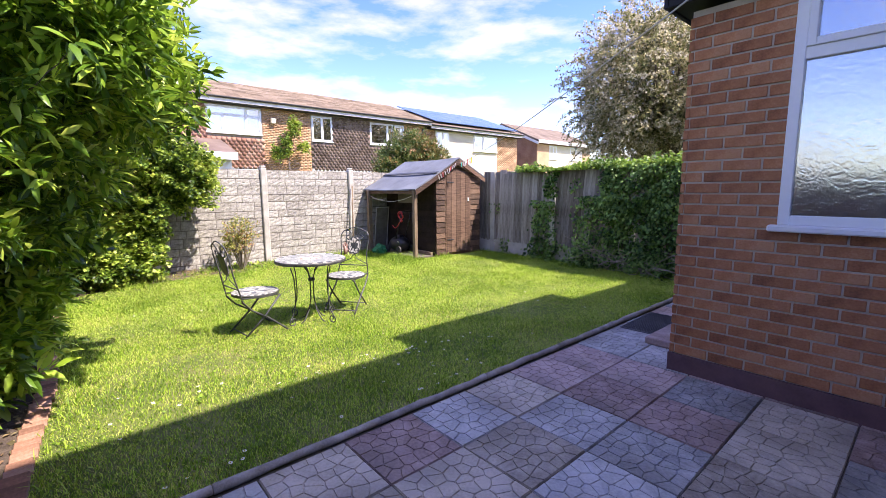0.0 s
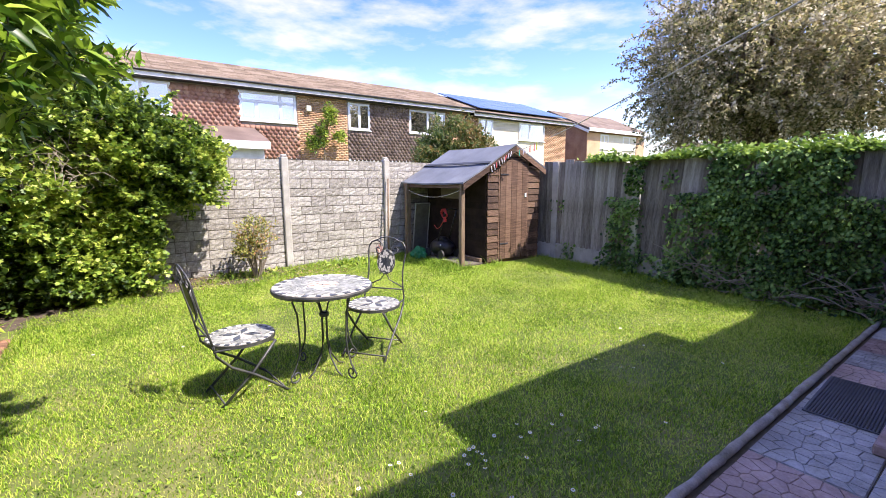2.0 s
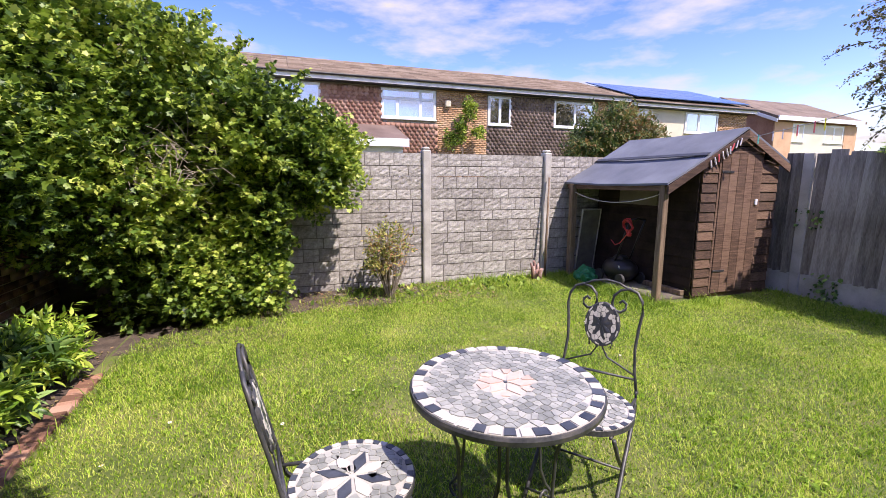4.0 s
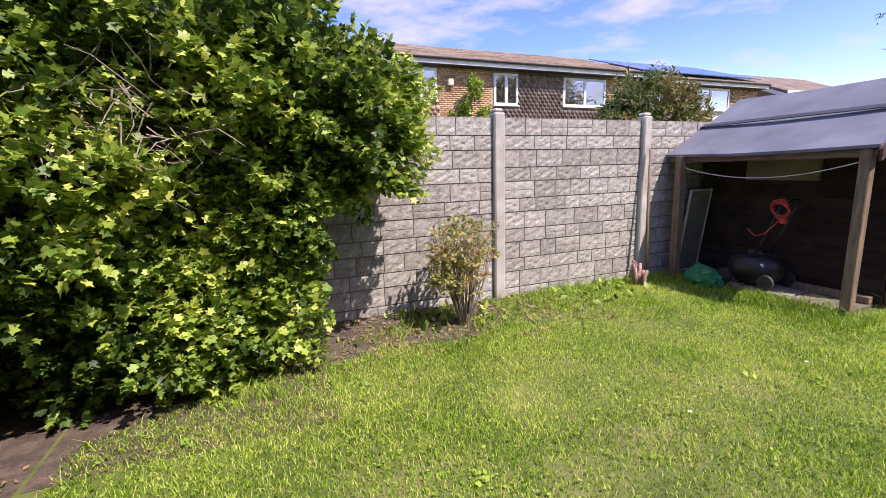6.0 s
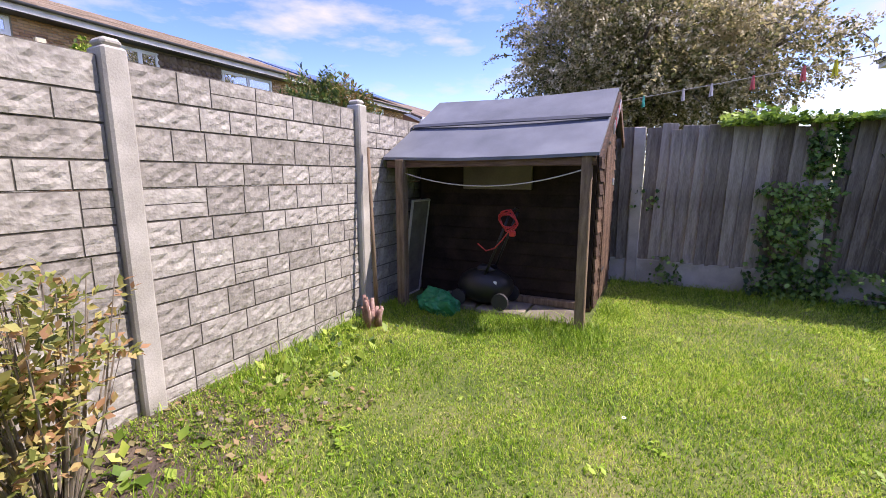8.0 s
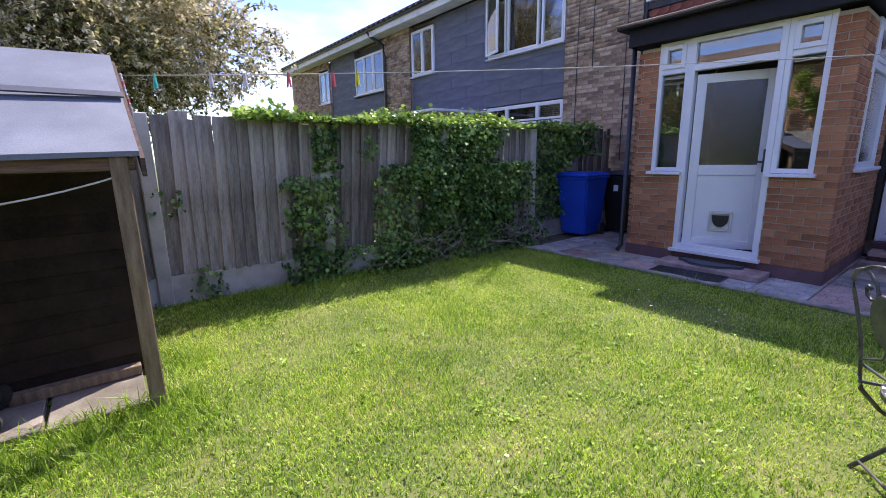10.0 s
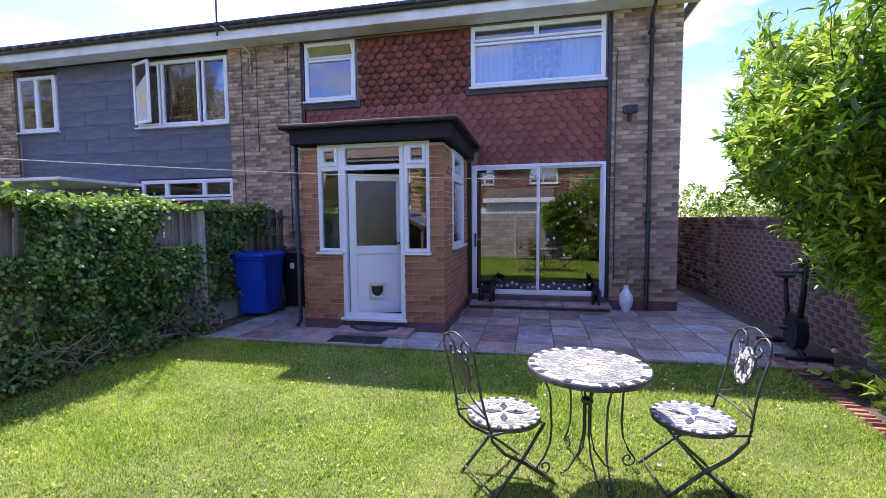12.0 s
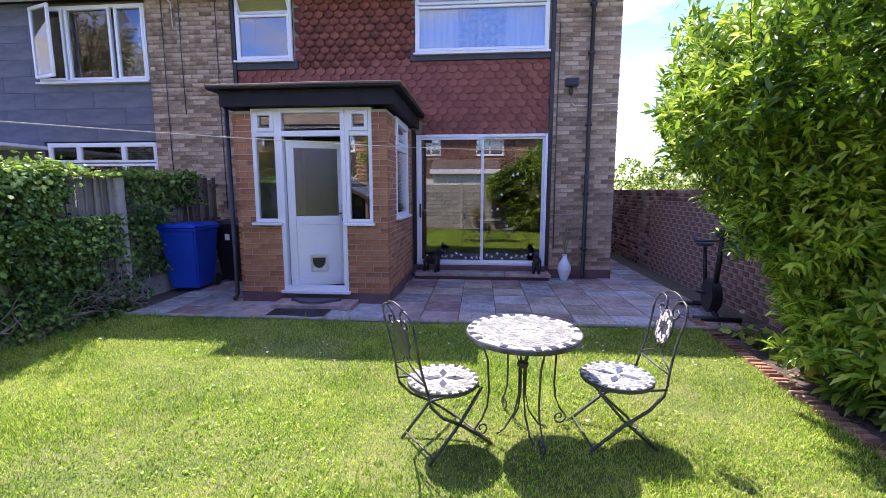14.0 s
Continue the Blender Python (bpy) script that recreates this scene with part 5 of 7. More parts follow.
for i in range(16):
    a_, q = rst.uniform(0, 6.28), rst.uniform(0.01, 0.085)
    h_ = rst.uniform(0.13, 0.27)
    part("stem", tube_mesh("stem", [(q * math.cos(a_), q * math.sin(a_), 0), (q * 1.1 * math.cos(a_), q * 1.1 * math.sin(a_), h_ * 0.6), (q * 1.5 * math.cos(a_), q * 1.5 * math.sin(a_), h_)], [0.024, 0.02, 0.015], STEM_CUT, 7), stump)
pole = part("leaning_pole", tube_mesh("leaning_pole", [(1.28, 9.12, 0.0), (1.36, 9.22, 1.45)], [0.02, 0.012], POST_WOOD, 8), None, "thin grey timber pole leaning on the concrete post", "pole")

# clothes line and pegs
L0, L1 = Vector((2.84, 7.39, 1.9)), Vector((-2.6, 0.02, 2.22))


def line_at(t):
    p = L0.lerp(L1, t)
    p.z -= 0.1 * 4 * t * (1 - t)
    return p


part("clothes_line", tube_mesh("clothes_line", [line_at(i / 40) for i in range(41)], 0.0035, ROPE, 6), None, "white clothes line tied from shed to house wall", "clothes line")
PEGC = [mat("peg_teal", [(0.05, 0.5, 0.42), (0.08, 0.6, 0.5)], 0.4), mat("peg_white", [(0.55, 0.5, 0.52), (0.7, 0.65, 0.68)], 0.4), mat("peg_red", [(0.6, 0.08, 0.1), (0.7, 0.14, 0.15)], 0.4), mat("peg_yellow", [(0.65, 0.6, 0.02), (0.75, 0.7, 0.05)], 0.4)]
for t, c, nm in ((0.026, 0, "teal"), (0.067, 1, "pale pink"), (0.092, 1, "pale pink"), (0.124, 2, "red"), (0.157, 2, "red"), (0.175, 3, "yellow")):
    p = line_at(t)
    peg = thing("clothes_peg", nm + " plastic clothes peg on the line", "clothes peg", pose(p.x, p.y, p.z, 0, 0, 30), group="pegs on the line")
    for s in (-1, 1):
        bm = bmesh.new()
        q = [(-0.006, 0.012), (0.006, 0.012), (0.008 + 0.012, -0.085), (0.004 + 0.006, -0.085)]
        vs = [bm.verts.new((s * x_, -0.005, z_)) for x_, z_ in q]
        bm.faces.new(vs)
        r = bmesh.ops.extrude_face_region(bm, geom=bm.faces[:])
        bmesh.ops.translate(bm, verts=[v_ for v_ in r["geom"] if isinstance(v_, bmesh.types.BMVert)], vec=(0, 0.01, 0))
        part("jaw", bm_mesh("jaw", bm, PEGC[c]), peg)
rag = random.Random(4)
for i in range(9):
    t = i / 8
    hx = 2.25 + 0.45 * t
    part("peg_cluster", box("peg_cluster", -0.008, 0.008, -0.006, 0.006, -0.09, 0, PEGC[[1, 1, 2, 1][i % 4]], 0.003), None, "small plastic peg hanging from the shed gable edge", "clothes peg", m=pose(hx, 7.385, roof_z(hx) - 0.03, 0, rag.uniform(-25, 25), 0), group="pegs on the shed gable")

# ---- bins ----
def wheelie(x, y, rz, body_mat, label):
    b = thing("wheelie_bin", label, "wheelie bin", pose(x, y, 0, 0, 0, rz))
    bm = bmesh.new()
    lo = [bm.verts.new(p) for p in ((-0.22, -0.26, 0.04), (0.22, -0.26, 0.04), (0.22, 0.22, 0.04), (-0.22, 0.22, 0.04))]
    hi = [bm.verts.new(p) for p in ((-0.28, -0.34, 0.95), (0.28, -0.34, 0.95), (0.28, 0.33, 0.95), (-0.28, 0.33, 0.95))]
    bm.faces.new(lo[::-1]), bm.faces.new(hi)
    for i in range(4):
        bm.faces.new((lo[i], lo[(i + 1) % 4], hi[(i + 1) % 4], hi[i]))
    bmesh.ops.bevel(bm, geom=bm.edges[:], offset=0.025, segments=2, affect="EDGES")
    part("body", bm_mesh("body", bm, body_mat), b)
    part("rim", boxes("rim", [(-0.3, 0.3, -0.36, 0.35, 0.93, 0.975)], body_mat, 0.012), b)
    bm = bmesh.new()
    bmesh.ops.create_cube(bm, size=1, matrix=Matrix.Translation((0, 0, 1.01)) @ Matrix.Diagonal((0.61, 0.74, 0.06, 1)))
    for v_ in bm.verts:
        if v_.co.z > 1.02:
            v_.co.x *= 0.86
            v_.co.y *= 0.88
    bmesh.ops.bevel(bm, geom=bm.edges[:], offset=0.012, segments=2, affect="EDGES")
    part("lid", bm_mesh("lid", bm, body_mat), b)
    part("handle", tube_mesh("handle", [(-0.22, -0.4, 0.96), (0.22, -0.4, 0.96)], 0.016, body_mat, 8), b)
    for s in (-0.24, 0.24):
        bm = bmesh.new()
        bmesh.ops.create_cone(bm, cap_ends=True, segments=18, radius1=0.1, radius2=0.1, depth=0.05, matrix=Matrix.Translation((s, -0.27, 0.1)) @ Matrix.Rotation(math.pi / 2, 4, "Y"))
        part("wheel", bm_mesh("wheel", bm, RUBBER), b)
    return b


wheelie(3.3, 1.35, 4, BIN_BLUE, "bright blue wheeled recycling bin with closed lid")
blk = wheelie(2.92, 0.6, -3, BIN_BLACK, "black wheeled refuse bin behind the blue one")
part("number_label", boxes("number_label", [(-0.05, 0.03, 0.345, 0.35, 0.72, 0.82)], CERAMIC), blk, "worn white label")
part("rubble", boxes("rubble", [(2.7 + 0.09 * i, 2.76 + 0.09 * i, 1.75 + 0.03 * (i % 3), 1.8 + 0.03 * (i % 3), 0.0, 0.03 + 0.01 * (i % 2)) for i in range(5)], CONC, 0.01), None, "small pile of broken mortar by the bin", "rubble", kind="stuff")

# ---- vase and statues ----
vase = thing("vase", "tall white ribbed vase with dry grasses beside the patio door", "vase", pose(-2.66, 0.24, 0.0))
part("body", lathe("body", [(0.05, 0), (0.06, 0.02), (0.1, 0.12), (0.115, 0.2), (0.1, 0.28), (0.045, 0.38), (0.035, 0.42), (0.045, 0.45)], CERAMIC, 20, False), vase)
bm = bmesh.new()
rv = random.Random(6)
for i in range(26):
    a_, q = rv.uniform(0, 6.28), rv.uniform(0.02, 0.2)
    tube(bm, [(0, 0, 0.4), (q * 0.4 * math.cos(a_), q * 0.4 * math.sin(a_), 0.75), (q * math.cos(a_), q * math.sin(a_), rv.uniform(0.85, 1.12))], [0.003, 0.003, 0.001], 3)
part("dry_grass", bm_mesh("dry_grass", bm, mat("dried_grass", [(0.16, 0.17, 0.06), (0.34, 0.3, 0.15)], 0.8, island_var=0.5)), vase, "thin dry grass stems", kind="stuff")


def dog_statue(x, y, rz, label):
    """A seated terrier figure as one plain shape."""
    bm = bmesh.new()

    def ball(c, s, seg=12):
        bmesh.ops.create_uvsphere(bm, u_segments=seg, v_segments=8, radius=1, matrix=Matrix.Translation(c) @ Matrix.Diagonal((*s, 1)))
    ball((0, 0, 0.2), (0.15, 0.07, 0.08))
    ball((0.12, 0, 0.23), (0.07, 0.065, 0.09))
    ball((0.17, 0, 0.33), (0.05, 0.045, 0.07))
    ball((0.22, 0, 0.37), (0.07, 0.042, 0.042))
    ball((0.28, 0, 0.35), (0.045, 0.028, 0.028))
    for s in (-0.03, 0.03):
        tube(bm, [(0.19, s, 0.39), (0.185, s * 1.2, 0.46)], [0.02, 0.003], 6)
    for lx in (-0.11, 0.12):
        for s in (-0.045, 0.045):
            tube(bm, [(lx, s, 0.2), (lx + 0.01, s, 0.1), (lx, s, 0.0)], [0.035, 0.022, 0.026], 8)
    tube(bm, [(-0.14, 0, 0.24), (-0.17, 0, 0.33)], [0.016, 0.008], 6)
    return part("dog_statue", bm_mesh("dog_statue", bm, BLACK, True), None, label, "statue", m=pose(x, y, 0.117, 0, 0, rz))


dog_statue(-0.36, 0.2, 150, "black dog statue standing on the patio door step")
dog_statue(-2.2, 0.2, 80, "black dog statue facing the garden on the step end")

# ---- exercise bike ----
bike = thing("exercise_bike", "black folding exercise bike standing by the brick wall", "exercise bike", pose(-4.05, 2.15, 0.0, 0, 0, 82))
part("front_foot", tube_mesh("front_foot", [(0.38, -0.26, 0.035), (0.38, 0.26, 0.035)], 0.03, BIN_BLACK, 10), bike)
part("rear_foot", tube_mesh("rear_foot", [(-0.4, -0.2, 0.03), (-0.4, 0.2, 0.03)], 0.026, BIN_BLACK, 10), bike)
part("base_bar", tube_mesh("base_bar", [(-0.4, 0, 0.05), (0.1, 0, 0.16), (0.38, 0, 0.05)], 0.03, BIN_BLACK, 8), bike)
bm = bmesh.new()
bmesh.ops.create_cone(bm, cap_ends=True, segments=28, radius1=0.21, radius2=0.21, depth=0.11, matrix=Matrix.Translation((0.15, 0, 0.27)) @ Matrix.Rotation(math.pi / 2, 4, "X"))
bmesh.ops.bevel(bm, geom=[e for e in bm.edges if abs(e.verts[0].co.y - e.verts[1].co.y) < 0.01], offset=0.015, segments=2, affect="EDGES")
part("flywheel_cover", bm_mesh("flywheel_cover", bm, BIN_BLACK), bike)
part("cover_badge", boxes("cover_badge", [(0.08, 0.2, 0.056, 0.062, 0.28, 0.3)], CERAMIC), bike, "pale worn badge strip")
part("seat_post", tube_mesh("seat_post", [(-0.02, 0, 0.2), (-0.14, 0, 0.6), (-0.18, 0, 0.82)], [0.03, 0.024, 0.02], BIN_BLACK, 8), bike)
bm = bmesh.new()
bmesh.ops.create_uvsphere(bm, u_segments=14, v_segments=8, radius=1, matrix=Matrix.Translation((-0.2, 0, 0.86)) @ Matrix.Diagonal((0.14, 0.1, 0.035, 1)))
part("saddle", bm_mesh("saddle", bm, RUBBER, True), bike, "grey padded saddle")
part("handle_post", tube_mesh("handle_post", [(0.22, 0, 0.3), (0.3, 0, 0.7), (0.34, 0, 1.0)], [0.035, 0.03, 0.03], BIN_BLACK, 8), bike)
part("handlebar", tube_mesh("handlebar", [(0.1, -0.22, 1.0), (0.2, -0.24, 0.93), (0.34, -0.1, 0.95), (0.34, 0.1, 0.95), (0.2, 0.24, 0.93), (0.1, 0.22, 1.0)], 0.015, BIN_BLACK, 8), bike)
part("console", box("console", 0.3, 0.36, -0.07, 0.07, 0.99, 1.09, RUBBER, 0.015), bike)
for s, a_ in ((-1, 0.4), (1, 3.5)):
    cx, cz = 0.02 + 0.15 * math.cos(a_), 0.25 + 0.15 * math.sin(a_)
    part("crank", tube_mesh("crank", [(0.02, s * 0.07, 0.25), (cx, s * 0.09, cz)], 0.012, IRON, 6), bike)
    part("pedal", box("pedal", cx - 0.05, cx + 0.05, s * 0.1 - 0.035 + 0.03 * s, s * 0.1 + 0.035 + 0.03 * s, cz - 0.015, cz + 0.015, RUBBER, 0.006), bike)


# ---- table and chairs ----
def mosaic_disc(parent, R, z, star_mats, rim_n, name, seed, bg):
    """Tesserae on a disc: a rim of dark and light pieces, a star, and small pieces between."""
    rng = np.random.default_rng(seed)
    h = 0.004

    def piece(bm, pts):
        lo = [bm.verts.new((x, y, z)) for x, y in pts]
        hi = [bm.verts.new((x, y, z + h)) for x, y in pts]
        bm.faces.new(hi)
        for i in range(len(pts)):
            bm.faces.new((lo[i], lo[(i + 1) % len(pts)], hi[(i + 1) % len(pts)], hi[i]))
    bl, bd, b1 = bmesh.new(), bmesh.new(), bmesh.new()
    r0, r1 = R * 0.865, R * 0.985
    pr = lambda q, a: (q * math.cos(a), q * math.sin(a))
    for i in range(rim_n):
        ja, jb = rng.uniform(0.02, 0.16), rng.uniform(0.84, 0.98)
        a0, a1 = 2 * math.pi * (i + ja) / rim_n, 2 * math.pi * (i + jb) / rim_n
        dark = (i % 2 == 1) if name != "table" else (i % 2 == 1 and rng.random() < 0.9)
        piece(bd if dark else bl, [pr(r0 + rng.uniform(0, 0.004), a0), pr(r1 - rng.uniform(0, 0.003), a0), pr(r1 - rng.uniform(0, 0.003), a1), pr(r0 + rng.uniform(0, 0.004), a1)])
    petals, s, half = {"table": (6, R * 0.3, 0.42), "seat": (8, R * 0.64, 0.3), "medallion": (8, R * 0.66, 0.19)}[name]
    for i in range(petals):
        a = 2 * math.pi * i / petals + 0.2
        tgt = b1 if name == "table" else (bd if i % 2 or name == "medallion" else b1)
        piece(tgt, [pr(s * 0.1, a), pr(s * 0.58, a - half), pr(s, a), pr(s * 0.58, a + half)])
        if name == "table":
            piece(b1, [pr(s * 0.66, a + 0.5236 - 0.1), pr(s * 1.05, a + 0.34), pr(s * 1.05, a + 0.71), pr(s * 0.66, a + 0.5236 + 0.1)])
    if name == "table":
        piece(bd, [pr(s * 0.08, 2 * math.pi * i / 5) for i in range(5)])
    part("rim_tessera", bm_mesh("rim_tessera", bl, star_mats[0]), parent, "pale mosaic pieces", kind="stuff")
    part("dark_tessera", bm_mesh("dark_tessera", bd, TESS_DARK), parent, "dark mosaic pieces", kind="stuff")
    part("star_tessera", bm_mesh("star_tessera", b1, star_mats[1]), parent, "star of mosaic pieces", kind="stuff")
    bb = bmesh.new()
    # irregular chips: cells round scattered seeds, left out where the star lies
    chip = {"table": 0.03, "seat": 0.03, "medallion": 0.018}[name]
    n = int(2 * r0 / chip) + 1
    seeds = []
    for i in range(n + 1):
        for k in range(n + 1):
            px, py = -r0 + (i + rng.uniform(-0.38, 0.38)) * chip, -r0 + (k + rng.uniform(-0.38, 0.38)) * chip
            q = math.hypot(px, py)
            if q > r0 + chip * 0.4:
                continue
            seeds.append((px, py))
    for px, py in seeds:
        q, a = math.hypot(px, py), math.atan2(py, px) - 0.2
        if q > r0 - chip * 0.2:
            continue
        u = abs((a / (2 * math.pi / petals) + 0.5) % 1 - 0.5) * 2 * math.pi / petals
        t = q / s
        wide = half * (t - 0.1) / 0.48 if t < 0.58 else half * (1 - t) / 0.42
        if (name == "table" and t < 1.05) or (t < 1.0 and u * q < wide * q + chip * 0.25):
            continue
        poly = [(px - chip, py - chip), (px + chip, py - chip), (px + chip, py + chip), (px - chip, py + chip)]
        for qx, qy in seeds:
            nx_, ny_ = qx - px, qy - py
            dd = nx_ * nx_ + ny_ * ny_
            if dd < 1e-9 or dd > (2.4 * chip) ** 2:
                continue
            c_ = (nx_ * (px + qx) + ny_ * (py + qy)) / 2
            outp = []
            for k in range(len(poly)):
                p0, p1 = poly[k], poly[(k + 1) % len(poly)]
                d0, d1 = p0[0] * nx_ + p0[1] * ny_ - c_, p1[0] * nx_ + p1[1] * ny_ - c_
                if d0 <= 0:
                    outp.append(p0)
                if d0 * d1 < 0:
                    f_ = d0 / (d0 - d1)
                    outp.append((p0[0] + f_ * (p1[0] - p0[0]), p0[1] + f_ * (p1[1] - p0[1])))
            poly = outp
            if len(poly) < 3:
                break
        if len(poly) < 3:
            continue
        gx, gy = sum(p[0] for p in poly) / len(poly), sum(p[1] for p in poly) / len(poly)
        pts = []
        for p in poly:
            x_, y_ = gx + (p[0] - gx) * 0.9, gy + (p[1] - gy) * 0.9
            q = math.hypot(x_, y_)
            if q > r0 - 0.001:
                x_, y_ = x_ * (r0 - 0.001) / q, y_ * (r0 - 0.001) / q
            pts.append((x_, y_))
        piece(bb, pts)
    part("small_tessera", bm_mesh("small_tessera", bb, bg), parent, "small irregular mosaic chips", kind="stuff")


def spiral(c, r, a0, turns, ax, ay, n=22):
    """Points of a scroll round c in the plane of ax and ay, winding in."""
    out = []
    for i in range(n):
        t = i / (n - 1)
        a = a0 + turns * 2 * math.pi * t
        q = r * (1 - 0.8 * t)
        out.append(Vector(c) + Vector(ax) * q * math.cos(a) + Vector(ay) * q * math.sin(a))
    return out


TH, TR = 0.665, 0.355
table = thing("bistro_table", "round mosaic topped wrought iron bistro table", "table", pose(-1.49, 5.08, 0, 0, 0, 20))
top_ = part("tabletop", lathe("tabletop", [(0.33, TH - 0.03), (TR, TH - 0.028), (TR + 0.004, TH - 0.01), (TR, TH), (TR * 0.985, TH)], IRON, 48, False), table, "iron rimmed mosaic top")
bm = bmesh.new()
bmesh.ops.create_cone(bm, cap_ends=True, segments=48, radius1=TR * 0.985, radius2=TR * 0.985, depth=0.006, matrix=Matrix.Translation((0, 0, TH - 0.0)))
part("grout", bm_mesh("grout", bm, GROUT), top_, "pale grout")
mosaic_disc(top_, TR, TH + 0.003, (TESS_LIGHT, TESS_PINK), 44, "table", 4, TESS_GREY)
for i in range(4):
    a = math.pi / 2 * i
    c_, s_ = Vector((math.cos(a), math.sin(a), 0)), Vector((0, 0, 1))
    outer = [c_ * 0.25 + s_ * (TH - 0.03), c_ * 0.27 + s_ * 0.6, c_ * 0.235 + s_ * 0.5, c_ * 0.225 + s_ * 0.3, c_ * 0.235 + s_ * 0.2, c_ * 0.27 + s_ * 0.12, c_ * 0.315 + s_ * 0.06]
    outer += spiral(c_ * 0.27 + s_ * 0.06, 0.05, 0.0, -1.15, c_, s_)[1:]
    part("leg", tube_mesh("leg", outer, 0.0065, IRON, 6), table)
    inner = [c_ * 0.2 + s_ * (TH - 0.03), c_ * 0.12 + s_ * 0.62, c_ * 0.05 + s_ * 0.54, c_ * 0.022 + s_ * 0.45, c_ * 0.022 + s_ * 0.25, c_ * 0.05 + s_ * 0.13, c_ * 0.12 + s_ * 0.03, c_ * 0.17 + s_ * 0.005]
    part("inner_leg", tube_mesh("inner_leg", inner, 0.0065, IRON, 6), table)
part("collar", lathe("collar", [(0.03, 0.43), (0.036, 0.44), (0.036, 0.455), (0.03, 0.465)], IRON, 12), table)


def chair(x, y, rz, label):
    """A folding chair; its back stands towards its own +x."""
    c = thing("bistro_chair", label, "chair", pose(x, y, 0, 0, 0, rz), group="chairs at the bistro table")
    SZ, SR = 0.405, 0.215
    seat = part("seat", lathe("seat", [(SR - 0.02, SZ - 0.025), (SR, SZ - 0.022), (SR, SZ), (SR * 0.98, SZ)], IRON, 36, False), c, "round mosaic seat", m=pose(0, 0, 0))
    bm = bmesh.new()
    bmesh.ops.create_cone(bm, cap_ends=True, segments=36, radius1=SR * 0.98, radius2=SR * 0.98, depth=0.004, matrix=Matrix.Translation((0, 0, SZ)))
    part("grout", bm_mesh("grout", bm, GROUT), seat, "pale grout")
    mosaic_disc(seat, SR, SZ + 0.002, (TESS_LIGHT, TESS_LIGHT), 40, "seat", 9, TESS_GREY)
    for s in (-1, 1):
        w = 0.185 * s
        part("leg", tube_mesh("leg", [(0.215, w, 0.43), (0.2, w, 0.36), (0.12, w, 0.27), (-0.02, w, 0.18), (-0.13, w, 0.09), (-0.235, w, 0.0)], 0.0095, IRON, 6), c)
        w2 = 0.165 * s
        part("cross_leg", tube_mesh("cross_leg", [(-0.17, w2, SZ - 0.03), (-0.02, w2, 0.2), (0.2, w2, 0.0)], 0.0095, IRON, 6), c)
        part("seat_rail", tube_mesh("seat_rail", [(-0.16, w2 * 0.9, SZ - 0.03), (0.0, w2 * 1.0, SZ - 0.03), (0.215, w, SZ - 0.01)], 0.007, IRON, 6), c)
    part("stretcher", tube_mesh("stretcher", [(0.17, -0.165, 0.035), (0.17, 0.165, 0.035)], 0.006, IRON, 6), c)
    part("stretcher", tube_mesh("stretcher", [(-0.2, -0.185, 0.04), (-0.2, 0.185, 0.04)], 0.006, IRON, 6), c)
    lean = lambda z: 0.215 + (z - 0.43) * 0.22
    def bp(yv, z):
        return Vector((lean(z), yv, z))
    for s in (-1, 1):
        pts = [bp(0.185 * s, 0.42), bp(0.168 * s, 0.52), bp(0.16 * s, 0.62), bp(0.168 * s, 0.72), bp(0.178 * s, 0.79), bp(0.172 * s, 0.84), bp(0.148 * s, 0.878), bp(0.11 * s, 0.893), bp(0.07 * s, 0.882), bp(0.042 * s, 0.852), bp(0.036 * s, 0.815), bp(0.05 * s, 0.785), bp(0.078 * s, 0.778), bp(0.1 * s, 0.794), bp(0.102 * s, 0.82), bp(0.085 * s, 0.834), bp(0.07 * s, 0.822)]
        part("back_scroll", tube_mesh("back_scroll", pts, 0.007, IRON, 6), c)
        pts = [bp(0.165 * s, 0.5), bp(0.1 * s, 0.53), bp(0.04 * s, 0.555), bp(0.012 * s, 0.6), bp(0.03 * s, 0.635), bp(0.055 * s, 0.625), bp(0.05 * s, 0.6)]
        part("lower_scroll", tube_mesh("lower_scroll", pts, 0.005, IRON, 5), c)
    part("top_loop", tube_mesh("top_loop", [bp(-0.12, 0.885), bp(-0.06, 0.915), bp(0, 0.925), bp(0.06, 0.915), bp(0.12, 0.885)], 0.006, IRON, 6), c)
    part("back_rail", tube_mesh("back_rail", [bp(-0.17, 0.48), bp(0.17, 0.48)], 0.006, IRON, 6), c)
    med = part("medallion", lathe("medallion", [(0.08, -0.008), (0.085, -0.004), (0.085, 0.004), (0.08, 0.008)], IRON, 28, False), c, "oval mosaic back plaque", m=Matrix.Translation(bp(0, 0.71)) @ Matrix.Rotation(radians(-90 + 12.4), 4, "Y") @ Matrix.Diagonal((1.3, 1, 1, 1)))
    mosaic_disc(med, 0.084, 0.006, (TESS_LIGHT, TESS_LIGHT), 18, "medallion", 10, TESS_LIGHT)
    return c


chair(-1.0, 5.24, 38, "folding wrought iron chair with mosaic seat, nearer the shed")
chair(-2.06, 5.1, 186, "folding wrought iron chair with mosaic seat, nearer the flower bed")

# ---- far terrace ----
YF = 21.1
far = thing("far_terrace", "two-storey brick and tile-hung terrace behind the fence", "house", kind="structure")
part("wall_core", boxes("wall_core", [(-20, 13.1, YF + 0.015, YF + 7, 0, 5.0), (13.1, 21.3, YF + 0.015, YF + 7, 0, 4.9)], MORTAR), far)


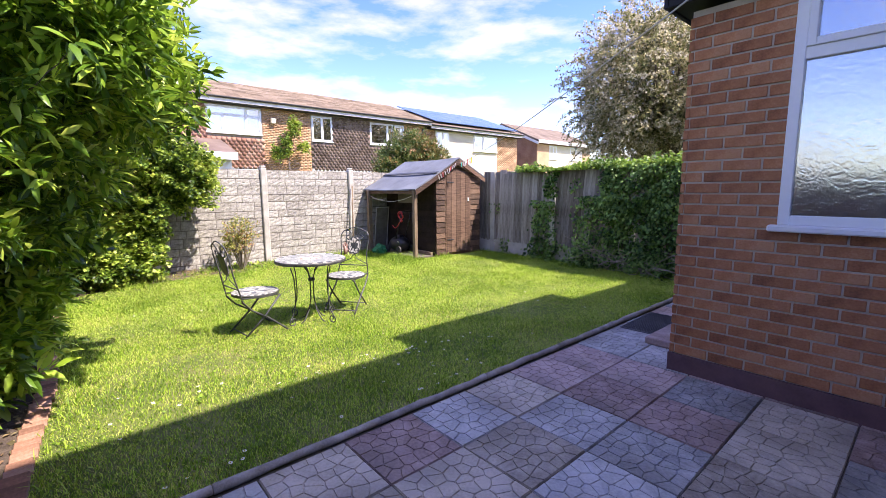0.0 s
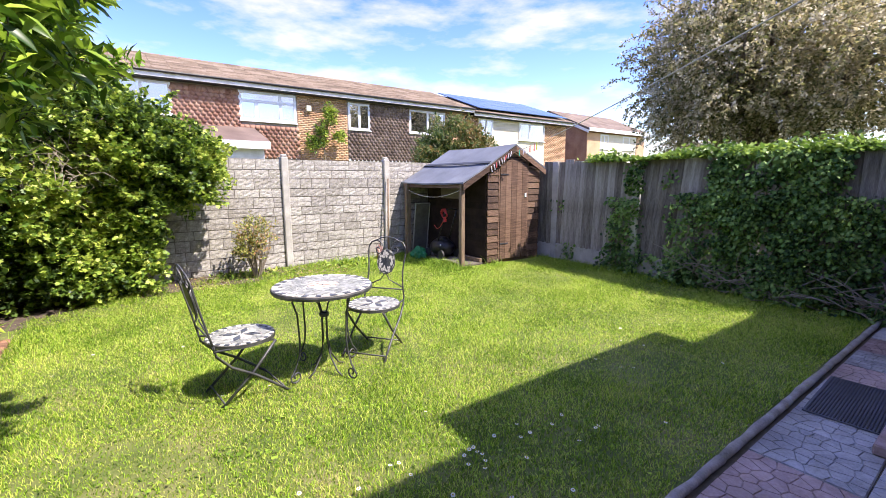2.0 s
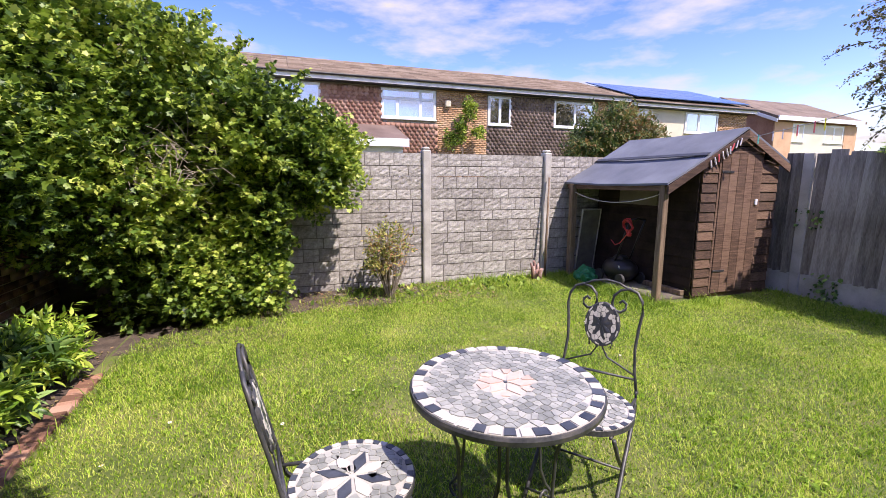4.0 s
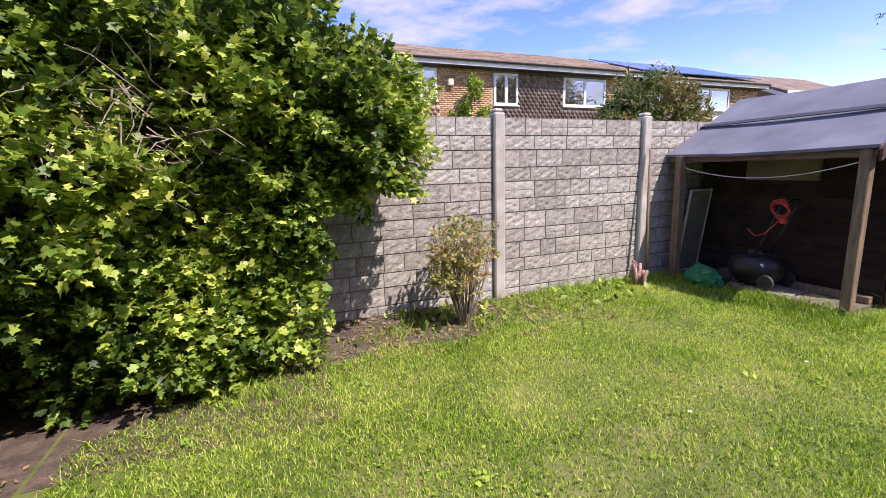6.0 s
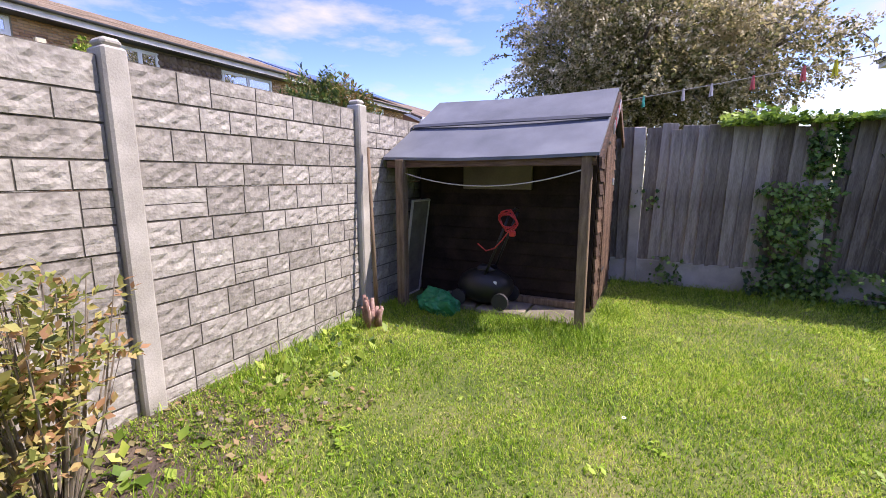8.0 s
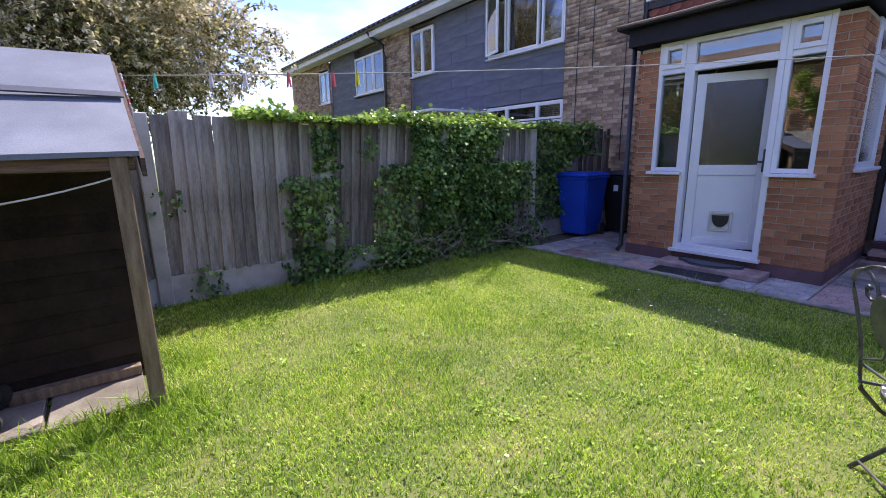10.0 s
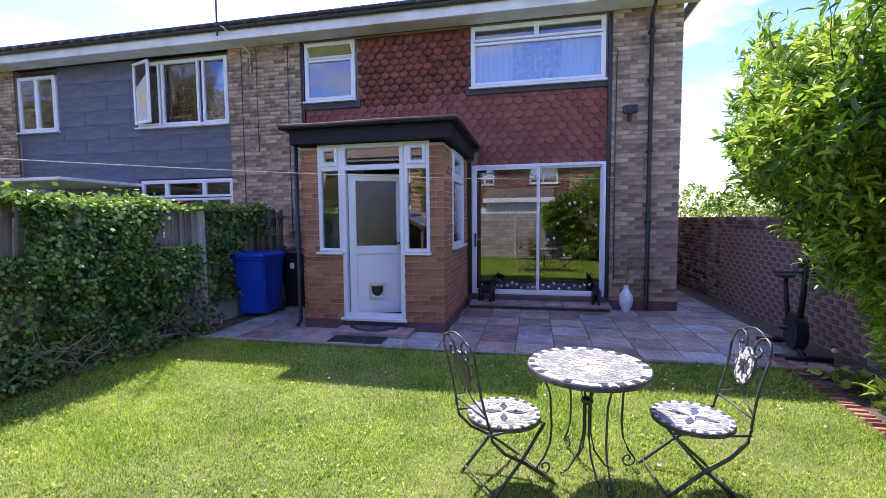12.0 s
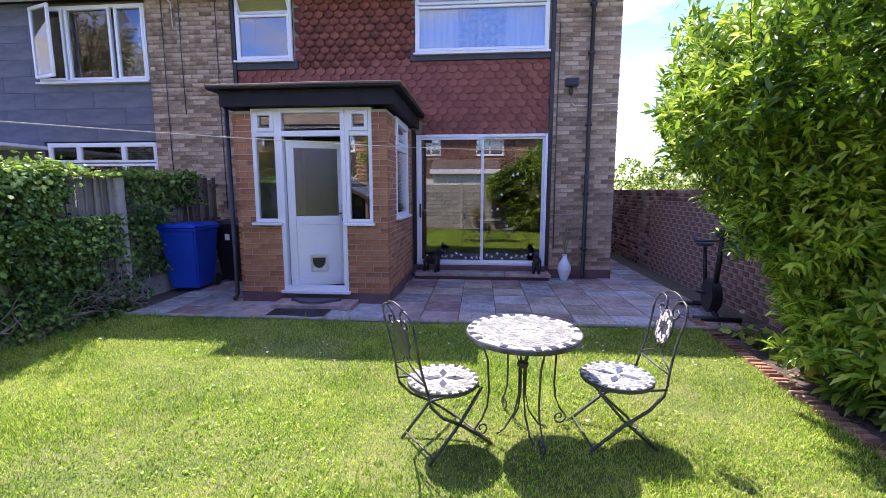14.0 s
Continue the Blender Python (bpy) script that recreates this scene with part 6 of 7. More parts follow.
def far_pier(x0, x1, top=5.0):
    rows = [(a, b, YF - d, YF + 0.05, e, f) for a, b, c, d, e, f in brick_rows(x0, x1, 0.0, top, seed=int(x0 * 7) % 97 + 3)]
    stuff_boxes("brickwork", rows, BRICK_FAR, far, "orange brick pier")


for a, b in ((3.65, 5.9), (11.45, 13.1), (13.1, 13.7), (19.2, 21.3), (-5.2, -3.4)):
    far_pier(a, b, 5.0 if a < 13 else 4.85)
for a, b, mt, holes in ((-3.4, 3.65, TILE_ORANGE, [(1.36, 3.62, 3.75, 5), (-2.7, -0.9, 3.75, 5)]), (5.9, 11.45, TILE_BROWN, [(5.93, 7.08, 3.68, 5), (9.17, 11.44, 3.7, 5)]), (-12, -5.2, TILE_BROWN, [])):
    sp = tile_spots(a, b, 2.4, 4.95, 0.2, 0.14, holes)
    tiles_joined("hung_tiles", sp, YF, 0.2, 0.22, mt, far, -1)
part("render", box("render", 13.7, 19.2, YF - 0.02, YF + 0.05, 0, 4.85, CREAM), far, "cream rendered wall")
part("ground_wall", boxes("ground_wall", [(-12, 3.65, YF - 0.02, YF + 0.05, 0, 2.4), (5.9, 11.45, YF - 0.02, YF + 0.05, 0, 2.4)], WHITE_OLD), far)
part("fascia", boxes("fascia", [(-20, 13.1, YF - 0.42, YF - 0.38, 5.02, 5.22), (13.1, 21.5, YF - 0.42, YF - 0.38, 4.88, 5.08)], WHITE_OLD), far, "white fascia")
part("soffit", boxes("soffit", [(-20, 13.1, YF - 0.38, YF + 0.05, 5.0, 5.02), (13.1, 21.4, YF - 0.38, YF + 0.05, 4.86, 4.88)], BLACK), far)
part("gutter", tube_mesh("gutter", [(-20, YF - 0.47, 5.2), (13.1, YF - 0.47, 5.2)], 0.05, BLACK, 6), far)
part("gutter", tube_mesh("gutter", [(13.1, YF - 0.47, 5.06), (21.5, YF - 0.47, 5.06)], 0.05, BLACK, 6), far)


def far_roof(x0, x1, z0, depth, rise):
    rows_v, rows_f = [], []
    n = 16
    bm = bmesh.new()
    w = 0.6
    k = 0
    for i in range(n):
        ya, yb = YF - 0.5 + depth * i / n, YF - 0.5 + depth * (i + 1) / n + 0.03
        za, zb = z0 + rise * i / n, z0 + rise * (i + 1) / n
        x = x0
        while x < x1 - 0.01:
            e = min(x + w, x1)
            vs_ = [(x, ya, za + 0.05), (e - 0.01, ya, za + 0.05), (e - 0.01, yb, zb + 0.02), (x, yb, zb + 0.02), (x, ya, za), (e - 0.01, ya, za)]
            o_ = len(rows_v)
            rows_v += vs_
            rows_f += [(o_, o_ + 1, o_ + 2, o_ + 3), (o_ + 4, o_ + 5, o_ + 1, o_)]
            x += w
        k += 1
    part("roof_tiles", mesh_np("roof_tiles", rows_v, rows_f, ROOF), far, "brown interlocking roof tiles", kind="stuff")
    bm = bmesh.new()
    q = [bm.verts.new(p) for p in ((x0, YF - 0.5, z0 - 0.03), (x1, YF - 0.5, z0 - 0.03), (x1, YF - 0.5 + depth, z0 + rise - 0.03), (x0, YF - 0.5 + depth, z0 + rise - 0.03), (x1, YF - 0.5 + 2 * depth, z0 - 0.03), (x0, YF - 0.5 + 2 * depth, z0 - 0.03))]
    for f_ in ((0, 1, 2, 3), (3, 2, 4, 5), (0, 3, 5), (1, 4, 2)):
        bm.faces.new([q[i] for i in f_])
    part("roof_deck", bm_mesh("roof_deck", bm, ROOF), far)


far_roof(-20, 13.1, 5.2, 4.4, 1.55)
far_roof(13.1, 21.6, 5.06, 4.4, 1.55)
for i in range(9):
    for j in range(3):
        x = 13.6 + i * 0.84
        ya, yb = YF - 0.2 + j * 1.32, YF + 1.08 + j * 1.32
        za, zb = (5.15 if x > 13 else 5.25) + 0.3 * 0.352 + j * 1.32 * 0.352 + 0.08, 0
        zb = za + 1.28 * 0.352
        bm = bmesh.new()
        q = [bm.verts.new(p) for p in ((x, ya, za), (x + 0.82, ya, za), (x + 0.82, yb, zb), (x, yb, zb))]
        bm.faces.new(q)
        r = bmesh.ops.extrude_face_region(bm, geom=bm.faces[:])
        bmesh.ops.translate(bm, verts=[v_ for v_ in r["geom"] if isinstance(v_, bmesh.types.BMVert)], vec=(0, -0.01, 0.04))
        part("solar_panel", bm_mesh("solar_panel", bm, SOLAR_SKY), far, "blue solar panel")
M180 = pose(0, 2 * (YF - 0.02), 0, 0, 0, 180)


def far_window(x0, x1, z0, z1, panes, label="white framed window of the far terrace"):
    w_ = window("far_window", -x1, -x0, z0, z1, YF - 0.02, panes, GLASS_FAR, 0.07, 0.06, True, m=M180, label=label, backing=False)
    w_.matrix_basis = pose(0, 2 * (YF - 0.02) - (0.05 if x0 > 13 else 0.0), 0, 0, 0, 180)
    return w_


far_window(1.36, 3.6, 3.8, 4.95, [(0, 0.28, 0, 0.68), (0.28, 0.72, 0, 0.68), (0.72, 1, 0, 0.68), (0, 0.28, 0.68, 1), (0.28, 1, 0.68, 1)])
far_window(-2.7, -0.9, 3.8, 4.95, [(0, 0.5, 0, 1), (0.5, 1, 0, 1)])
far_window(5.95, 7.05, 3.72, 4.92, [(0, 0.5, 0, 1), (0.5, 1, 0, 1)])
far_window(9.2, 11.42, 3.75, 4.9, [(0, 0.5, 0, 1), (0.5, 1, 0, 1)])
far_window(13.75, 14.8, 3.78, 4.82, [(0, 0.5, 0, 1), (0.5, 1, 0, 1)])
far_window(16.9, 19.15, 3.78, 4.82, [(0, 0.6, 0, 1), (0.6, 1, 0, 1)])
far_window(1.4, 3.6, 1.4, 2.35, [(0, 0.5, 0, 1), (0.5, 1, 0, 1)])
far_window(6.2, 8.2, 1.2, 2.2, [(0, 0.5, 0, 1), (0.5, 1, 0, 1)])
ext = thing("far_extension", "small white extension with a tiled lean-to roof", "extension", kind="structure")
part("wall", box("wall", -2.2, 1.7, YF - 2.0, YF - 0.05, 0, 2.85, WHITE_OLD), ext)
bm = bmesh.new()
q = [bm.verts.new(p) for p in ((-2.4, YF - 2.3, 2.75), (1.85, YF - 2.3, 2.75), (1.85, YF - 0.02, 3.45), (-2.4, YF - 0.02, 3.45))]
bm.faces.new(q)
r = bmesh.ops.extrude_face_region(bm, geom=bm.faces[:])
bmesh.ops.translate(bm, verts=[v_ for v_ in r["geom"] if isinstance(v_, bmesh.types.BMVert)], vec=(0, 0, 0.08))
part("roof", bm_mesh("roof", bm, TILE_BROWN), ext)
part("fascia", box("fascia", -2.4, 1.85, YF - 2.34, YF - 2.3, 2.55, 2.82, WHITE), ext)
part("meter_box", box("meter_box", 4.0, 4.22, YF - 0.15, YF - 0.01, 4.35, 4.6, CREAM, 0.02), far, "pale alarm box")
part("far_downpipe", tube_mesh("far_downpipe", [(12.95, YF - 0.4, 5.1), (12.75, YF - 0.08, 4.8), (12.75, YF - 0.08, 0)], 0.05, BLACK, 6), far)

third = thing("gable_house", "brick gable-ended house beyond the terrace", "house", kind="structure")
bm = bmesh.new()
X0_, X1_, Y0_, Y1_ = 24.8, 32.4, 22.0, 28.8
q = [bm.verts.new(p) for p in ((X0_, Y0_, 0), (X0_, Y1_, 0), (X0_, Y1_, 5.1), (X0_, (Y0_ + Y1_) / 2, 6.5), (X0_, Y0_, 5.1), (X1_, Y0_, 0), (X1_, Y1_, 0), (X1_, Y1_, 5.1), (X1_, (Y0_ + Y1_) / 2, 6.5), (X1_, Y0_, 5.1))]
for f_ in ((0, 1, 2, 3, 4), (5, 9, 8, 7, 6), (0, 4, 9, 5), (1, 6, 7, 2)):
    bm.faces.new([q[i] for i in f_])
part("wall", bm_mesh("wall", bm, mat("brick_gable", [(0.2, 0.1, 0.07), (0.32, 0.17, 0.12), (0.4, 0.24, 0.17)], 0.9, 1.5, 14, 0.3)), third)
bm = bmesh.new()
for dz in (0.0,):
    q = [bm.verts.new(p) for p in ((X0_ - 0.3, Y0_ - 0.4, 4.92), (X1_ + 0.3, Y0_ - 0.4, 4.92), (X1_ + 0.3, (Y0_ + Y1_) / 2, 6.58), (X0_ - 0.3, (Y0_ + Y1_) / 2, 6.58), (X1_ + 0.3, Y1_ + 0.4, 4.92), (X0_ - 0.3, Y1_ + 0.4, 4.92))]
    bm.faces.new((q[0], q[1], q[2], q[3]))
    bm.faces.new((q[3], q[2], q[4], q[5]))
r = bmesh.ops.extrude_face_region(bm, geom=bm.faces[:])
bmesh.ops.translate(bm, verts=[v_ for v_ in r["geom"] if isinstance(v_, bmesh.types.BMVert)], vec=(0, 0, 0.15))
part("roof", bm_mesh("roof", bm, ROOF), third, "weathered grey-brown tiled roof")
for ye, ze in ((Y0_ - 0.4, 4.92), (Y1_ + 0.4, 4.92)):
    bm = bmesh.new()
    a_, b_ = Vector((X0_ - 0.33, ye, ze + 0.0)), Vector((X0_ - 0.33, (Y0_ + Y1_) / 2, 6.58))
    q = [bm.verts.new(p) for p in (a_, b_, b_ - Vector((0, 0, 0.2)), a_ - Vector((0, 0, 0.2)))]
    bm.faces.new(q)
    r = bmesh.ops.extrude_face_region(bm, geom=bm.faces[:])
    bmesh.ops.translate(bm, verts=[v_ for v_ in r["geom"] if isinstance(v_, bmesh.types.BMVert)], vec=(-0.03, 0, 0))
    part("verge_board", bm_mesh("verge_board", bm, WHITE), third, "white verge board")
part("corner_brickwork", boxes("corner_brickwork", [(X0_ - 0.02, X0_ + 1.5, Y0_ - 0.08, Y0_ - 0.01, 0, 4.8), (X1_ - 1.2, X1_, Y0_ - 0.08, Y0_ - 0.01, 0, 4.8)], BRICK_FAR), third, "orange brick pier")
part("fascia", boxes("fascia", [(X0_ - 0.3, X1_, Y0_ - 0.46, Y0_ - 0.4, 4.85, 5.1)], WHITE), third)
part("front_panel", box("front_panel", X0_ + 1.5, X1_ - 1.2, Y0_ - 0.05, Y0_, 0, 4.8, CREAM), third)
for a, b in ((1.6, 2.6), (4.5, 6.3)):
    w_ = window("far_window", -(X0_ + b), -(X0_ + a), 3.7, 4.75, 0, [(0, 0.5, 0, 1), (0.5, 1, 0, 1)], GLASS_FAR, 0.07, backing=False)
    w_.matrix_basis = pose(0, Y0_ - 0.06, 0, 0, 0, 180)


# ---- planting ----
def plant(name, label, category, trunk_pts, blobs, twigs, per, length, leaf_mat, kind, seed, r0=0.05, **kw):
    t = thing(name, label, category)
    bm = bmesh.new()
    rng = np.random.default_rng(seed + 50)
    base = trunk_pts[0]
    tips = []
    for b in blobs:
        for _ in range(3):
            d = rng.normal(0, 1, 3)
            d /= np.linalg.norm(d)
            tips.append((b[0] + d[0] * b[3] * 0.7, b[1] + d[1] * b[4] * 0.7, max(0.1, b[2] + abs(d[2]) * b[5] * 0.6)))
    if len(trunk_pts) > 1:
        tube(bm, trunk_pts, [r0 * (1.25 - 0.6 * i / (len(trunk_pts) - 1)) for i in range(len(trunk_pts))], 8)
        base = trunk_pts[-1]
    branches(bm, base, tips, r0 * 0.6, rng)
    part("trunk", bm_mesh("trunk", bm, BARK, True), t, "woody stems")
    part("crown", foliage("crown", blobs, twigs, per, length, leaf_mat, kind, seed, **kw), t, "leafy crown")
    return t


TALL = plant("tall_shrub", "tall bright green shrub with long pointed leaves by the wall", "shrub", [(-4.3, 4.1, 0), (-4.25, 4.0, 0.7)],
      [(-3.85, 3.75, 2.25, 0.9, 0.85, 0.85), (-4.2, 4.0, 1.5, 0.7, 0.85, 0.75), (-3.35, 3.5, 2.2, 0.48, 0.5, 0.5), (-2.98, 4.3, 2.12, 0.36, 0.6, 0.42), (-4.0, 4.9, 2.35, 0.8, 0.8, 0.75), (-4.05, 5.9, 2.35, 0.65, 0.75, 0.75), (-4.3, 4.7, 1.4, 0.5, 0.7, 0.6), (-4.2, 3.3, 1.3, 0.5, 0.5, 0.5), (-3.55, 5.5, 2.4, 0.45, 0.5, 0.55), (-3.62, 4.4, 1.4, 0.48, 0.5, 0.6), (-3.85, 4.6, 0.75, 0.42, 0.5, 0.5)],
      10500, 9, 0.1, LEAF_LONG, "long", 11, 0.07, spread=0.9, up=0.75, twig=0.13, shell=0.5)
plant("low_shrub", "low leafy shrub over the bed edge", "shrub", [(-3.95, 4.3, 0)],
      [(-3.95, 4.35, 0.62, 0.42, 0.5, 0.45), (-4.1, 4.9, 0.6, 0.5, 0.5, 0.5)], 520, 9, 0.15, LEAF_LONG, "long", 12, 0.02, spread=0.9, up=0.6, twig=0.12, shell=0.35)
CURRANT = plant("currant_bush", "large dark hedge bush with lobed leaves over the concrete fence", "bush", [(-3.6, 8.9, 0), (-3.6, 8.85, 0.9)],
      [(-3.9, 8.9, 2.3, 1.1, 0.9, 1.0), (-2.95, 9.0, 1.95, 0.9, 0.75, 0.8), (-3.8, 8.3, 1.3, 0.8, 0.6, 0.7), (-4.3, 8.3, 2.2, 0.7, 0.9, 1.0), (-3.1, 8.75, 1.0, 0.55, 0.45, 0.55), (-2.15, 9.05, 1.7, 0.6, 0.5, 0.55), (-1.95, 8.75, 1.62, 0.44, 0.42, 0.45), (-2.65, 8.75, 0.9, 0.38, 0.38, 0.5), (-2.95, 8.4, 0.3, 0.28, 0.24, 0.3), (-1.85, 8.65, 1.55, 0.44, 0.36, 0.5), (-2.6, 8.4, 1.9, 0.5, 0.4, 0.5), (-3.3, 8.5, 0.45, 0.65, 0.4, 0.4), (-4.1, 7.7, 1.6, 0.5, 0.6, 0.6), (-2.58, 8.6, 0.5, 0.34, 0.3, 0.5), (-2.5, 8.5, 1.15, 0.3, 0.3, 0.38)],
      18500, 7, 0.06, LEAF_LOBED, "lobed", 13, 0.07, spread=0.9, up=0.35, twig=0.12, shell=0.55)
plant("broad_leaf_plant", "clump of broad strap leaves at the bed edge", "plant", [(-3.95, 7.0, 0)],
      [(-3.95, 7.0, 0.2, 0.3, 0.5, 0.16), (-3.9, 6.1, 0.14, 0.22, 0.4, 0.12)], 130, 7, 0.16, LEAF_IVY, "long", 19, 0.012, spread=1.0, up=0.6, twig=0.08, shell=0.3)
plant("bed_fern", "dense clump of arching green fronds behind the brick edging", "plant", [(-3.9, 6.6, 0)],
      [(-3.86, 6.5, 0.22, 0.2, 0.45, 0.16), (-3.9, 7.3, 0.26, 0.26, 0.4, 0.2), (-3.85, 5.6, 0.14, 0.16, 0.35, 0.12)], 420, 9, 0.085, LEAF_LONG, "long", 29, 0.01, spread=1.0, up=0.25, twig=0.16, shell=0.3)
plant("comfrey", "big leafed green weed at the bed edge", "plant", [(-3.95, 5.2, 0)],
      [(-3.95, 5.2, 0.15, 0.2, 0.3, 0.1), (-3.9, 4.6, 0.12, 0.18, 0.25, 0.1)], 40, 6, 0.2, LEAF_LOBED, "long", 20, 0.01, spread=1.0, up=0.5, twig=0.06, shell=0.3)
dry = plant("dry_shrub", "small half-dead shrub with brown tips before the fence", "shrub", [(-1.12, 8.75, 0)],
            [(-1.12, 8.8, 0.66, 0.3, 0.26, 0.26), (-1.2, 8.75, 0.45, 0.25, 0.22, 0.2)], 330, 6, 0.045, LEAF_HALF, "oval", 14, 0.012, spread=0.8, up=0.8, twig=0.08, shell=0.3)
bm = bmesh.new()
rd = random.Random(3)
for i in range(46):
    a = rd.uniform(0, 6.28)
    q = rd.uniform(0.08, 0.3)
    tube(bm, [(-1.12 + 0.03 * math.cos(a), 8.75 + 0.03 * math.sin(a), 0), (-1.12 + q * 0.6 * math.cos(a), 8.75 + q * 0.5 * math.sin(a), 0.35), (-1.12 + q * math.cos(a), 8.78 + q * 0.8 * math.sin(a), rd.uniform(0.6, 0.88))], [0.007, 0.005, 0.002], 4)
part("dry_growth", bm_mesh("dry_growth", bm, TWIG), dry, "thin bare stems", kind="stuff")
bm = bmesh.new()
for i in range(90):
    p = Vector((rd.uniform(-3.6, -2.9), rd.uniform(8.1, 8.35), rd.uniform(1.35, 1.75)))
    d_ = Vector((rd.gauss(0.3, 0.5), rd.gauss(-0.4, 0.4), rd.gauss(-0.25, 0.4))).normalized()
    pts = [p.copy()]
    for _ in range(4):
        d_ = (d_ + Vector((rd.gauss(0, 0.35), rd.gauss(0, 0.35), rd.gauss(0, 0.35)))).normalized()
        p = p + d_ * 0.09
        pts.append(p.copy())
    tube(bm, pts, [0.005, 0.004, 0.0035, 0.003, 0.0015], 4)
part("dead_wood", bm_mesh("dead_wood", bm, TWIG), CURRANT, "pale dead twigs inside the bush", kind="stuff")

HAW = [(15.4, 8.2, 5.5, 3.7, 3.7, 3.0), (12.8, 7.0, 4.6, 2.2, 2.4, 1.9), (17.4, 8.4, 4.9, 2.5, 2.5, 2.3), (14.8, 9.6, 5.2, 2.7, 2.3, 2.3), (15.2, 6.2, 4.5, 2.4, 2.0, 2.0), (14.2, 9.0, 7.0, 1.5, 1.5, 1.1), (16.6, 8.6, 7.6, 1.8, 1.8, 1.1), (13.2, 9.2, 3.6, 1.6, 1.5, 1.3), (13.0, 4.9, 4.2, 1.8, 1.8, 1.3)]
haw = plant("hawthorn_tree", "big grey-green hawthorn in faded white blossom beyond the fence", "tree", [(15.4, 8.2, 0), (15.4, 8.1, 2.5)], HAW,
            9500, 9, 0.12, LEAF_HAW, "oval", 15, 0.3, spread=1.0, up=-0.25, twig=0.35, shell=0.62)
part("blossom", foliage("blossom", HAW, 5600, 11, 0.095, BLOSSOM, "oval", 25, spread=1.2, up=0.1, twig=0.3, shell=0.82), haw, "faded cream blossom clusters")


def sprays(parent, blobs, count, length, leaf, leaf_mat, seed, droop=0.25, flower=None, kind="oval"):
    """Thin arching outer twigs with leaves along them, that break the outline of a crown."""
    rng = np.random.default_rng(seed)
    p, d = blob_points(blobs, count, rng, 0.9)
    bm = bmesh.new()
    P, D = [], []
    for a, b in zip(p, d):
        if a[2] < 1.5:
            continue
        q, v = Vector(a), (Vector(b) + Vector((0, 0, 0.35))).normalized()
        L = length * rng.uniform(0.5, 1.2)
        pts = [q.copy()]
        for k in range(6):
            v = (v + Vector((rng.normal(0, 0.16), rng.normal(0, 0.16), rng.normal(-droop, 0.12)))).normalized()
            q = q + v * L / 6
            pts.append(q.copy())
            for _ in range(9):
                P.append(np.array(q) - np.array(v) * L / 6 * rng.random() + rng.normal(0, leaf * 0.35, 3))
                D.append(np.array(v) * 0.4 + rng.normal(0, 0.7, 3))
        tube(bm, pts, [length * 0.012 * (1 - k / 8) for k in range(7)], 4)
    part("twig_growth", bm_mesh("twig_growth", bm, BARK), parent, "thin arching outer twigs", kind="stuff")
    P, D = np.array(P), np.array(D)
    pick = rng.random(len(P)) < (0.35 if flower else 0.0)
    part("outer_leaves", leaves("outer_leaves", P[~pick], D[~pick], leaf * rng.uniform(0.7, 1.2, (~pick).sum()), leaf_mat, kind, rng), parent, "leaves of the outer sprays", kind="stuff")
    if flower:
        part("outer_blossom", leaves("outer_blossom", P[pick], D[pick], leaf * rng.uniform(0.5, 0.9, pick.sum()), flower, "oval", rng), parent, "faded blossom on the outer sprays", kind="stuff")


sprays(haw, HAW, 420, 1.25, 0.12, LEAF_HAW, 26, 0.25, BLOSSOM)
sprays(TALL, [(-3.85, 3.75, 2.45, 0.8, 0.8, 0.75), (-4.0, 4.9, 2.5, 0.75, 0.8, 0.7), (-3.0, 4.3, 2.2, 0.34, 0.55, 0.4), (-3.62, 4.4, 1.5, 0.45, 0.45, 0.5)], 130, 0.42, 0.095, LEAF_LONG, 27, -0.22, None, "long")
sprays(CURRANT, [(-3.9, 8.9, 2.3, 1.1, 0.9, 1.0), (-2.95, 9.0, 1.95, 0.9, 0.75, 0.8), (-2.3, 8.9, 1.75, 0.5, 0.5, 0.5)], 110, 0.4, 0.055, LEAF_LOBED, 28, -0.05, None, "lobed")
plant("sumac_tree", "mid-sized tree with reddish feathery leaves behind the fence", "tree", [(7.0, 14.5, 0), (7.0, 14.5, 1.6)],
      [(7.0, 14.5, 2.7, 1.1, 1.0, 0.9), (6.2, 14.6, 2.3, 0.8, 0.8, 0.6), (7.8, 14.4, 2.4, 0.8, 0.8, 0.7)], 1500, 8, 0.16, LEAF_SUMAC, "long", 16, 0.06, spread=0.9, up=0.3, twig=0.2, shell=0.5)
plant("climber", "thin climbing shrub on the far brick pier", "shrub", [(4.7, 20.6, 0), (4.6, 20.7, 3.0)],
      [(4.5, 20.6, 3.4, 0.25, 0.15, 0.6), (4.9, 20.6, 4.2, 0.3, 0.15, 0.5), (4.1, 20.6, 3.0, 0.3, 0.15, 0.3), (5.3, 20.6, 3.3, 0.3, 0.15, 0.3)], 330, 7, 0.12, LEAF_LOBED, "oval", 17, 0.03, spread=0.9, up=0.3, twig=0.15, shell=0.3)
plant("far_hedge", "bright green hedge tops beyond the side wall", "hedge", [(-7.0, -6.0, 0), (-7.0, -6.0, 1.0)],
      [(-7.0, -6.0, 1.4, 1.6, 1.4, 0.9), (-9.0, -4.0, 1.4, 1.6, 1.8, 0.9), (-10.0, -8.0, 1.5, 2.4, 1.8, 1.0), (-7.0, -9.0, 1.6, 1.6, 1.6, 0.9)], 2600, 7, 0.13, LEAF_LOBED, "oval", 18, 0.05, spread=0.9, up=0.4, twig=0.15, shell=0.6)

# ivy on the fence
ri = np.random.default_rng(30)
IV = []


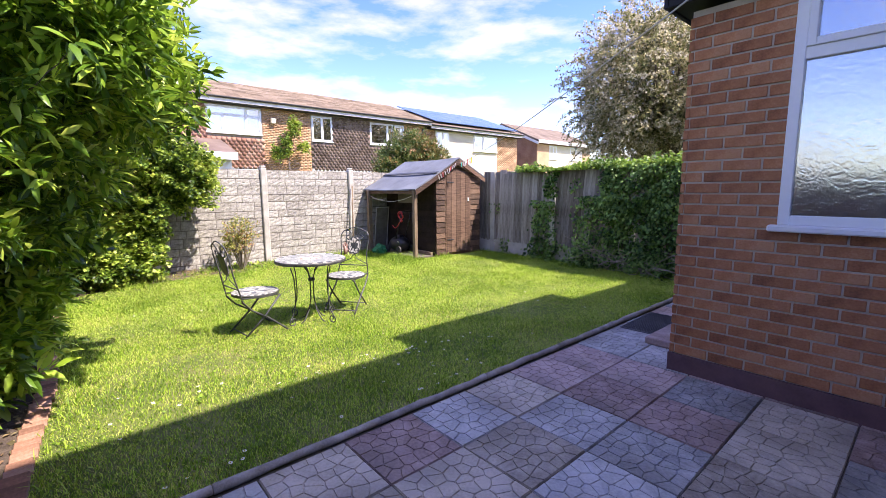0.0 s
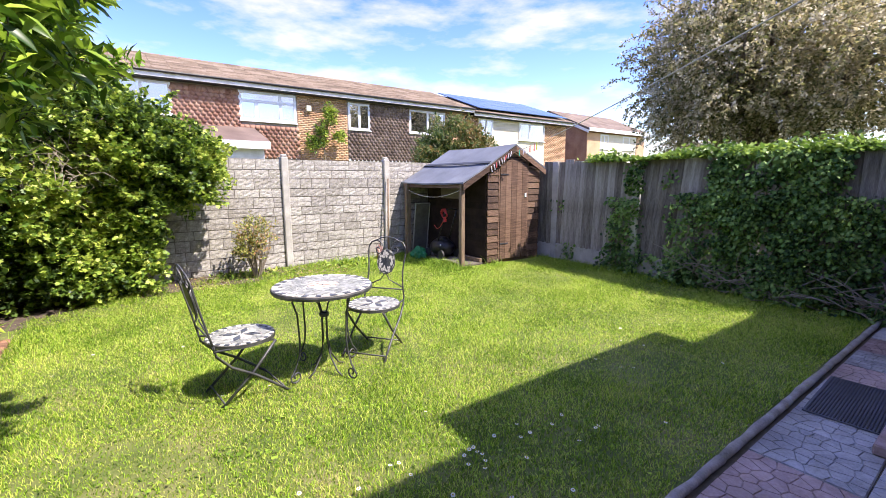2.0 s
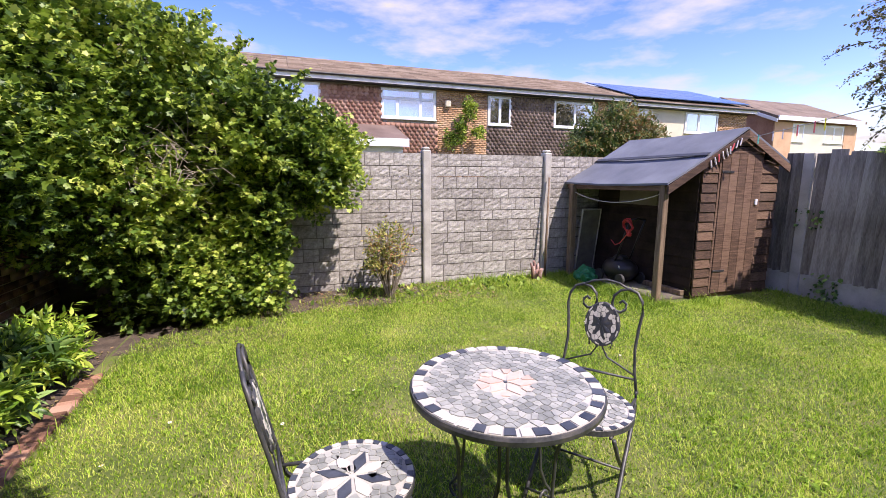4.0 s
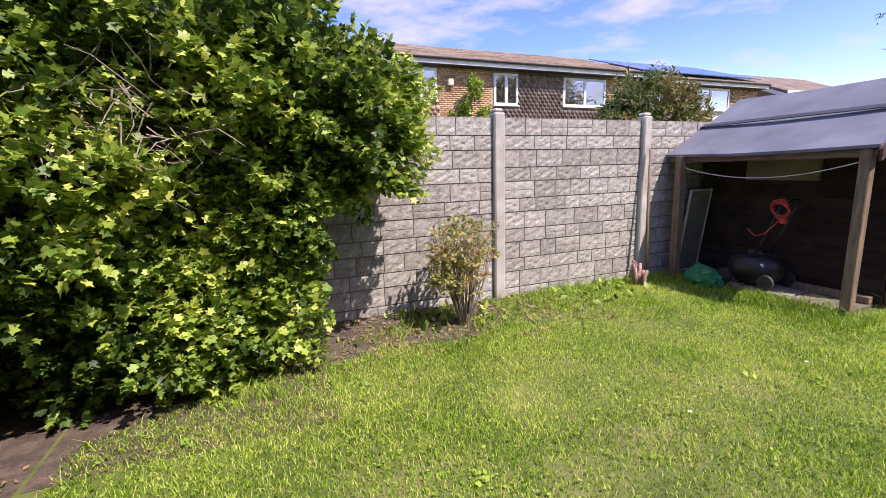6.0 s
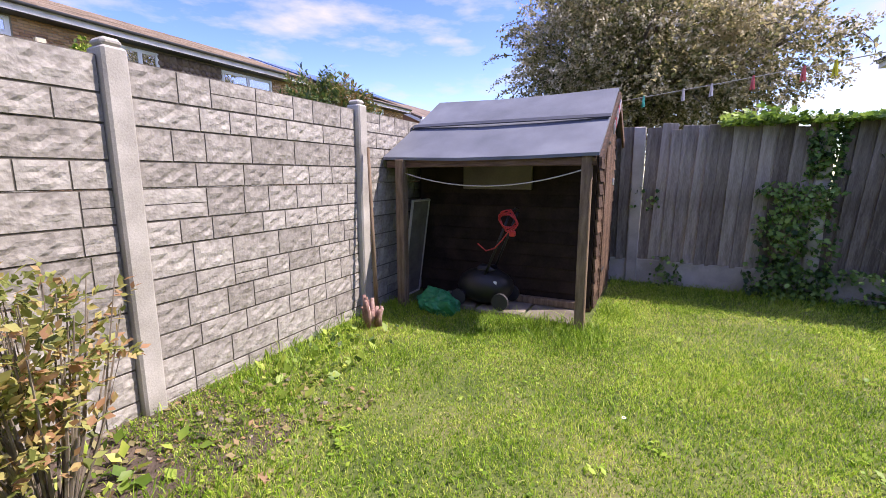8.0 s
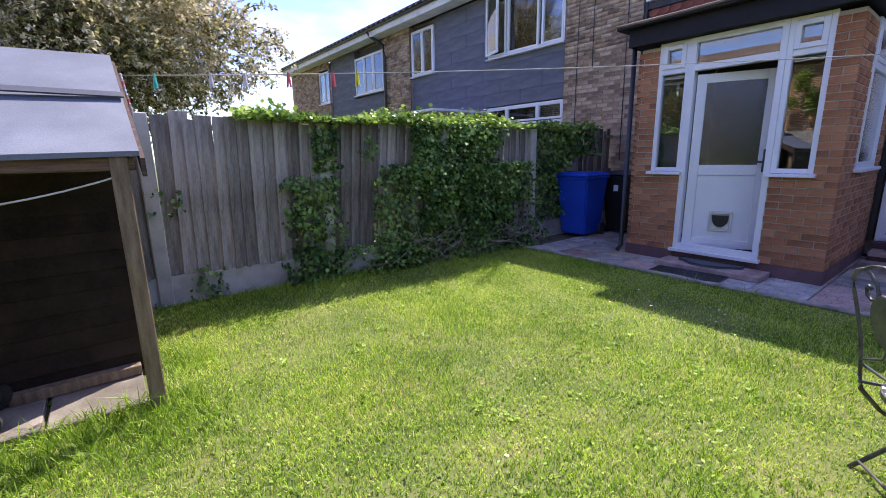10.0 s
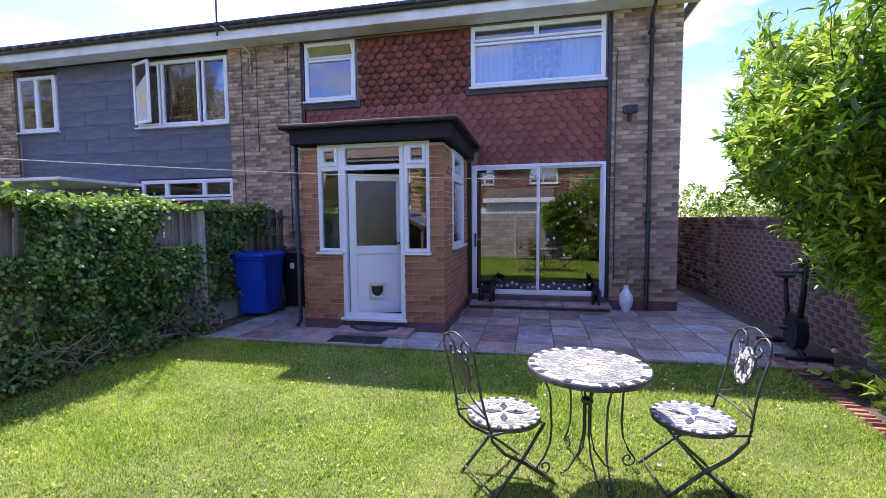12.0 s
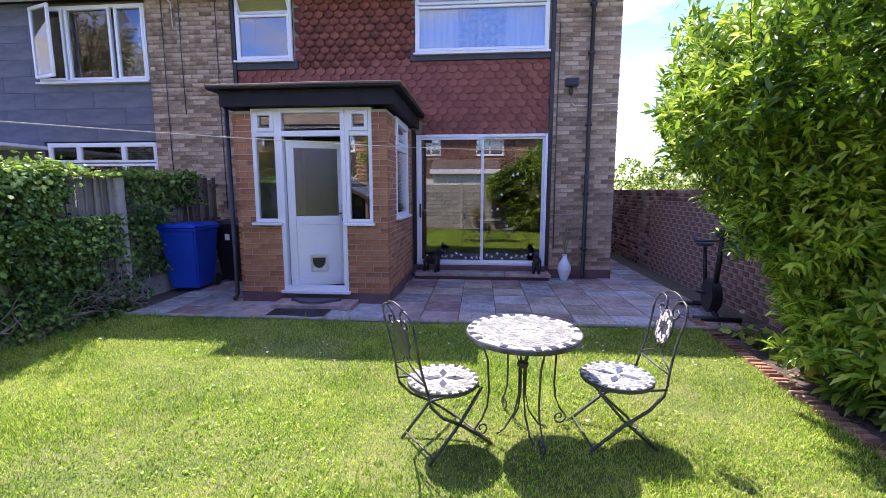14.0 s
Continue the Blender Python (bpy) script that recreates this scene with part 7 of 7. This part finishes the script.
def ivy_patch(y0, y1, z0, z1, n, off=0.09):
    yv = ri.uniform(y0, y1, n)
    zv = ri.uniform(z0, z1, n)
    edge = 0.35 * np.sin(yv * 5.1) * np.sin(zv * 4.3 + yv) + ri.normal(0, 0.2, n)
    dy = np.minimum(yv - y0, y1 - yv) / max(0.01, (y1 - y0) / 2)
    ok = dy + edge > 0.12
    yv, zv = yv[ok], zv[ok]
    xv = 3.45 + 0.055 * (yv - 2.4) - 0.02 - np.abs(ri.normal(0, off, len(yv))) * (1.2 - 0.3 * np.sin(yv * 6 + zv * 4))
    return np.stack([xv, yv, zv], 1)


ip = np.concatenate([ivy_patch(2.5, 5.1, -0.1, 1.25, 15000, 0.09), ivy_patch(3.2, 4.6, 0.9, 1.75, 5500, 0.09), ivy_patch(5.5, 6.15, 0.0, 1.15, 1700, 0.06), ivy_patch(5.5, 5.8, 1.2, 1.7, 450, 0.05),
                     ivy_patch(1.4, 2.45, 0.35, 1.7, 2600, 0.07) + np.array([0.2, 0, 0]), ivy_patch(0.7, 1.8, 1.3, 1.7, 1000, 0.06) + np.array([0.22, 0, 0]), ivy_patch(2.2, 6.2, 0.0, 0.35, 2400, 0.1),
                     ivy_patch(5.0, 5.3, 1.3, 1.6, 70, 0.04), ivy_patch(6.7, 7.1, 0.0, 0.35, 120, 0.03), ivy_patch(7.0, 7.3, 0.85, 1.1, 40, 0.03)])
# uneven swags: the mass bellies out and falls back in lumps
lump = np.sin(ip[:, 1] * 8.3 + 2 * np.sin(ip[:, 2] * 5)) * np.sin(ip[:, 2] * 9.1 + ip[:, 1] * 3)
ip = ip[lump + ri.normal(0, 0.35, len(ip)) > -0.65]
lump = np.sin(ip[:, 1] * 8.3 + 2 * np.sin(ip[:, 2] * 5)) * np.sin(ip[:, 2] * 9.1 + ip[:, 1] * 3)
ip[:, 0] -= 0.07 * np.maximum(lump, 0)
ivy = thing("ivy", "dark green ivy mass climbing the wooden fence", "ivy", kind="stuff")
idr = np.stack([-0.55 + ri.normal(0, 0.3, len(ip)), ri.normal(0, 0.5, len(ip)), -0.75 + ri.normal(0, 0.4, len(ip))], 1)
part("ivy_leaves", leaves("ivy_leaves", ip, idr, ri.uniform(0.03, 0.064, len(ip)), LEAF_IVY, "lobed", ri), ivy, kind="stuff")
n = 6200
yv = ri.uniform(0.7, 6.5, n)
yv = yv[(yv < 2.3) | (yv > 2.9) | (ri.random(n) < 0.35)]
n = len(yv)
hgt = 0.055 + 0.04 * np.sin(yv * 3.1) * np.sin(yv * 1.3 + 1)
tp = np.stack([np.where(yv > 2.4, 3.45 + 0.055 * (yv - 2.4), 3.62) + ri.normal(-0.02, 0.1, n), yv, 1.72 + np.abs(ri.normal(0, 1, n)) * hgt - 0.03], 1)
tdir = np.stack([ri.normal(-0.3, 0.6, n), ri.normal(0, 0.6, n), np.abs(ri.normal(0.4, 0.4, n))], 1)
part("ivy_top", leaves("ivy_top", tp, tdir, ri.uniform(0.035, 0.07, n), LEAF_IVY_TOP, "lobed", ri), ivy, "lighter new ivy growth", kind="stuff")
bm = bmesh.new()
for i in range(75):
    yb = ri.uniform(2.4, 4.9)
    p = Vector((fence_x(yb) - ri.uniform(0.12, 0.3), yb, ri.uniform(0.02, 0.35)))
    pts = [p.copy()]
    dirv = Vector((ri.normal(0, 0.2), ri.choice([-1, 1]) * 1.0, ri.normal(0.3, 0.4)))
    for s in range(5):
        dirv += Vector((ri.normal(0, 0.25), ri.normal(0, 0.5), ri.normal(0.05, 0.4)))
        p = p + dirv.normalized() * 0.11
        p.z = max(p.z, 0.01)
        p.x = min(p.x, fence_x(p.y) - 0.04)
        pts.append(p.copy())
    tube(bm, pts, [0.009, 0.008, 0.007, 0.006, 0.004, 0.002], 5)
part("ivy_stems", bm_mesh("ivy_stems", bm, TWIG, True), ivy, "pale bare ivy stems", kind="stuff")

# ---- lawn grass ----
rg = np.random.default_rng(40)


def blades(n, xr, yr, hmin, hmax, wide, dens=None):
    x, y_ = rg.uniform(*xr, n), rg.uniform(*yr, n)
    if dens is not None:
        ok = dens(x, y_)
        x, y_ = x[ok], y_[ok]
    n = len(x)
    patch = 0.75 + 0.3 * np.sin(x * 2.3 + 1.2 * np.sin(y_ * 1.7)) * np.sin(y_ * 2.9 + x)
    h = rg.uniform(hmin, hmax, n) * patch
    a = rg.uniform(0, 2 * np.pi, n)
    la = rg.uniform(0, 2 * np.pi, n)
    ln = rg.uniform(0.4, 1.3, n) * h
    wx, wy = np.cos(a) * wide, np.sin(a) * wide
    z0 = np.full(n, -0.003)
    p0 = np.stack([x - wx, y_ - wy, z0], 1)
    p1 = np.stack([x + wx, y_ + wy, z0], 1)
    mx_, my_ = x + np.cos(la) * ln * 0.3, y_ + np.sin(la) * ln * 0.3
    p2 = np.stack([mx_ - wx * 0.7, my_ - wy * 0.7, h * 0.6], 1)
    p3 = np.stack([mx_ + wx * 0.7, my_ + wy * 0.7, h * 0.6], 1)
    p4 = np.stack([x + np.cos(la) * ln, y_ + np.sin(la) * ln, h * 0.95], 1)
    V = np.stack([p0, p1, p2, p3, p4], 1).reshape(-1, 3)
    b = (np.arange(n) * 5)[:, None]
    F = np.concatenate([b + np.array([[0, 1, 3]]), b + np.array([[0, 3, 2]]), b + np.array([[2, 3, 4]])], 0)
    return V, F


def in_lawn(x, y_):
    left = np.where(y_ < 4.7, -3.66 + (y_ - 2.9) * 0.06, -3.53)
    left = np.where(y_ > 8.05, -3.5 + (y_ - 8.05) * 1.9, left)
    worn = (np.sin(x * 1.9 + 0.7) * np.sin(y_ * 1.4 + 2) > 0.55) & (rg.random(len(x)) < 0.35)
    return (x > left + rg.normal(0, 0.03, len(x))) & (x < 3.42 + 0.055 * (y_ - 2.4)) & ~((x < -0.7) & (y_ > 8.5 + 0.12 * np.sin(x * 6)) & (rg.random(len(x)) < 0.93)) & ~((x > 1.8) & (y_ > 7.45)) & ~worn


V, F = blades(520000, (-3.9, 3.8), (2.9, 9.3), 0.012, 0.04, 0.0023, in_lawn)
part("grass", mesh_np("grass", V, F, GRASS), None, "short bright green lawn grass", "grass", kind="stuff")
V, F = blades(90000, (-3.9, 3.8), (2.9, 9.3), 0.012, 0.035, 0.0022, lambda x, y_: in_lawn(x, y_) & (np.sin(x * 2.9 + 1.7 * np.sin(y_ * 2.2)) * np.sin(y_ * 2.6 + 0.8 * x) + rg.normal(0, 0.35, len(x)) - 0.12 * (x + 1.0) > 0.35))
part("dry_grass", mesh_np("dry_grass", V, F, GRASS_DRY), None, "straw-coloured worn patches of the lawn", "grass", kind="stuff")
V, F = blades(60000, (-3.9, 3.8), (2.9, 9.3), 0.03, 0.075, 0.0025, lambda x, y_: in_lawn(x, y_) & (np.sin(x * 5.3 + 2 * np.sin(y_ * 3.1)) * np.sin(y_ * 4.7 + x) > 0.35))
part("grass_clumps", mesh_np("grass_clumps", V, F, GRASS_LONG), None, "darker thicker clumps in the lawn", "grass", kind="stuff")
V, F = blades(40000, (-3.9, 3.8), (2.88, 9.3), 0.06, 0.16, 0.0032,
              lambda x, y_: in_lawn(x, y_) & (((x > 3.2) | ((x < -3.42) & (rg.random(len(x)) < 0.55)) | ((y_ > 9.0) & (x > -1.6)) | ((x > 1.3) & (x < 1.85) & (y_ > 7.3) & (rg.random(len(x)) < 0.8)) | ((x > 2.1) & (x < 2.4) & (y_ > 7.1) & (y_ < 7.4)) | ((y_ < 3.0) & (np.sin(x * 7 + np.sin(x * 17)) > -0.4) & (rg.random(len(x)) < 0.6)))))
V2, F2 = blades(2400, (1.25, 1.82), (7.3, 9.2), 0.05, 0.15, 0.003, lambda x, y_: ~((x < 1.55) & (rg.random(len(x)) < 0.5)))
V, F = np.concatenate([V, V2]), np.concatenate([F, F2 + len(V)])
part("grass_tufts", mesh_np("grass_tufts", V, F, GRASS_LONG), None, "long uncut grass along the fences", "grass", kind="stuff")
cp = np.stack([rg.uniform(-3.6, 3.7, 24000), rg.uniform(2.92, 9.0, 24000), rg.uniform(0.008, 0.032, 24000)], 1)
cp = cp[in_lawn(cp[:, 0], cp[:, 1]) & (np.sin(cp[:, 0] * 3.7 + 2 * np.sin(cp[:, 1] * 2.1)) * np.sin(cp[:, 1] * 3.3 + cp[:, 0]) + rg.normal(0, 0.4, len(cp)) > 0)]
nc = len(cp)
part("clover", leaves("clover", cp, np.stack([rg.normal(0, 1, nc), rg.normal(0, 1, nc), rg.uniform(0, 0.5, nc)], 1), rg.uniform(0.012, 0.028, nc), GRASS_LONG, "oval", rg), None, "small clover leaves among the lawn grass", "clover", kind="stuff")
# broad leaved weeds in the lawn and daisies
wp = np.stack([rg.uniform(-3.3, 3.2, 900), rg.uniform(3.1, 9.0, 900), np.full(900, 0.012)], 1)
cl = rg.integers(0, 90, 900)
cx_, cy_ = rg.uniform(-3.2, 3.2, 90), rg.uniform(3.1, 9.0, 90)
wp[:, 0], wp[:, 1] = cx_[cl] + rg.normal(0, 0.03, 900), cy_[cl] + rg.normal(0, 0.03, 900)
wd = np.stack([rg.normal(0, 1, 900), rg.normal(0, 1, 900), rg.uniform(0.1, 0.6, 900)], 1)
part("lawn_weeds", leaves("lawn_weeds", wp, wd, rg.uniform(0.02, 0.045, 900), GRASS_LONG, "oval", rg), None, "broad leaved weeds in the lawn", "weeds", kind="stuff")
bm, by = bmesh.new(), bmesh.new()
rdz = random.Random(12)
groups = [(-1.9, 3.55, 0.35, 16), (-1.2, 3.65, 0.35, 14), (-2.9, 3.9, 0.3, 10), (-0.6, 3.2, 0.3, 6), (-2.6, 6.3, 0.4, 5), (-1.5, 3.1, 0.4, 12), (0.3, 4.0, 0.6, 5), (-3.0, 2.95, 0.15, 6), (-2.1, 5.0, 0.2, 4), (1.4, 3.6, 0.5, 4), (0.5, 7.0, 0.8, 3)]
for gx, gy, sp_, n_ in groups:
    for _ in range(n_):
        fx, fy, fz = gx + rdz.gauss(0, sp_), max(2.98, gy + rdz.gauss(0, sp_ * 0.5)), rdz.uniform(0.03, 0.06)
        tx, ty = rdz.uniform(-0.3, 0.3), rdz.uniform(-0.3, 0.3)
        c0 = bm.verts.new((fx, fy, fz))
        ring = [bm.verts.new((fx + 0.011 * math.cos(a_ * 0.785), fy + 0.011 * math.sin(a_ * 0.785), fz + 0.011 * (tx * math.cos(a_ * 0.785) + ty * math.sin(a_ * 0.785)))) for a_ in range(8)]
        for i in range(8):
            bm.faces.new((c0, ring[i], ring[(i + 1) % 8]))
        bmesh.ops.create_cone(by, cap_ends=True, segments=5, radius1=0.004, radius2=0.003, depth=0.004, matrix=Matrix.Translation((fx, fy, fz + 0.002)))
part("daisies", bm_mesh("daisies", bm, WHITE_FLOWER), None, "small white daisies in the lawn", "flowers", kind="stuff")
part("daisy_hearts", bm_mesh("daisy_hearts", by, YELLOW_FLOWER), None, "yellow hearts of the lawn daisies", "flowers", kind="stuff")
dan = thing("dandelion_clock", "white dandelion seed head on a thin stem in the bed", "flower", pose(-3.78, 3.4, 0))
part("stem", tube_mesh("stem", [(0, 0, 0), (0.01, 0.0, 0.2), (0.03, 0.01, 0.36)], 0.003, GRASS_LONG, 5), dan)
bm = bmesh.new()
for i in range(160):
    v_ = Vector((rdz.gauss(0, 1), rdz.gauss(0, 1), rdz.gauss(0, 1))).normalized()
    tube(bm, [Vector((0.03, 0.01, 0.37)), Vector((0.03, 0.01, 0.37)) + v_ * 0.022], [0.0004, 0.0022], 3)
part("seed_head", bm_mesh("seed_head", bm, WHITE_FLOWER), dan, "round white seed head")
# leaf litter and small plants in the bed
bp_ = np.stack([rg.uniform(-4.4, -3.68, 700), rg.uniform(2.5, 8.0, 700), np.full(700, 0.005)], 1)
part("leaf_litter", leaves("leaf_litter", bp_, np.stack([rg.normal(0, 1, 700), rg.normal(0, 1, 700), rg.uniform(0, 0.2, 700)], 1), rg.uniform(0.02, 0.05, 700), LEAF_DRY, "oval", rg), None, "dry fallen leaves on the bed soil", "leaf litter", kind="stuff")
bq = np.stack([rg.uniform(-4.4, -3.85, 420), rg.uniform(2.9, 7.8, 420), np.full(420, 0.02)], 1)
part("bed_weeds", leaves("bed_weeds", bq, np.stack([rg.normal(0, 0.7, 420), rg.normal(0, 0.7, 420), rg.uniform(0.3, 1, 420)], 1), rg.uniform(0.06, 0.14, 420), LEAF_LOBED, "lobed", rg), None, "green weeds in the bed", "weeds", kind="stuff")
fl = np.stack([rg.uniform(-3.2, 0.2, 1500), rg.uniform(8.3, 9.28, 1500), np.full(1500, 0.01)], 1)
part("fallen_leaves", leaves("fallen_leaves", fl, np.stack([rg.normal(0, 1, 1500), rg.normal(0, 1, 1500), rg.uniform(0, 0.5, 1500)], 1), rg.uniform(0.015, 0.05, 1500), LEAF_DRY, "oval", rg), None, "brown fallen leaves on the soil by the fence", "leaf litter", kind="stuff")
V, F = blades(9000, (-3.4, 1.3), (8.1, 9.25), 0.03, 0.13, 0.0028, lambda x, y_: np.sin(x * 6 + np.sin(y_ * 9)) * np.sin(y_ * 7 + x * 2) + rg.normal(0, 0.3, len(x)) > 0.25)
part("weed_grass", mesh_np("weed_grass", V, F, GRASS_LONG), None, "ragged grass and weeds invading the soil strip", "grass", kind="stuff")
fw = np.stack([rg.uniform(-2.5, 1.3, 900), rg.uniform(8.65, 9.25, 900), np.full(900, 0.015)], 1)
fw = fw[np.sin(fw[:, 0] * 4.1) + rg.normal(0, 0.6, 900) > 0]
nf = len(fw)
part("fence_weeds", leaves("fence_weeds", fw, np.stack([rg.normal(0, 0.8, nf), rg.normal(0, 0.8, nf), rg.uniform(0.3, 1.2, nf)], 1), rg.uniform(0.03, 0.09, nf), LEAF_LOBED, "oval", rg), None, "green weeds along the concrete fence", "weeds", kind="stuff")
part("soil_patch", boxes("soil_patch", [(-2.5, -0.2, 8.5, FY, -0.05, 0.004), (-3.64, -2.3, 7.75, FY, -0.05, 0.003)], SOIL), kind="structure", label="bare stony soil along the fence foot", category="soil")
st = [(x_, x_ + s_, y2, y2 + s_, 0.0, s_ * 0.7) for x_, y2, s_ in zip(rg.uniform(-2.6, 0.3, 70), rg.uniform(8.5, 9.25, 70), rg.uniform(0.01, 0.03, 70))]
v, f = many_boxes(st)
v = v + rg.normal(0, 0.004, v.shape)
part("stones", mesh_np("stones", v, f, SLAB_DIRTY), None, "small stones and brick bits by the fence", "stones", kind="stuff")

# ---- kerb, brick edging, paving ----
KERB = mat("kerb_concrete", [(0.19, 0.175, 0.145), (0.34, 0.31, 0.27), (0.47, 0.44, 0.39)], 0.95, 9, 90, 0.9, 0.006, stain=0.6, stain_col=(0.1, 0.11, 0.05))
kerb = thing("kerb", "rounded weathered concrete edging between paving and lawn", "kerb", kind="structure")
x = -3.9
rk = random.Random(9)
while x < 3.3:
    w = 0.9
    bm = bmesh.new()
    pts = [(x + w * i / 6, 2.856 + rk.uniform(-0.004, 0.004), 0.018 + rk.uniform(-0.004, 0.004)) for i in range(7)]
    tube(bm, pts, [0.023 + rk.uniform(-0.003, 0.003) for _ in range(7)], 10)
    part("edging", bm_mesh("edging", bm, KERB, True), kerb)
    x += w + 0.006
edging = thing("bed_edging", "row of orange bricks set on edge along the bed", "edging", kind="structure")
EB = box("brick", -0.055, 0.055, -0.033, 0.033, -0.06, 0.03, BRICK_EDGE, 0.004)
re_ = random.Random(10)
yb = 2.45
while yb < 7.3:
    xb = -3.75 + 0.07 * (yb - 2.6) if yb < 4.7 else -3.6
    o = new("brick", EB)
    o.parent = edging
    o.matrix_basis = pose(xb + re_.uniform(-0.006, 0.006), yb, re_.uniform(-0.006, 0.006), re_.uniform(-6, 6) + 14, 0, re_.uniform(-4, 4))
    yb += 0.078

paving = thing("paving", "patio of square concrete slabs in pink, grey and buff with crazed pattern", "paving", kind="structure")
PC = 0.462


def crazed(seed, material):
    """A slab whose face is cut by grooves into uneven cells."""
    rng = np.random.default_rng(seed)
    h = PC / 2 - 0.004
    n = 6
    pts = []
    for i in range(n):
        for j in range(n):
            pts.append((-h + (i + 0.5 + rng.uniform(-0.38, 0.38)) * 2 * h / n, -h + (j + 0.5 + rng.uniform(-0.38, 0.38)) * 2 * h / n))
    bm = bmesh.new()
    for k, (px, py) in enumerate(pts):
        poly = [(-h, -h), (h, -h), (h, h), (-h, h)]
        for m_, (qx, qy) in enumerate(pts):
            if m_ == k or (qx - px) ** 2 + (qy - py) ** 2 > 0.07:
                continue
            mx_, my_ = (px + qx) / 2, (py + qy) / 2
            nx_, ny_ = qx - px, qy - py
            outp = []
            for a_ in range(len(poly)):
                p0, p1 = poly[a_], poly[(a_ + 1) % len(poly)]
                d0 = (p0[0] - mx_) * nx_ + (p0[1] - my_) * ny_
                d1 = (p1[0] - mx_) * nx_ + (p1[1] - my_) * ny_
                if d0 <= 0:
                    outp.append(p0)
                if d0 * d1 < 0:
                    t = d0 / (d0 - d1)
                    outp.append((p0[0] + t * (p1[0] - p0[0]), p0[1] + t * (p1[1] - p0[1])))
            poly = outp
            if len(poly) < 3:
                break
        if len(poly) < 3:
            continue
        gx, gy = sum(p[0] for p in poly) / len(poly), sum(p[1] for p in poly) / len(poly)
        def shrink(d):
            o_ = []
            for p in poly:
                r_ = math.hypot(p[0] - gx, p[1] - gy) + 1e-6
                s_ = max(0.2, 1 - d / r_)
                o_.append((gx + (p[0] - gx) * s_, gy + (p[1] - gy) * s_))
            return o_
        lo_ = [bm.verts.new((p[0], p[1], -0.008)) for p in shrink(0.0015)]
        hi_ = [bm.verts.new((p[0], p[1], 0.0)) for p in shrink(0.005)]
        bm.faces.new(hi_)
        for a_ in range(len(lo_)):
            bm.faces.new((lo_[a_], lo_[(a_ + 1) % len(lo_)], hi_[(a_ + 1) % len(lo_)], hi_[a_]))
    b0 = [bm.verts.new(p) for p in ((-h, -h, -0.0075), (h, -h, -0.0075), (h, h, -0.0075), (-h, h, -0.0075))]
    b1 = [bm.verts.new(p) for p in ((-h, -h, -0.045), (h, -h, -0.045), (h, h, -0.045), (-h, h, -0.045))]
    bm.faces.new(b0)
    for a_ in range(4):
        bm.faces.new((b1[a_], b1[(a_ + 1) % 4], b0[(a_ + 1) % 4], b0[a_]))
    me = bpy.data.meshes.new("paver")
    bm.to_mesh(me)
    bm.free()
    me.materials.append(material)
    return me


PAVERS = [[crazed(s, mt) for s in (1, 2, 3)] for mt in (PAVE_PINK, PAVE_GREY, PAVE_BUFF)]
rp = random.Random(14)
for i in range(-6, 12):
    for j in range(0, 22):
        cx, cy = -1.655 + i * PC - 0.0 + PC, 2.59 - j * PC
        if cx < -4.4 or cx > 3.4 or (cy < -0.1 and cx > -3.5):
            continue
        if -0.2 < cx < 2.0 and cy < 1.9 and cx > 0.2:
            continue
        o = new("paver", rp.choice(rp.choice(PAVERS)))
        o.parent = paving
        o.matrix_basis = pose(cx, cy, rp.uniform(-0.002, 0.002), rp.uniform(-0.3, 0.3), rp.uniform(-0.3, 0.3), rp.choice((0, 90, 180, 270)) + rp.uniform(-0.4, 0.4))
